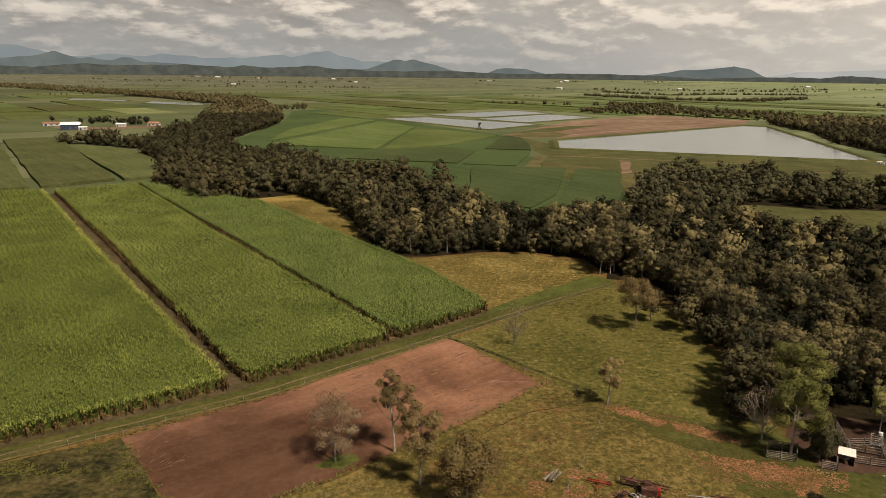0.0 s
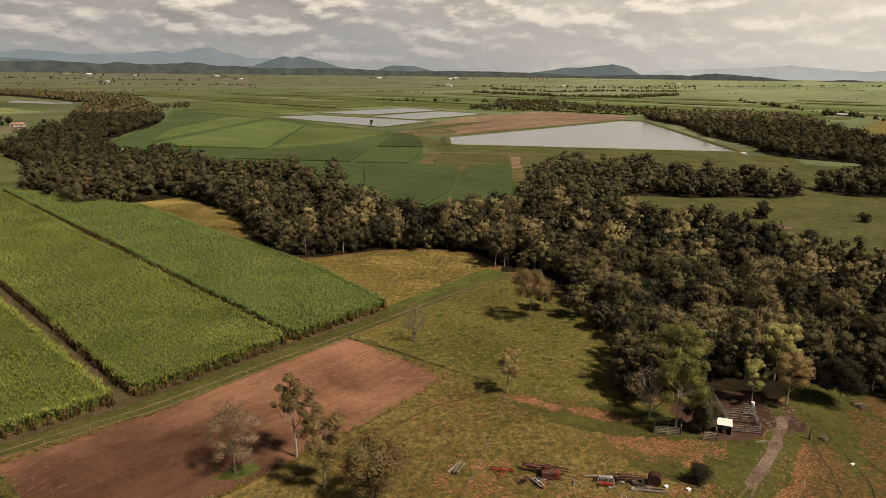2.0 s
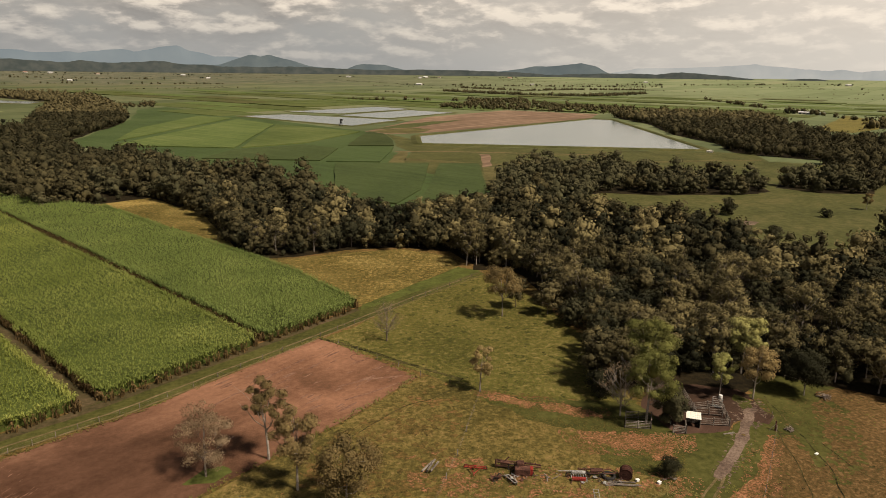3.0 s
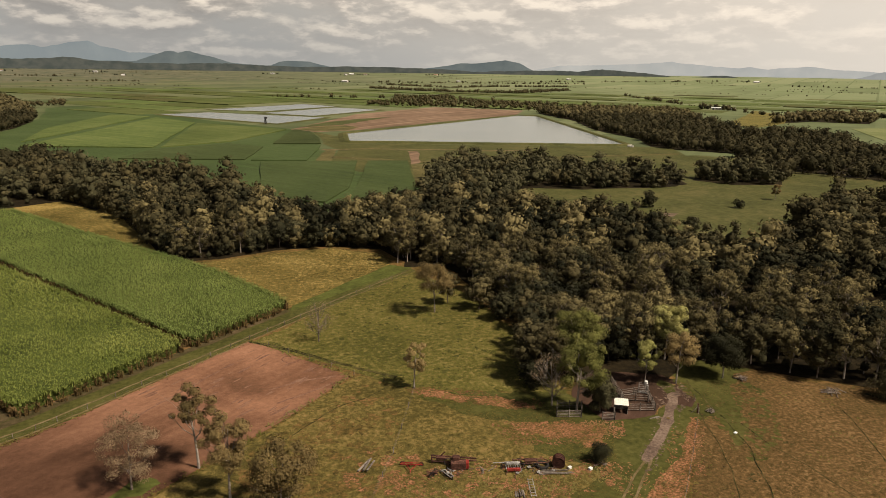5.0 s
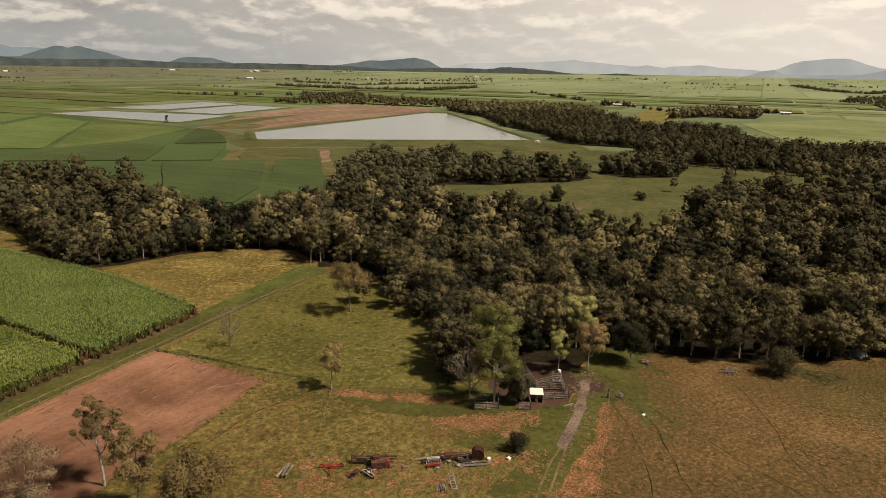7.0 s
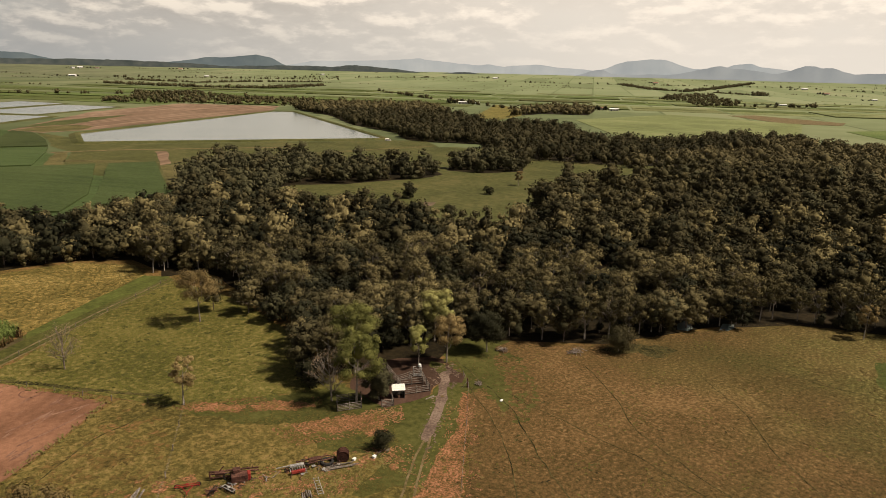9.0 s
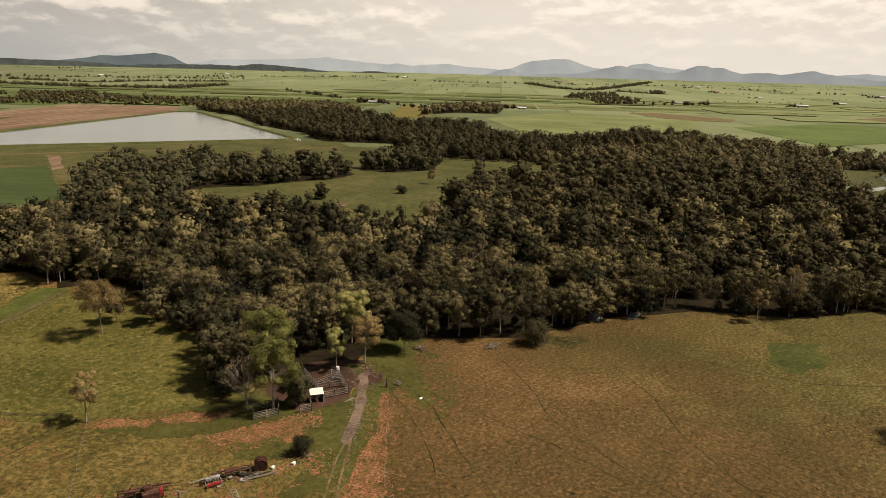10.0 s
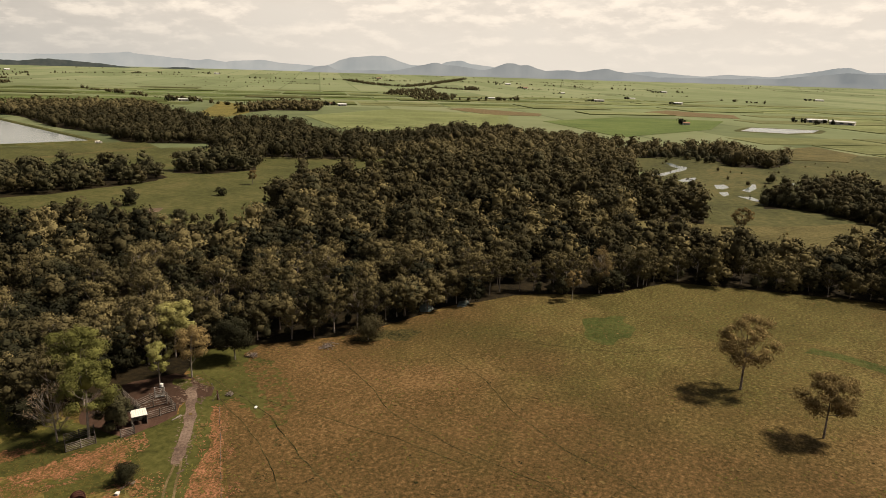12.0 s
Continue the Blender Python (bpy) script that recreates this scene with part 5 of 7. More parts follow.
def tree(name, label, category, at, wood, crown, bark, leaf, group="", limbs_apart=False):
    t = thing(name, label, category, at, group)
    if limbs_apart:
        stem = part("trunk", tubes_mesh("trunk", wood[:1], bark, 8), t)
        for w_ in wood[1:]:
            part("limb", tubes_mesh("limb", [w_], bark), stem)
    else:
        part("trunk", tubes_mesh("trunk", wood, bark, 4), t)
    if crown:
        part("crown", crown_mesh("crown", crown, leaf), t)
    return t


# trees that stand alone
def lone(label, x, y, seed, height, spread, clumps, leaves, leaf=0.42, bark="bark_pale", material="leaf_open", name="gum_tree", **more):
    more["clump_r"] = more.get("clump_r", 0.34) * (1.0 if name == "bush" else 0.74)
    wood, lv = grow(seed, height, spread, int(clumps * 1.6), int(leaves * 2.3), leaf * 0.66, fill=0.7 if name == "bush" or material == "leaf_dark" else 0.3 if material == "leaf_bright" else 0.0,
                    body=0.5 if material == "leaf_bright" else 0.3 if material == "leaf_open" else 0.0, **more)
    return tree(name, label, "tree", (x, y, 0), wood, lv, bark, material, limbs_apart=True)


lone("sparse pale-leaved tree on a grass island in red soil", -18.1, 104.9, 21, 12.0, 5.0, 26, 3200, 0.3, material="leaf_pale", bark="bark", crown_from=0.22, clump_r=0.30)
lone("tall thin gum tree at the edge of the red field", -8.2, 108.4, 22, 14.4, 4.2, 13, 1900, 0.42, crown_from=0.6, clump_r=0.28, limbs_n=10)
lone("pale-trunked gum tree leaning over the red field", -3.3, 98.5, 23, 13.6, 4.0, 18, 3000, 0.4, crown_from=0.45, clump_r=0.32, limbs_n=9)
lone("bushy gum tree beside the red field", 4.1, 93.1, 24, 10.3, 5.4, 24, 3600, 0.4, crown_from=0.3)
lone("leafless grey tree in the paddock", 17.9, 158.0, 25, 9.9, 4.0, 16, 260, 0.3, bark="bark", material="leaf_pale", bare=True, crown_from=0.35, name="bare_tree")
lone("spreading gum tree in the open paddock", 51.2, 170.7, 26, 13.4, 6.0, 18, 3000, 0.42, crown_from=0.55, clump_r=0.32, limbs_n=8)
lone("slim young gum tree beside the bare earth", 33.9, 127.4, 27, 9.5, 2.8, 13, 1500, 0.35, crown_from=0.45, clump_r=0.34)
lone("large gum tree alone in the cattle pasture", 151.0, 13.5, 28, 16.3, 6.4, 20, 3600, 0.45, bark="bark", crown_from=0.42, clump_r=0.3, limbs_n=10)
lone("round-crowned gum tree alone in the cattle pasture", 137.6, -3.1, 29, 12.7, 5.6, 24, 3800, 0.42, bark="bark", crown_from=0.42, clump_r=0.32)
lone("tall bright green gum tree beside the pens", 62.2, 109.0, 30, 15.3, 5.0, 20, 3600, 0.42, material="leaf_bright", crown_from=0.38)
lone("bright green gum tree behind the pens", 68.6, 120.8, 31, 16.2, 5.2, 20, 3400, 0.42, material="leaf_bright", crown_from=0.5)
lone("small bright green tree beside the yard", 82.4, 116.3, 32, 9.1, 3.2, 14, 1900, 0.38, material="leaf_bright", crown_from=0.4)
lone("gum tree with a forked trunk beside the gravel track", 88.9, 114.4, 33, 11.2, 4.2, 16, 2300, 0.4, crown_from=0.45)
lone("bright green gum tree at the wood's edge", 94.0, 126.0, 34, 12.8, 4.6, 18, 2600, 0.42, material="leaf_bright", crown_from=0.45)
lone("dark layered tree at the pasture's edge", 100.6, 114.0, 35, 9.6, 5.0, 26, 4200, 0.42, material="leaf_dark", crown_from=0.35)
lone("dense dark tree beside the shelter", 66.6, 107.6, 36, 6.5, 3.2, 22, 3600, 0.38, material="leaf_dark", crown_from=0.15)
lone("rounded green bush beside the old fence", 57.4, 91.8, 37, 3.2, 1.8, 16, 2200, 0.24, material="leaf_dark", crown_from=0.1, name="bush", clump_r=0.42)
lone("pale grey-leaved bush at the wood's edge", 127.4, 96.4, 38, 5.4, 4.0, 20, 2200, 0.36, material="leaf", crown_from=0.1, name="bush", clump_r=0.4)
lone("pale-limbed tall gum at the pasture's edge", 198.3, 61.2, 39, 14.5, 4.6, 14, 1100, 0.4, bare=True, crown_from=0.4)
lone("slim gum standing before the wood", 187.0, 65.7, 40, 9.5, 2.8, 11, 1100, 0.4, crown_from=0.45)
lone("round gum tree on the creek flats", 329.7, 39.4, 44, 9.0, 5.0, 14, 800, 0.7, crown_from=0.2)
lone("dead grey tree beside the pens", 58.5, 112.5, 41, 11.0, 4.0, 16, 350, 0.3, bare=True, material="leaf_pale", crown_from=0.3, name="bare_tree")
lone("small tree in the clearing", 275, 290, 42, 8.5, 2.8, 14, 700, 0.6, crown_from=0.4)
lone("round dark bush in the clearing", 240, 276, 43, 4.0, 3.0, 10, 600, 0.5, material="leaf_dark", crown_from=0.1, name="bush")

# the woods: kinds of tree, grown once
KINDS = []
for seed, height, spread, clumps, bark, leaf, low in ((51, 11.5, 5.0, 26, "bark", "leaf", 0.35), (52, 13, 4.8, 22, "bark_pale", "leaf_thin", 0.42), (53, 10, 5.4, 28, "bark", "leaf", 0.28), (54, 12.0, 4.6, 20, "bark_pale", "leaf_thin", 0.4),
                                                      (55, 8.5, 4.8, 26, "bark", "leaf_dark", 0.15), (56, 10.5, 4.6, 26, "bark", "leaf_dark", 0.25), (57, 13.5, 4.2, 20, "bark_pale", "leaf_thin", 0.4), (58, 6.5, 4.0, 22, "bark", "leaf_dark", 0.08)):
    airy = leaf == "leaf_thin"
    wood, lv = grow(seed, height, spread, clumps, 1250 if airy else 1150, 0.42, crown_from=low, clump_r=0.27 if airy else 0.31, fill=0.3 if airy else 0.5, body=0.45 if airy else 0.56, limbs_n=11 if airy else 5, lump=2)
    KINDS.append((wood, lv, bark, leaf, height))
LOW = [(grow(70 + i, (10.5, 9.0, 11.5, 9.8, 8.5, 9.5)[i], (5.0, 5.4, 4.6, 5.2, 5.0, 5.2)[i], 12, 350, 0.78, crown_from=0.12, clump_r=0.38, fill=0.5, lump=1, body=0.6)[1], "leaf" if i < 4 else "leaf_dark") for i in range(6)]
MIDWAY = [grow(80 + i, 8.6 + 0.7 * i, 5.2, 8, 190, 1.0, crown_from=0.08, clump_r=0.42, fill=0.6, lump=1, body=0.6)[1] for i in range(5)]
FAR = [grow(90 + i, 8.0 + 0.7 * i, 5.6, 8, 125, 1.25, crown_from=0.05, clump_r=0.42, fill=0.8, lump=1)[1] for i in range(4)]
FARTHEST = [grow(95 + i, 8.0 + 0.7 * i, 6.2, 5, 34, 2.1, crown_from=0.1, clump_r=0.5, fill=0.85, lump=1)[1] for i in range(4)]


def scatter(poly, gap, seed):
    """Places about gap apart inside an outline, unevenly."""
    rng = np.random.default_rng(seed)
    p = np.array(poly)
    lo, hi = p.min(0), p.max(0)
    u, v = np.meshgrid(np.arange(lo[0], hi[0], gap), np.arange(lo[1], hi[1], gap * 0.87))
    u = u + (np.arange(u.shape[0]) % 2)[:, None] * gap / 2
    pts = np.stack([u.ravel(), v.ravel()], 1) + rng.uniform(-0.42, 0.42, (u.size, 2)) * gap
    pts = pts[inside_many(pts, poly)]
    keep = np.array([noise.noise((x / 12, y / 12, seed)) > (-0.21 if gap < 10 else -0.25) for x, y in pts], bool) if len(pts) else np.zeros(0, bool)
    return pts[keep]


sites = [tuple(p) for i, poly in enumerate(WOODS) for p in scatter(poly, GAPS[i], 100 + i)]
# trees that line the edges of the woods
fronting = set()
for poly in WOODS[:2]:
    for (x0, y0), (x1, y1) in zip(poly, poly[1:] + poly[:1]):
        if min(math.hypot(x0, y0), math.hypot(x1, y1)) < 330:
            length = math.hypot(x1 - x0, y1 - y0)
            for i in range(int(length / 5.0)):
                f = (i + 0.5) * 5.0 / length
                inward = random.uniform(1.8, 4.2) / length
                sites.append((x0 + (x1 - x0) * f - (y1 - y0) * inward + random.uniform(-1, 1), y0 + (y1 - y0) * f + (x1 - x0) * inward + random.uniform(-1, 1)))
                # those that front the open ground are built one by one
                if -(y1 - y0) * x0 + (x1 - x0) * y0 > 0:
                    fronting.add(sites[-1])
sites += [(57, 177), (64, 170), (68, 160), (71, 151), (71, 142), (66, 129), (63, 120), (91, 135), (62, 132), (66.5, 141), (70, 139), (72, 131), (79, 147), (85, 140), (69, 124), (60.7, 127), (65, 135), (58, 121), (75, 136), (78, 131), (86, 131), (92, 129), (97, 127), (61, 232), (64, 244), (68, 256), (73, 268), (79, 280), (86, 291), (67, 240), (75, 257), (83, 272)]
YARD = [(64, 100), (90, 100), (93, 119), (80, 124), (68, 122), (64, 112)]
sites = [p for p in sites if not inside(p, YARD)]
sites.sort(key=lambda p: math.hypot(*p) - (90 if p in fronting else 0))
rng = random.Random(9)
first = {}
for x, y in sites[:300]:
    k = rng.choice((0, 1, 1, 2, 3, 3, 6, 6)) if x > 95 and (x, y) in fronting else rng.randrange(len(KINDS))
    m = pose(x, y, 0, rng.uniform(-3, 3), rng.uniform(-3, 3), rng.uniform(0, 360))
    if k not in first:
        wood, lv, bark, leaf, height = KINDS[k]
        label = "dense dark-leaved tree of the creek wood" if leaf == "leaf_dark" else ("tall pale-trunked gum tree of the creek wood" if bark == "bark_pale" else "olive-leaved gum tree of the creek wood")
        first[k] = tree("wood_tree", label, "tree", (0, 0, 0), wood, lv, bark, leaf, group="trees of the creek wood")
        first[k].matrix_world = m
        first[k].scale = [rng.uniform(0.85, 1.15)] * 3
    else:
        c = copy_thing(first[k], m)
        c.scale = [rng.uniform(0.78, 1.16) * (0.85 if x > 185 else 1.0)] * 3


def mass(name, places, kinds, material, label, category, low=0.7, high=1.38, seed=1):
    """Trees too many to count, as one object."""
    rng = np.random.default_rng(seed)
    vs, fs, ns = [], [], []
    vn = 0
    for x, y in places:
        v, f, normals = kinds[rng.integers(0, len(kinds))]
        a = rng.uniform(0, 2 * np.pi)
        s = low + (high - low) * rng.random() ** 1.4
        turn = np.array([[math.cos(a), -math.sin(a), 0], [math.sin(a), math.cos(a), 0], [0, 0, 1]])
        vs.append((v @ turn.T) * np.array([s, s, s * rng.uniform(0.85, 1.15)]) + np.array([x, y, rise(math.hypot(x, y))]))
        ns.append(normals @ turn.T)
        fs.append(f + vn)
        vn += len(v)
    if vs:
        tagged(new(name, crown_mesh(name, (np.concatenate(vs), np.concatenate(fs), np.concatenate(ns)), material)), label, category, kind="stuff")


rest = sites[300:]
rng = random.Random(4)
near_rest = [p for p in rest if math.hypot(*p) < 480]
# share of dark leaves by place carries cloud shade, and haze in the east
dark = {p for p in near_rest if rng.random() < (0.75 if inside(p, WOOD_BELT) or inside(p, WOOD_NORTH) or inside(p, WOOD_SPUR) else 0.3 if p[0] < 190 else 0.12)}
pale = {p for p in near_rest if p not in dark and rng.random() < 0.36}
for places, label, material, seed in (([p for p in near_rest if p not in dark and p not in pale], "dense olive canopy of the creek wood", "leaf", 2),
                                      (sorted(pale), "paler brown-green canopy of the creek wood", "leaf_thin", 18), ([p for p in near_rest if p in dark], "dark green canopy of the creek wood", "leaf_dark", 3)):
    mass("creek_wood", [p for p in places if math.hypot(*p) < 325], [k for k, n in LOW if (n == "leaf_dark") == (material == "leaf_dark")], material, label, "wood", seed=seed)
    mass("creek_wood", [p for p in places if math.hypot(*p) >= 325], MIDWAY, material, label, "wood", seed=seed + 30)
far_rest = [p for p in rest if math.hypot(*p) >= 480]
mass("distant_wood", [p for p in far_rest if math.hypot(*p) > 1000], FARTHEST, "leaf", "distant belts of trees along the creek", "wood", seed=16)
far_rest = [p for p in far_rest if math.hypot(*p) <= 1000]
mass("far_wood", [p for p in far_rest if p[0] < 0], FAR, "leaf", "far belts of olive trees along the creek", "wood", seed=4)
mass("far_wood", [p for p in far_rest if p[0] >= 0 and p[1] < 320], FAR, "leaf", "olive canopy of the wood beyond the pasture", "wood", seed=19)
mass("far_wood", [p for p in far_rest if p[0] >= 0 and p[1] >= 320], FAR, "leaf", "far olive belt of trees beyond the clearing", "wood", seed=5)

FAR_BELTS = [
    ([(227, 1235), (285, 1174), (343, 1163), (401, 1118), (517, 1028), (620, 1232), (498, 1386), (496, 1575), (456, 1668), (368, 1578), (306, 1338)], 15),
    ([(1553, 1126), (1542, 1041), (1309, 849), (1385, 811), (1700, 980), (1760, 1080), (2150, 1340), (1900, 1340)], 16),
    ([(-300, 1208), (-243, 1240), (-263, 1341), (-324, 1304)], 13),
]
THIN_LINES = [
    ([(94, 1592), (202, 1534), (334, 1513)], 14, 10), ([(448, 2247), (516, 2109), (620, 1940), (803, 1870), (1076, 2093)], 9, 40), ([(579, 2588), (741, 2315), (958, 2430), (1250, 2432)], 10, 30),
    ([(2664, 2158), (2305, 1688), (2261, 1532), (2900, 1760), (3559, 2001)], 10, 34), ([(2306, 1433), (2230, 1221), (2500, 1370)], 10, 30),
    ([(1410, 826), (1588, 742), (1700, 790)], 13, 16),
    ([(1040, 1698), (903, 1253), (827, 935), (810, 823)], 12, 4),
    ([(1400, 3000), (2600, 3000)], 30, 20), ([(2200, 2500), (3300, 1600)], 26, 14), ([(-900, 2700), (-300, 2800)], 24, 14), ([(600, 2900), (1500, 2750)], 22, 26), ([(-1700, 3300), (-600, 3350)], 26, 18),
    ([(3000, 600), (3200, 1500)], 28, 12), ([(2200, 240), (2350, 420)], 24, 12),
    ([(570, 190), (586, 147), (600, 108)], 3, 14),
    ([(575, 96), (590, 75), (625, 45)], 3, 18),
    ([(500, 50), (490, 31), (484, 6), (481, -22)], 3, 12),
    ([(416, 44), (406, 28), (398, 8), (392, -18)], 1.6, 9),
    ([(428, 2), (410, -14)], 2, 12),
]
row_sites = []
for line, gap, wide in THIN_LINES:
    for (x0, y0), (x1, y1) in zip(line, line[1:]):
        for i in range(int(math.hypot(x1 - x0, y1 - y0) / gap * max(1.3, wide / 9))):
            f = rng.random()
            row_sites.append((x0 + (x1 - x0) * f + rng.gauss(0, wide / 3), y0 + (y1 - y0) * f + rng.gauss(0, wide / 3)))
row_sites += [tuple(p) for i, (poly, gap) in enumerate(FAR_BELTS) for p in scatter(poly, gap, 140 + i)]
near_rows = [p for p in row_sites if math.hypot(*p) < 900]
BUSHY = [grow(120 + i, 9.0 + i, 5.4, 12, 380, 0.7, crown_from=0.06, clump_r=0.38, fill=0.75, lump=2)[1] for i in range(4)]
mass("tree_line", near_rows[::2], BUSHY, "leaf_dark", "dark trees along creek and field edges", "tree line", 0.45, 0.8, seed=7)
# low dark shrubs added for the shade under the trees that edge the pasture
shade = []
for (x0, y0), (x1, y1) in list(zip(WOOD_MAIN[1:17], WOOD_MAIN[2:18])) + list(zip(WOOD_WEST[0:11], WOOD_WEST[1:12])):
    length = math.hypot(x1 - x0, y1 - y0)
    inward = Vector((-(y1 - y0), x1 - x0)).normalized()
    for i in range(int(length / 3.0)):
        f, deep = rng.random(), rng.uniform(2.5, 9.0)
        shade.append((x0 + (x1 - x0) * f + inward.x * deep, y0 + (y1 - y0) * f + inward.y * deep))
mass("understorey", [p for p in shade if not inside(p, YARD)], BUSHY, "leaf_dark", "dark shrubs standing in for shade at the wood's edge", "shrubs", 0.2, 0.45, seed=8)
row_sites = [p for p in row_sites if math.hypot(*p) >= 900]
mass("far_tree_line", row_sites, FARTHEST, "leaf", "far olive lines of trees between fields", "tree line", 0.3, 1.05, seed=6)


# ---- grass and tussocks ----
BARE = [[(32, 129), (45, 124), (58, 115), (56, 111), (44, 117), (32, 123)], [(44, 109), (56, 107), (69, 103), (66, 97), (55, 98), (45, 101)], [(78, 99), (83, 97), (67, 76), (50, 55), (41, 57), (55, 80), (70, 92)], [(25, 99), (46, 96), (63, 90), (58, 82), (40, 83), (22, 91)]]


def tussocks(name, poly, count, height, reach, width, material, label, seed, blades_each=4, patchy=0.0):
    rng = np.random.default_rng(seed)
    p = np.array(poly)
    lo, hi = p.min(0), p.max(0)
    pts = rng.uniform(lo, hi, (count * 3, 2))
    pts = pts[inside_many(pts, poly)]
    keep = np.array([noise.noise((x / 7, y / 7, seed)) + 0.5 * noise.noise((x / 1.8, y / 1.8, seed)) > patchy for x, y in pts], bool)
    pts = pts[keep][:count]
    base = np.column_stack([pts, np.full(len(pts), 0.05)])
    tagged(new(name, tri_mesh(name, blades(base, blades_each, height, reach, width, rng, single=True), 3, material, 0.6)), label, "grass", kind="stuff")


for i, patch in enumerate(BARE):
    tussocks("grass_tussocks", patch, (700, 700, 1300, 500)[i], 0.10, 0.34, 0.08, "grass_pink", "reddish dry grass on bare earth", 71 + i, 3, 0.0)
    tussocks("grass_tussocks", patch, (500, 500, 900, 700)[i], 0.13, 0.36, 0.11, "grass_green", "green tufts creeping over bare earth", 81 + i, 3, 0.05)
scraps("pasture_patches", [(5, 115), (28, 132), (24, 104), (14, 84), (-8, 88), (-2, 104)], 700, 0.2, 1.2, 0.042, "pasture", "brown dry patches beside the old fence", "grass", 56, -0.05)
tussocks("grass_tussocks", GOLD, 18000, 0.3, 0.55, 0.16, "grass_gold", "tall golden grass tussocks", 61, 3, -0.8)
tussocks("grass_tussocks", PADDOCK, 15000, 0.14, 0.42, 0.15, "grass_green", "green and straw-coloured paddock tussocks", 62, 3, -0.9)
tussocks("grass_tussocks", GRAZED, 52000, 0.10, 0.42, 0.14, "grass_dry", "low straw-coloured grass tussocks", 63, 2, -0.3)
scraps("pasture_patches", GRAZED, 2200, 0.1, 0.55, 0.058, "dry_patch", "dry straw-coloured patches in the pasture", "grass", 55, 0.02)
scraps("pasture_patches", PADDOCK, 420, 0.2, 1.3, 0.056, "verge", "darker green patches in the paddock", "grass", 57, 0.05)
tussocks("grass_tussocks", GRAZED, 450, 0.13, 0.34, 0.12, "leaf_dark", "small dark tufts and weeds in the pasture", 67, 4, 0.1)
tussocks("grass_tussocks", GRAZED, 5000, 0.10, 0.4, 0.12, "grass_green", "scattered darker green tufts", 66, 3, 0.2)
tussocks("grass_tussocks", [(-58.5, 112.0), (-37, 85.5), (-60, 50), (-130, 60), (-79.5, 100.5)], 12000, 0.16, 0.36, 0.11, "grass_green", "rank dark grass clumps", 64, 3, 0.25)
tussocks("grass_tussocks", [(24, 136), (34, 124), (58, 112), (64, 98), (46, 60), (10, 60), (-20, 96), (5, 117)], 15000, 0.11, 0.34, 0.10, "grass_olive", "short pasture tussocks round the machinery", 65, 3, -0.7)
for (x0, y0), (x1, y1) in zip(RED, RED[1:] + RED[:1]):
    if math.hypot(x1 - x0, y1 - y0) > 15:
        d = Vector((x1 - x0, y1 - y0)).normalized()
        o = Vector((d.y, -d.x)) * 0.9
        strip = [(x0 + o.x, y0 + o.y), (x1 + o.x, y1 + o.y), (x1 - o.x, y1 - o.y), (x0 - o.x, y0 - o.y)]
        tussocks("grass_tussocks", strip, 260, 0.5, 0.6, 0.1, "grass_gold" if d.x > 0.5 and d.y > 0 else "grass_green", "grass fringe along the tilled soil", int(x0 * 3) % 97, 4, -0.6)


# ---- fences ----
def fence(points, gap, label, height=1.2, wires=3, post_r=0.07, material="old_wood"):
    f = thing("fence", label, "fence")
    post = None
    last = None
    for (x0, y0), (x1, y1) in zip(points, points[1:]):
        n = max(1, int(math.hypot(x1 - x0, y1 - y0) / gap))
        for i in range(n + 1):
            x, y = x0 + (x1 - x0) * i / n, y0 + (y1 - y0) * i / n
            if post is None:
                post = tubes_mesh("post", [(((0, 0, 0), (0, 0, height * 0.5), (0, 0, height)), (post_r, post_r * 0.95, post_r * 0.9))], material)
            p = new("post", post)
            p.parent, p.location = f, (x, y, 0)
            p.rotation_euler = (random.uniform(-0.05, 0.05), random.uniform(-0.05, 0.05), random.uniform(0, 3))
    for k in range(wires):
        z = height * (0.3 + 0.3 * k)
        part("wire", beams("wire", [((a[0], a[1], z), (b[0], b[1], z)) for a, b in zip(points, points[1:])], "old_wood", 0.008, 3), f)
    return f


fence([(-130, 70), (-82, 101.4), (-58.5, 113.2), (-34, 131.6)], 3.8, "pale post and wire fence along the headland", wires=3, post_r=0.06, material="bark")
fence([(-34, 131.6), (1.8, 163.6), (56.0, 212.0)], 6.0, "post and wire fence beside the red field")
fence([(1.8, 163.6), (22.9, 137.0), (34.0, 127.0)], 6.0, "post and wire fence over rank grass")
fence([(34.0, 127.0), (24, 104), (14, 84)], 6.5, "leaning post and wire fence through the pasture")
fence([(87.6, 106.6), (85.1, 101.7), (74.7, 89.5), (62.4, 75.4), (47, 57.4)], 5.0, "rusty post and wire fence along the pasture", height=1.3)
fence([(-12, 97), (-24, 92), (-38, 82)], 5.0, "old wooden fence below the red field", height=1.1)


# ---- cattle yard ----
def rail_panel(parent, a, b, rails=4, height=1.6, posts=2, material="old_wood"):
    a, b = Vector((*a, 0)), Vector((*b, 0))
    for k in range(rails):
        z = height * (k + 0.7) / rails
        part("rail", beams("rail", [(a + Vector((0, 0, z)), b + Vector((0, 0, z + random.uniform(-0.04, 0.04))))], material, 0.07, 5), parent)
    n = max(1, int((b - a).length / 2.4))
    for i in range(n + 1):
        p = a.lerp(b, i / n)
        part("post", tubes_mesh("post", [((p, p + Vector((0, 0, height + 0.15))), (0.12, 0.10))], material), parent)


def yard(corners, label, rails=4, close=True):
    y = thing("cattle_pen", label, "cattle pen")
    loop = zip(corners, corners[1:] + (corners[:1] if close else []))
    for a, b in loop:
        rail_panel(y, a, b, rails)
    return y


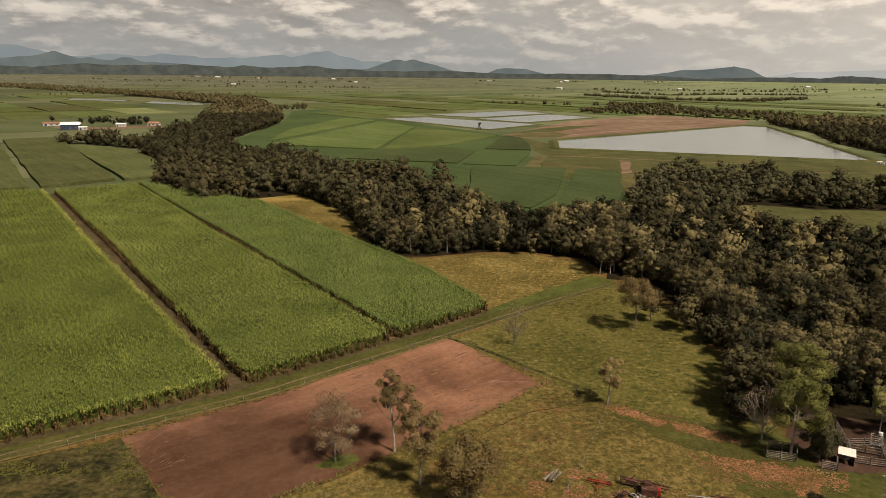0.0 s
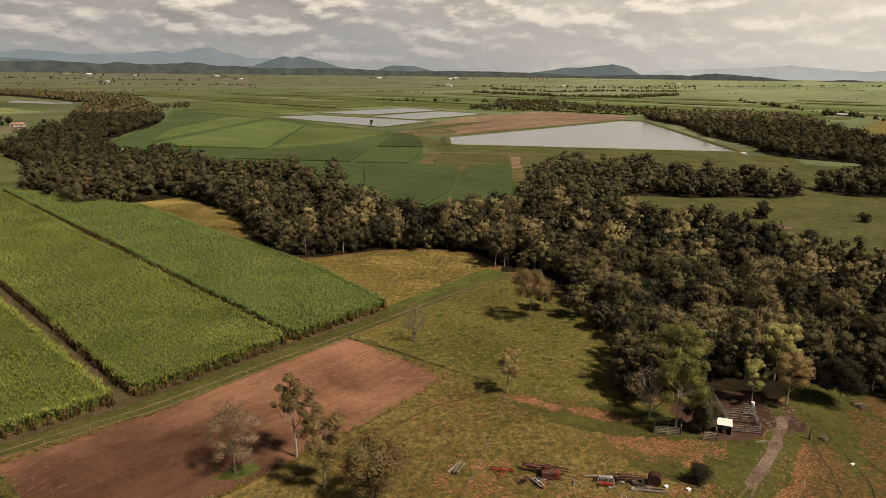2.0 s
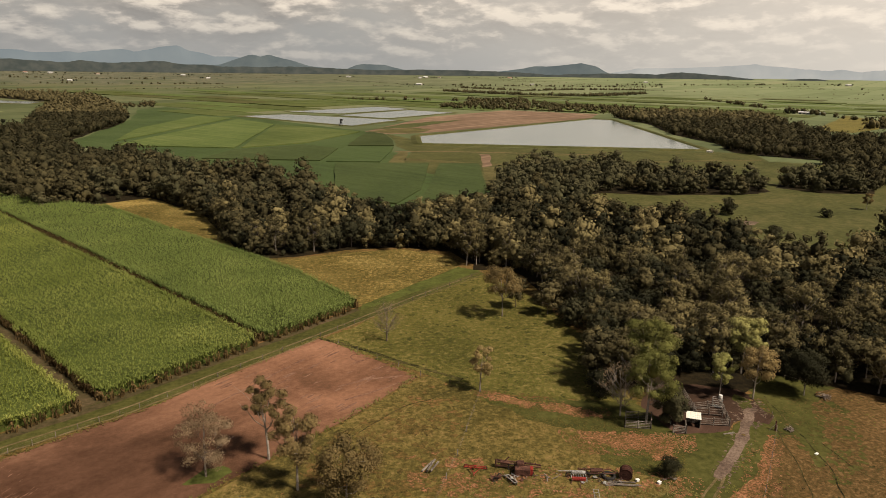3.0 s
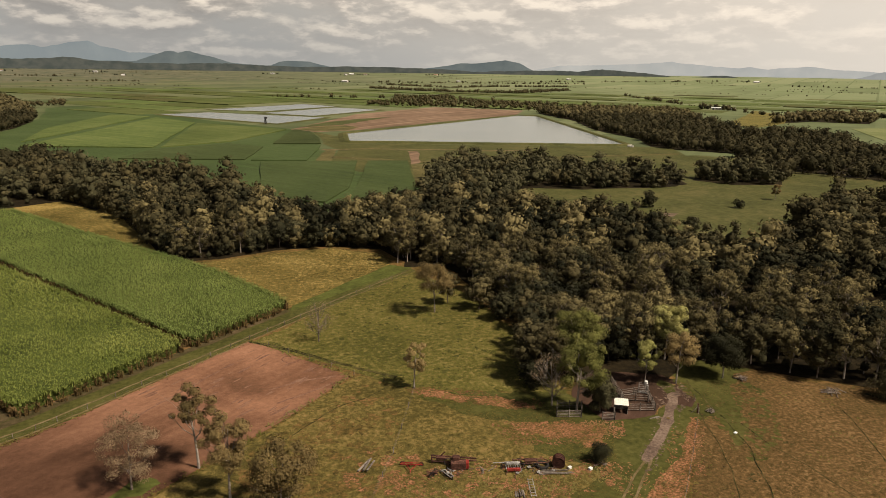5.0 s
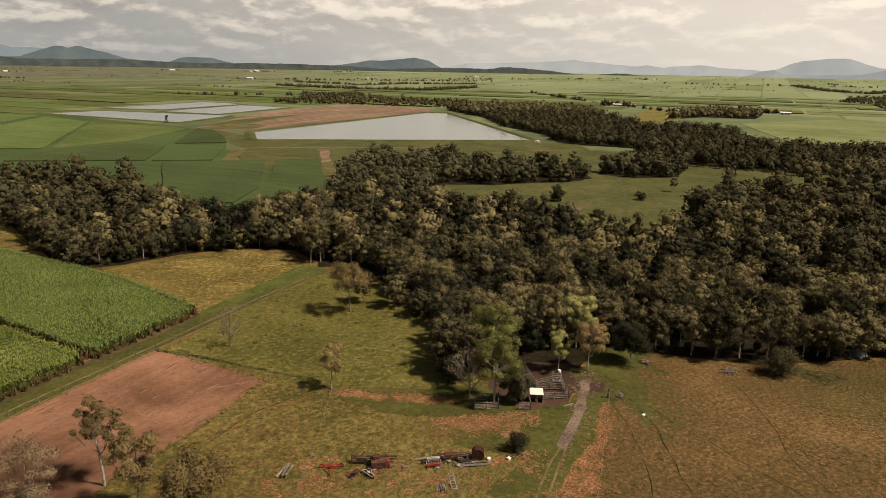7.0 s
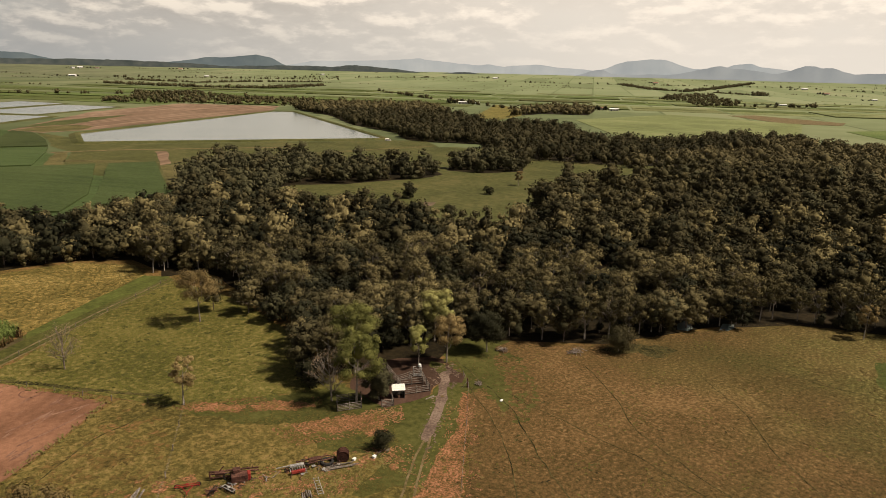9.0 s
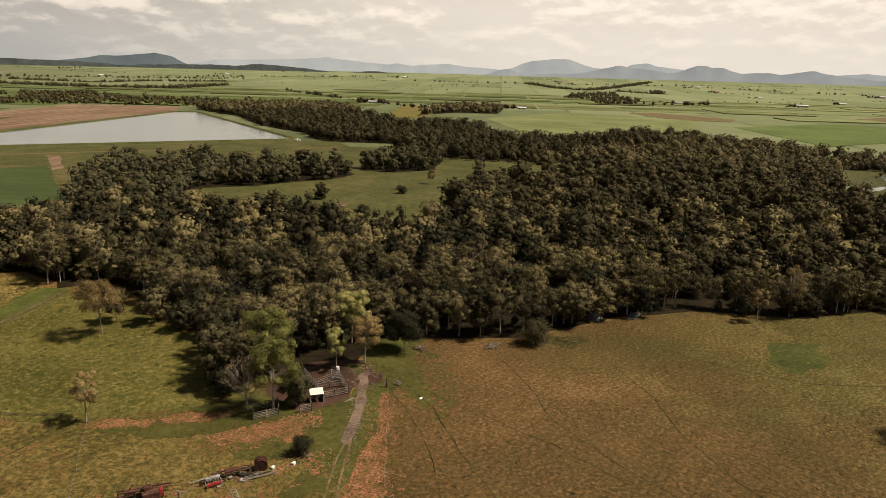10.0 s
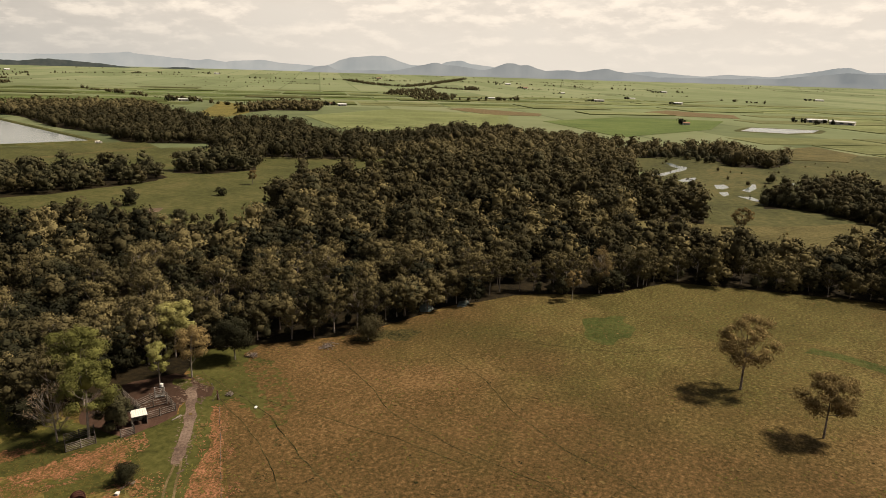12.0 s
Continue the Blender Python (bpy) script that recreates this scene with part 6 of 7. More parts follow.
yard([(71.6, 106.6), (77.3, 104.9), (80.2, 112.4), (74.1, 112.2)], "weathered timber rail pen beside the gravel track")
yard([(73.4, 110.4), (78.2, 108.6)], "cross rails dividing the timber pen", 3, close=False)
yard([(68.2, 114.2), (73.4, 110.4), (75.6, 118.8), (70.0, 122.0)], "dark timber rail pen under the trees")
yard([(57.3, 107.9), (61.9, 106.5), (63.8, 110.0), (59.1, 111.4)], "small grey steel panel pen under a gum tree", 5)
yard([(65.4, 104.6), (67.6, 103.8), (68.4, 105.6)], "short loading race of grey rails", 5, close=False)


def shelter():
    s = thing("shelter", "small open shelter with a sun-bleached iron roof", "shelter", (70.6, 106.6, 0))
    s.scale = (0.72, 0.72, 0.85)
    s.rotation_euler = (0, 0, radians(-28))
    bm = bmesh.new()
    n = 14
    for side in (0, 1):
        for i in range(n + 1):
            x = -1.9 + 3.8 * i / n
            for e, (yy, z) in enumerate(((-1.5, 2.25), (1.5, 2.75))):
                bm.verts.new((x, yy, z + (0.035 if i % 2 else 0) - 0.03 * side))
    bm.verts.ensure_lookup_table()
    m = 2 * (n + 1)
    for i in range(n):
        a = 2 * i
        bm.faces.new([bm.verts[k] for k in (a, a + 2, a + 3, a + 1)])
        bm.faces.new([bm.verts[m + k] for k in (a, a + 1, a + 3, a + 2)])
    me = bpy.data.meshes.new("roof")
    bm.to_mesh(me)
    bm.free()
    me.materials.append(MAT["roof_pale"])
    part("roof", me, s, "sun-bleached corrugated iron")
    for x in (-1.7, 1.7):
        for yy, z in ((-1.35, 2.2), (1.35, 2.68)):
            part("post", tubes_mesh("post", [(((x, yy, 0), (x, yy, z)), (0.08, 0.08))], "old_wood"), s)
    part("back_wall", box_mesh("back_wall", (3.4, 0.06, 2.2), "old_wood", (0, 1.36, 1.1)), s)
    part("side_wall", box_mesh("side_wall", (0.06, 2.6, 1.5), "old_wood", (-1.72, 0, 0.75)), s)
    part("side_wall", box_mesh("side_wall", (0.06, 2.6, 1.5), "old_wood", (1.72, 0, 0.75)), s)


shelter()


def cattle_crush():
    c = thing("cattle_crush", "pale steel cattle crush with a raised frame", "cattle crush", (79.4, 112.4, 0))
    c.rotation_euler = (0, 0, radians(-30))
    for x in (-0.9, 0.9):
        for y in (-0.45, 0.45):
            part("post", beams("post", [((x, y, 0), (x, y, 2.1))], "steel", 0.06), c)
    for z in (0.4, 0.8, 1.2, 1.6, 2.05):
        for y in (-0.45, 0.45):
            part("rail", beams("rail", [((-0.9, y, z), (0.9, y, z))], "steel", 0.04), c)
    part("platform", box_mesh("platform", (1.9, 0.9, 0.08), "steel", (0, 0, 0.2)), c)
    part("tank", tubes_mesh("tank", [(((0.5, 0.2, 2.1), (0.5, 0.2, 2.7)), (0.35, 0.35))], "white", 10), c, "white plastic drum on top")


cattle_crush()


def timbers(label, x, y, turn, n, length, r, seed, material="old_wood", name="timber_pile", wide=1.0, splay=0.12):
    rng = random.Random(seed)
    t = thing(name, label, "timber pile", (x, y, 0))
    t.rotation_euler = (0, 0, radians(turn))
    for i in range(n):
        yy = (i - n / 2) * r * 2.3 * wide
        a = rng.uniform(-splay, splay)
        z = r + (rng.choice((0, 0, r * 1.8)))
        l2 = length * rng.uniform(0.6, 1) / 2
        part("beam", tubes_mesh("beam", [(((-l2, yy - a * l2, z), (l2, yy + a * l2, z)), (r, r * 0.85))], material), t)


# ---- old machinery ----
def wheel_mesh(rad, width, material, spokes=6):
    verts = []
    tubes = [([(rad * math.cos(a), 0, rad + rad * math.sin(a)) for a in [2 * math.pi * i / 20 for i in range(21)]], [width] * 21)]
    for i in range(spokes):
        a = 2 * math.pi * i / spokes
        tubes.append((((0, 0, rad), (rad * math.cos(a), 0, rad + rad * math.sin(a))), (width * 0.5, width * 0.4)))
    return tubes_mesh("wheel", tubes, material, 5)


def implement(label, x, y, turn, frame_bits, wheels, blocks, material, name="farm_implement", category="farm implement"):
    """A wrecked farm implement: frame bars, wheels (x, y, radius) and housings (size, place, material)."""
    f = thing(name, label, category, (x, y, 0))
    f.rotation_euler = (0, 0, radians(turn))
    for a, b, r in frame_bits:
        part("frame_bar", beams("frame_bar", [(a, b)], material, r, 5), f)
    for wx, wy, wr in wheels:
        w_ob = part("wheel", wheel_mesh(wr, 0.035, "rust"), f)
        w_ob.location = (wx, wy, 0)
        ring = [(wr * math.cos(a), 0, wr + wr * math.sin(a)) for a in [2 * math.pi * i / 20 for i in range(21)]]
        part("tyre", tubes_mesh("tyre", [(ring, [0.08] * 21)], "tyre", 6), w_ob, "perished black rubber")
    for size, at, mat_name in blocks:
        part("housing", box_mesh("housing", size, mat_name, at, 0.06), f)
    return f


implement("red tined cultivator standing in the grass", 25.9, 98.9, -20, [((-1.9, 0, 0.6), (1.9, 0, 0.6), 0.09), ((-1.8, 0.5, 0.6), (1.8, 0.5, 0.6), 0.07), ((-0.9, 0, 0.6), (0, -1.7, 0.55), 0.08), ((0.9, 0, 0.6), (0, -1.7, 0.55), 0.08), ((0, -1.7, 0.55), (0, -2.2, 0.5), 0.08)]
          + [((k * 0.6, 0.25, 0.6), (k * 0.6, 0.5, 0.05), 0.05) for k in range(-3, 4)], [(-1.6, 0.6, 0.35), (1.6, 0.6, 0.35)], [((0.5, 0.3, 0.25), (0, 0.2, 0.8), "red_paint")], "red_paint", "cultivator", "cultivator")
implement("rusty wrecked cane harvester lying in grass", 33.2, 97.1, -18, [((-4.2, 0.8, 1.2), (3.5, 0.5, 0.9), 0.14), ((-4.2, 1.4, 1.2), (3.5, 1.2, 0.9), 0.14), ((-4.0, 0.8, 0.5), (2, 0.4, 0.4), 0.12), ((-4.2, 0.8, 1.2), (-4.0, 0.8, 0.1), 0.1), ((-4.2, 1.4, 1.2), (-4.0, 1.4, 0.1), 0.1), ((-2.6, 1.1, 1.3), (-1.9, 1.1, 2.1), 0.1)]
          + [((-3.8 + k * 0.8, 0.8, 1.2), (-3.8 + k * 0.8, 1.4, 1.2), 0.06) for k in range(9)], [(-1.4, 0.4, 0.6), (1.6, -0.9, 0.6), (0.2, 1.7, 0.55)], [((2.6, 1.3, 1.1), (0.4, -0.6, 0.75), "rust"), ((1.2, 1.0, 0.9), (0.0, 0.2, 1.45), "rust"), ((0.5, 1.1, 1.2), (1.9, -0.5, 0.8), "red_paint"), ((1.5, 0.7, 0.5), (-2.6, 1.0, 1.0), "rust")], "rust", "harvester_wreck", "machine wreck")
implement("heap of bent rusty machine parts", 29.0, 95.8, 14, [((-1.3, 0.2 * k - 0.5, 0.2 + 0.12 * k), (1.1 - 0.2 * k, 0.5 - 0.25 * k, 0.5 + 0.05 * k), 0.06) for k in range(6)] + [((-0.4, -0.6, 0), (-0.2, 0.5, 0.9), 0.06), ((0.5, -0.5, 0), (0.4, 0.6, 0.8), 0.06)], [(-0.7, -0.4, 0.4), (0.5, 0.4, 0.35)], [((0.6, 0.5, 0.4), (0.2, 0.1, 0.3), "rust")], "rust", "scrap_heap", "scrap heap")
implement("small grey disc plough with rusty discs", 31.0, 94.7, -70, [((-1.2, -0.3, 0.6), (1.2, -0.3, 0.6), 0.08), ((-1.2, 0.3, 0.6), (1.2, 0.3, 0.6), 0.08), ((-1.2, -0.3, 0.6), (-1.2, 0.3, 0.6), 0.07), ((1.2, -0.3, 0.6), (1.2, 0.3, 0.6), 0.07)], [(-0.8, 0, 0.33), (-0.2, 0, 0.33), (0.4, 0, 0.33), (1.0, 0, 0.33)], [((0.4, 0.5, 0.3), (0, 0, 0.75), "steel")], "steel", "disc_plough", "plough")
implement("old seed drill with a red hopper", 42.2, 93.9, -14, [((-1.3, -1.0, 0.7), (1.3, -1.0, 0.7), 0.08), ((-1.3, 0.6, 0.9), (1.3, 0.6, 0.9), 0.08)] + [((-1.2 + 0.4 * k, -1.0, 0.7), (-1.2 + 0.4 * k, 0.6, 0.9), 0.05) for k in range(7)] + [((0, 0.6, 0.9), (-3.2, 1.2, 0.4), 0.09)], [(-1.5, 0, 0.5), (1.5, 0, 0.5)], [((2.3, 0.45, 0.5), (0, -1.1, 0.55), "red_paint"), ((2.2, 0.6, 0.35), (0, 0.1, 1.0), "steel")], "steel", "seed_drill", "seed drill")
implement("long rusty trailer frame with loose planks", 45.1, 94.2, -12, [((-2.6, -0.6, 0.7), (2.8, -0.6, 0.7), 0.1), ((-2.6, 0.6, 0.7), (2.8, 0.6, 0.7), 0.1), ((2.8, -0.6, 0.7), (4.0, 0, 0.5), 0.08), ((2.8, 0.6, 0.7), (4.0, 0, 0.5), 0.08)] + [((-2.4 + k, -0.7, 0.78), (-2.4 + k, 0.7, 0.8), 0.08) for k in range(5)], [(-1.4, -0.8, 0.4), (-1.4, 0.8, 0.4), (1.2, -0.8, 0.4)], [((2.0, 0.9, 0.3), (0.4, 0, 0.95), "rust")], "rust", "trailer_frame", "trailer")


def clutter(label, x, y, n, span, seed, material="rust"):
    """Loose bent bars, plates and pipes lying in the grass."""
    rng = random.Random(seed)
    c = thing("scrap_heap", label, "scrap heap", (x, y, 0))
    for i in range(n):
        a = rng.uniform(0, 6.28)
        px_, py_ = rng.gauss(0, span), rng.gauss(0, span * 0.35)
        l2 = rng.uniform(0.3, 1.1)
        z = rng.uniform(0.06, 0.5)
        p0 = (px_ - l2 * math.cos(a), py_ - l2 * math.sin(a), max(0.05, z - 0.2))
        p1 = (px_, py_, z + rng.uniform(0, 0.2))
        p2 = (px_ + l2 * math.cos(a + 0.5), py_ + l2 * math.sin(a + 0.5), max(0.05, z + rng.uniform(-0.2, 0.3)))
        if i % 4 == 3:
            part("plate", box_mesh("plate", (rng.uniform(0.4, 0.9), rng.uniform(0.3, 0.6), 0.05), rng.choice((material, "steel", "old_wood")), (px_, py_, 0.1 + z * 0.5), 0.01, rng.uniform(0, 90)), c)
        else:
            part("bar", tubes_mesh("bar", [((p0, p1, p2), (0.06, 0.05, 0.05))], rng.choice((material, material, "steel", "old_wood")), 5), c)


clutter("rusty bars and plates beside the wrecked harvester", 33.2, 95.8, 22, 1.9, 81)
clutter("rusty pipes and boards beside the seed drill", 43.2, 93.1, 18, 1.8, 82)
clutter("loose rusty scrap beside the steel drum", 47.2, 91.7, 12, 1.6, 83)
clutter("small scrap beside the bush", 57.0, 90.8, 8, 1.0, 84)
clutter("bent grey pipes lying in the grass", 37.6, 94.8, 6, 1.2, 85, "old_wood")


def drum(label, x, y, rad, length, turn, material):
    d = thing("steel_drum", label, "drum", (x, y, rad))
    d.rotation_euler = (0, 0, radians(turn))
    pts = [(-length / 2, 0, 0), (-length / 6, 0, 0), (length / 6, 0, 0), (length / 2, 0, 0)]
    part("shell", tubes_mesh("shell", [(pts, (rad, rad, rad, rad))], material, 24), d)
    for x1 in (-length / 2, -length / 6, length / 6, length / 2):
        ring = [(x1, (rad + 0.02) * math.cos(a), (rad + 0.02) * math.sin(a)) for a in [2 * math.pi * i / 24 for i in range(25)]]
        part("hoop", tubes_mesh("hoop", [(ring, [0.05] * 25)], material, 5), d)


def brush_pile(label, x, y, n, span, seed):
    """A fallen crown: dry crooked branches heaped on one another."""
    rng = random.Random(seed)
    b = thing("brush_pile", label, "brush pile", (x, y, 0))
    for i in range(n):
        a, l2 = rng.uniform(0, 6.28), rng.uniform(0.5, 1.0) * span
        z0, z1 = rng.uniform(0.05, 0.3), rng.uniform(0.2, 1.1)
        c, d = math.cos(a), math.sin(a)
        ox, oy = rng.gauss(0, span * 0.3), rng.gauss(0, span * 0.3)
        pts = ((ox - c * l2, oy - d * l2, z0), (ox + 0.2 * d, oy - 0.2 * c, (z0 + z1) / 2 + 0.15), (ox + c * l2 * 0.7, oy + d * l2 * 0.7, z1))
        part("branch", tubes_mesh("branch", [(pts, (0.11, 0.08, 0.03)), ((pts[1], (ox + c * l2 * 0.3 - d * 0.6, oy + d * l2 * 0.3 + c * 0.6, z1 + 0.3)), (0.05, 0.02))], "bark", 5), b)


brush_pile("heap of dry grey branches near the wood", 104.0, 112.0, 14, 1.5, 61)
brush_pile("low heap of dead branches in the pasture", 118.2, 101.6, 16, 1.9, 62)
brush_pile("dry sticks round the gate post", 87.6, 101.4, 8, 0.9, 63)
drum("large rusty steel drum lying on its side", 50.0, 92.4, 1.0, 1.5, 62, "rust_dark")
tyre_thing = thing("tractor_tyre", "old black tractor tyre lying flat", "tyre", (47.3, 93.1, 0.28))
part("tread", tubes_mesh("tread", [([(0.95 * math.cos(a), 0.95 * math.sin(a), 0) for a in [2 * math.pi * i / 20 for i in range(21)]], [0.28] * 21)], "tyre", 8), tyre_thing)
timbers("long grey poles lying in the grass", 48.6, 90.8, -14, 4, 6.5, 0.11, 3, wide=1.2)
timbers("grey fallen logs at the old fence", 18.5, 101.2, 48, 3, 4.2, 0.2, 5, wide=1.5, splay=0.5)
timbers("stack of grey sleepers", 40.3, 86.8, 75, 5, 2.4, 0.14, 7)
timbers("two rails on the grass beside the pen", 75.6, 102.6, 6, 2, 3.6, 0.09, 8)
timbers("old grey gate posts leaning together", 59.6, 94.0, 80, 3, 2.6, 0.12, 9)
lad = thing("ladder_frame", "pale steel ladder frame leaning in grass", "ladder", (42.8, 87.4, 0))
lad.rotation_euler = (0, 0, radians(76))
for yy in (-0.4, 0.4):
    part("side_rail", beams("side_rail", [((-1.9, yy, 0.15), (1.9, yy, 0.9))], "steel", 0.05), lad)
for k in range(7):
    xx = -1.7 + k * 0.56
    part("rung", beams("rung", [((xx, -0.4, 0.2 + (xx + 1.9) * 0.197 - 0.03), (xx, 0.4, 0.2 + (xx + 1.9) * 0.197 - 0.03))], "steel", 0.035), lad)
for label, x, y, size in (("small white plastic tub in the grass", 51.5, 91.2, (0.6, 0.45, 0.4)), ("white plastic crate beside the bush", 54.7, 89.9, (0.6, 0.5, 0.45)), ("white feed sack on the pasture", 86.8, 93.2, (0.7, 0.4, 0.25)), ("white trough at the field's corner", -24.8, 91.4, (1.6, 0.5, 0.4))):
    b = thing("plastic_tub", label, "tub", (x, y, 0))
    part("body", box_mesh("body", size, "white", (0, 0, size[2] / 2), 0.06, 20), b)
    part("rim", box_mesh("rim", (size[0] + 0.08, size[1] + 0.08, 0.05), "white", (0, 0, size[2]), 0.02, 20), b)
post_pair = thing("gate_post", "leaning rusty gate post beside the track", "gate post", (85.0, 102.0, 0))
part("post", tubes_mesh("post", [(((0, 0, 0), (0.1, 0.1, 2.0)), (0.16, 0.13))], "rust"), post_pair)
part("brace", beams("brace", [((0, 0, 1.4), (-1.1, 0.3, 0))], "old_wood", 0.07), post_pair)


# ---- farmstead and far houses ----
def house(label, x, y, turn, size, roof, wall, name="farm_house", openings=3, height=3.0):
    near = math.hypot(x, y) < 1400
    h = thing(name, label, "house", (x, y, rise(math.hypot(x, y))))
    h.rotation_euler = (0, 0, radians(turn))
    lx, ly = size
    part("wall", box_mesh("wall", (lx, ly, height), wall, (0, 0, height / 2)), h)
    ridge = ly * 0.18
    e = 0.5
    verts = [(-lx / 2 - e, -ly / 2 - e, height), (lx / 2 + e, -ly / 2 - e, height), (lx / 2 + e, ly / 2 + e, height), (-lx / 2 - e, ly / 2 + e, height), (-lx / 2 - e, 0, height + ridge), (lx / 2 + e, 0, height + ridge)]
    part("roof", mesh_of("roof", verts, [(0, 1, 5, 4), (2, 3, 4, 5), (0, 4, 3), (1, 2, 5), (3, 2, 1, 0)], roof), h)
    for i in range(openings):
        xx = (i + 0.5 - openings / 2) * lx / openings
        hole = part("door" if i == 0 else "window", box_mesh("opening", (lx / openings * 0.45, 0.12, height * (0.75 if i == 0 else 0.4)), "wall_dark", (xx, -ly / 2 - 0.03, height * (0.38 if i == 0 else 0.55))), h)
        if i and near:
            wide_, z0 = lx / openings * 0.5, height * 0.33
            part("sill", box_mesh("sill", (wide_, 0.25, 0.12), "wall_pale", (xx, -ly / 2 - 0.1, z0)), hole)
            part("frame", box_mesh("frame", (0.12, 0.16, height * 0.42), "wall_pale", (xx, -ly / 2 - 0.06, height * 0.55)), hole)
    return h


house("big dark blue farm shed with a white roof", -414, 768, 20, (19, 15), "roof_white", "wall_dark", "farm_shed", 3, 5.5)
house("low farmhouse with a reddish roof", -462, 815, 25, (17, 9), "roof_tile", "wall_pale")
house("white farm shed among trees", -380, 815, 10, (10, 7), "roof_white", "wall_pale", "farm_shed")
house("low red-roofed house among trees", -350, 836, 5, (13, 9), "roof_tile", "wall_pale")
house("white-roofed outbuilding beside the track", -399, 764, 20, (8, 6), "roof_white", "wall_pale", "farm_shed", 2)
sheet("farm_yard", [(-450, 790), (-405, 752), (-330, 815), (-345, 840), (-400, 800), (-445, 812)], 0.12, "far_soil", "bare earth yard of the farmstead", "yard", wobble=3, step=10)
HOUSES_NORTH = ((476, 2921, 60, 24, 1), (-445, 3519, 40, 20, 1), (-625, 3942, 50, 24, 1), (-1034, 3900, 40, 20, 0), (-1272, 3950, 60, 24, 1), (-1400, 3980, 40, 20, 0), (690, 4000, 60, 30, 1), (760, 3950, 40, 20, 0), (640, 3900, 36, 24, 1), (250, 3980, 60, 20, 1), (1180, 3960, 50, 20, 0), (2500, 2860, 60, 24, 1), (852, 1066, 26, 12, 1), (872, 1050, 16, 10, 1), (987, 806, 22, 12, 1), (993, 838, 16, 9, 0))
HOUSES_EAST = ((1611, 824, 24, 12, 1), (1773, 592, 36, 12, 1), (1841, 406, 30, 14, 1), (1312, 63, 44, 14, 1), (1285, 25, 52, 16, 1), (1044, 216, 14, 8, 0), (2678, 130, 60, 20, 1), (2700, 1223, 40, 16, 0), (2300, 900, 30, 14, 1), (2100, 600, 26, 14, 1), (2900, 700, 50, 20, 1), (3100, 1500, 60, 24, 1), (3000, 2200, 60, 24, 0), (1700, 3300, 50, 20, 1), (1000, 3000, 40, 20, 1), (-900, 3000, 40, 20, 1))
FAR_HOUSES = HOUSES_NORTH + HOUSES_EAST
for i, (x, y, lx, ly, white) in enumerate(FAR_HOUSES):
    house("white-roofed farm building far out on the plain" if white else "brown-roofed farmhouse far out on the plain", x, y, (i * 37) % 60 - 30 + math.degrees(math.atan2(y, x)) - 90, (lx * (0.42 if math.hypot(x, y) > 2400 else 0.7), ly * 0.6), "roof_white" if white else "roof_tile", "wall_pale", height=3.4 if lx < 30 else 5.0)
near_house = []
rng = random.Random(31)
for x, y, lx, ly, _ in FAR_HOUSES:
    for k in range(7):
        near_house.append((x + rng.uniform(-1.1, 1.1) * lx, y + rng.uniform(0.2, 0.8) * lx))
for k in range(26):
    near_house.append((rng.uniform(-450, -370), rng.uniform(840, 900)))
near_house += [(-410, 935), (-500, 886), (-372, 850), (-340, 880)]
mass("house_trees", near_house, FARTHEST, "leaf_dark", "dark shade trees round the far farmhouses", "trees", 0.45, 0.9, seed=12)
# scattered scrub and tree rows out on the plain
scrub = []
for k in range(95):
    a, r = radians(36 - 134 * rng.random() ** 1.7), 4350 - 2350 * rng.random() ** 1.8
    w_ = rng.uniform(30, 260)
    lie = min((radians(g) for g in (GRID_TURN, GRID_TURN - 90)), key=lambda g: abs(math.sin(g - a))) + rng.gauss(0, 0.08)
    for j in range(int(w_ / 7)):
        d = rng.uniform(-1, 1) * w_
        scrub.append((-r * math.sin(a) + d * math.cos(lie), r * math.cos(a) + d * math.sin(lie) + rng.uniform(-6, 6)))
mass("plain_trees", scrub, FARTHEST, "leaf", "scattered dark tree rows far out on the plain", "tree line", 0.2, 0.55, seed=13)
pump = thing("pump_stand", "dark pump stand at the pond's edge", "pump", (41.6, 829.3, 0))
part("tower", beams("tower", [((-2, 0, 0), (0, 0, 7)), ((2, 0, 0), (0, 0, 7)), ((0, 2, 0), (0, 0, 7))], "tyre", 0.35), pump)
part("motor", box_mesh("motor", (3.4, 2.4, 2.2), "tyre", (0.6, 0, 7.4), 0.3), pump)

# cattle paths trodden through the pasture
trail("cattle_path", [(85.5, 102.5), (82.1, 93.1), (77.6, 82.7), (72.6, 74.7), (67.0, 67.4), (60, 57)], 0.18, 0.085, "rough_dark", "narrow cattle path along the fence", "path", 0.4)
trail("cattle_path", [(91.9, 115.1), (88.0, 96.7), (85.9, 88.7), (81.5, 80.1), (76.1, 68.4), (73.9, 62.6), (66, 46)], 0.22, 0.092, "rough_dark", "narrow cattle path across the pasture", "path", 0.4)
trail("cattle_path", [(114, 95), (108, 82), (100, 70), (96, 54), (94, 35), (91, 21)], 0.2, 0.085, "rough_dark", "narrow cattle path across the pasture", "path", 0.4)
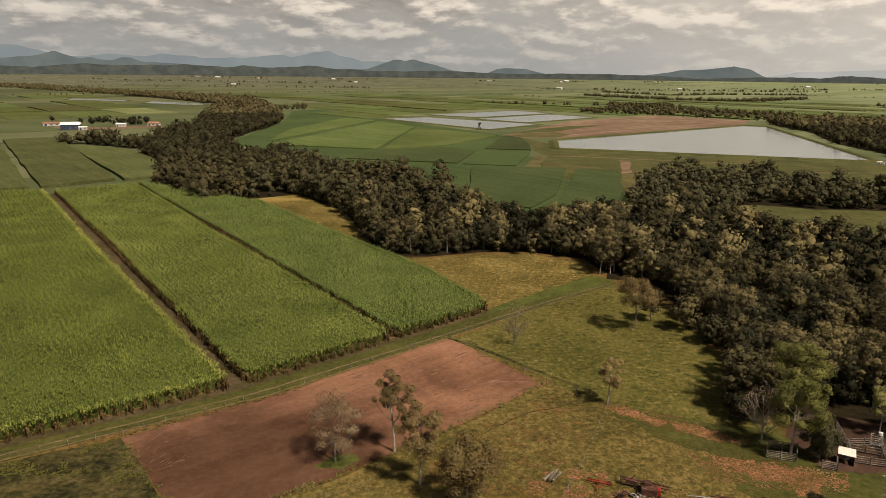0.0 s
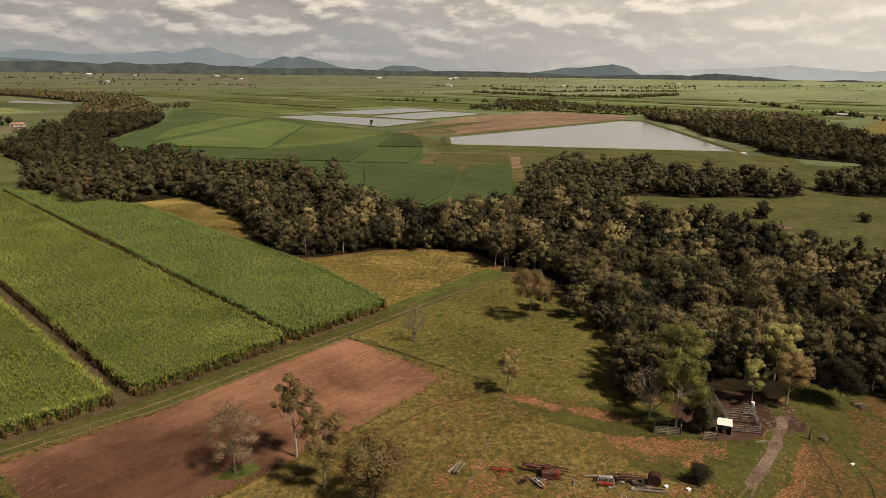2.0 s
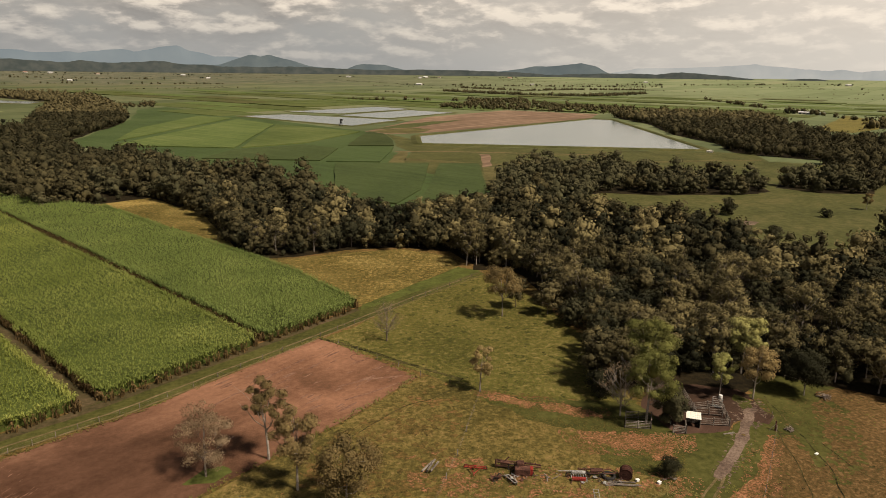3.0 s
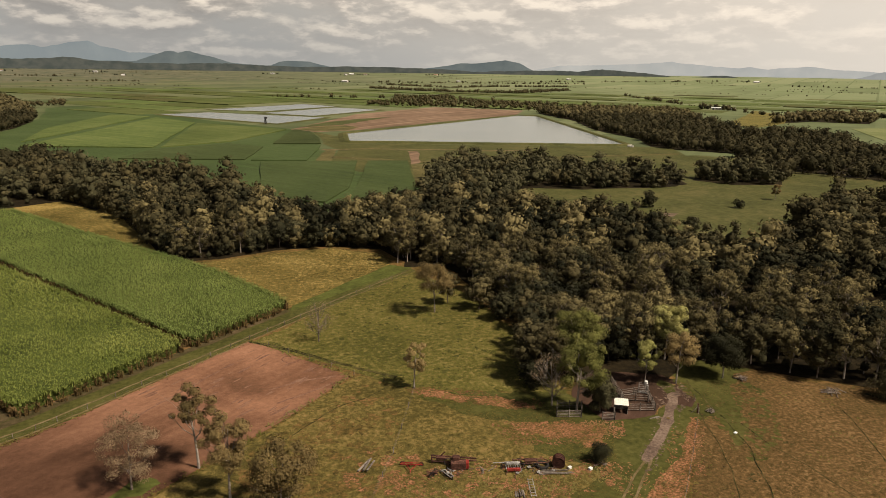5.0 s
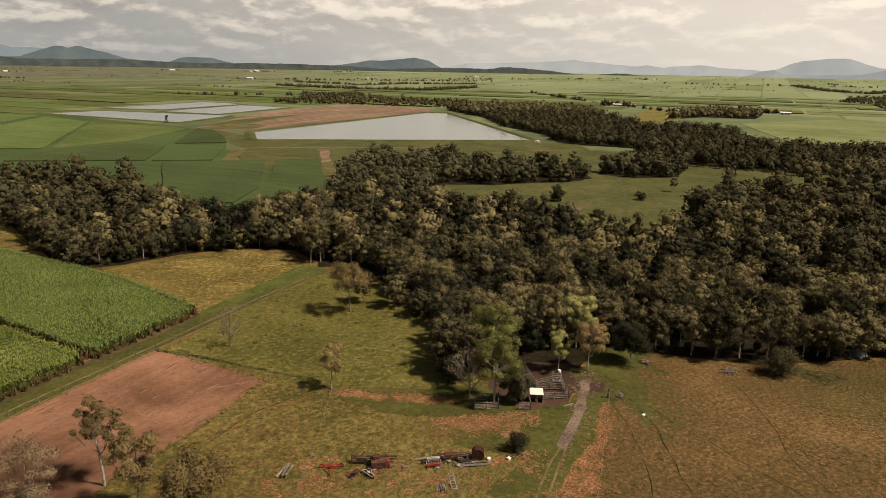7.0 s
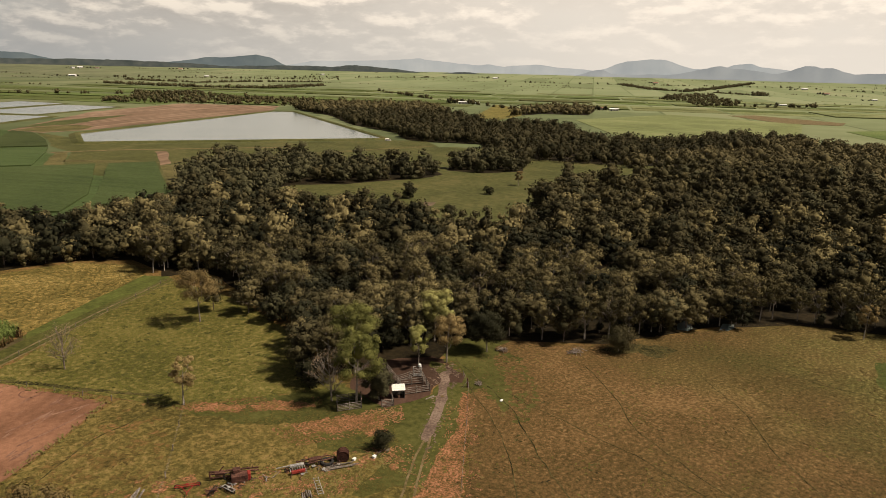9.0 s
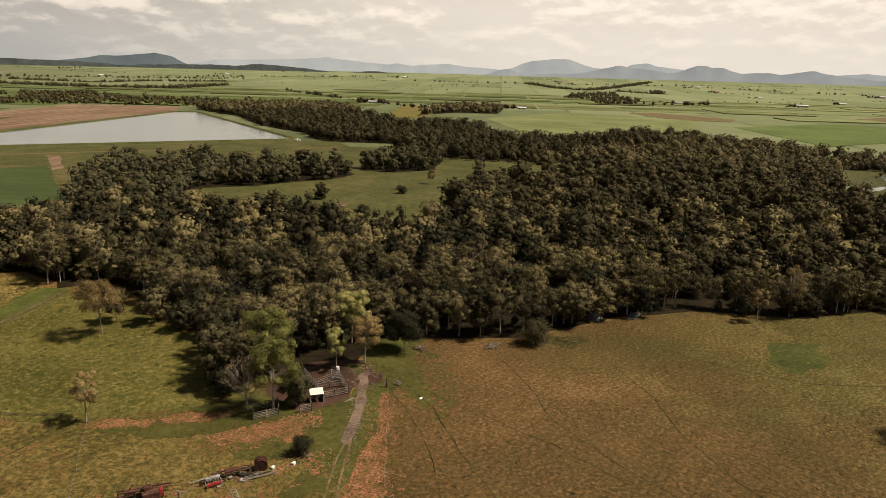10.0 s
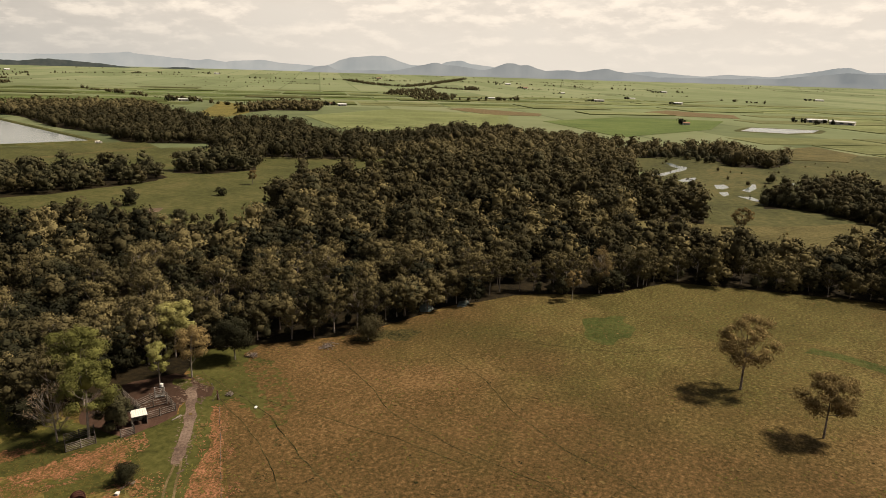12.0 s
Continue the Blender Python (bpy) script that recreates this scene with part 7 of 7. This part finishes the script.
trail("cattle_path", [(90.5, 96.5), (90.2, 88.5), (91.4, 79.7), (91.7, 72.1), (92.8, 64.4), (92.4, 57.3), (92.1, 50)], 0.18, 0.089, "rough_dark", "narrow cattle path across the pasture", "path", 0.3)
for i, (x, y) in enumerate(((79.7, 80.4), (69.4, 74.6), (92.9, 87.5), (84.0, 53.7), (84.2, 66.3), (118.6, 102.4))):
    scraps("weed_patch", [(x - 2.4, y - 0.6), (x, y - 1.3), (x + 2.4, y + 0.4), (x + 0.5, y + 1.3)], 16, 0.12, 0.4, 0.096, "rough_dark", "dark weeds in a bare spot of the pasture", "weeds", 95 + i, -0.8)
trail("cattle_path", [(131, 76), (124, 62), (115, 52), (106, 36), (101, 21)], 0.2, 0.085, "rough_dark", "faint cattle path across the pasture", "path", 0.4)
trail("cattle_path", [(149, 73), (150, 59), (156, 41), (170, 27), (176, 16)], 0.2, 0.085, "rough_dark", "faint cattle path past the wet hollow", "path", 0.4)

flat_scrub = []
for k in range(60):
    flat_scrub.append((rng.uniform(340, 640), rng.uniform(-20, 150)))
mass("flat_scrub", [p for p in flat_scrub if inside(p, [(588, 168), (650, 120), (700, 20), (480, -10), (360, 10), (380, 66)])], BUSHY, "leaf", "low scrub dotted over the creek flats", "scrub", 0.12, 0.3, seed=15)


def outlet(x, y, turn):
    o = thing("pond_outlet", "pale concrete pond outlet with a pipe", "outlet", (x, y, 0))
    o.rotation_euler = (0, 0, radians(turn))
    part("wall", box_mesh("wall", (5.0, 0.6, 2.0), "roof_pale", (0, 0, 1.0), 0.08), o)
    for k in (-1.6, 1.6):
        part("wing", box_mesh("wing", (0.5, 3.2, 1.6), "roof_pale", (k, -1.7, 0.8), 0.06), o)
    part("pipe", tubes_mesh("pipe", [(((0, -0.2, 0.7), (0, -4.0, 0.3)), (0.45, 0.45))], "steel", 10), o)


outlet(341, 537, 10)
for x, y, h, seed in ((196, 288, 8.0, 91), (181, 233, 7.5, 92)):
    lone("small round tree at the edge of the clearing", x, y, seed, h, 4.2, 18, 900, 0.7, material="leaf_dark", crown_from=0.1)
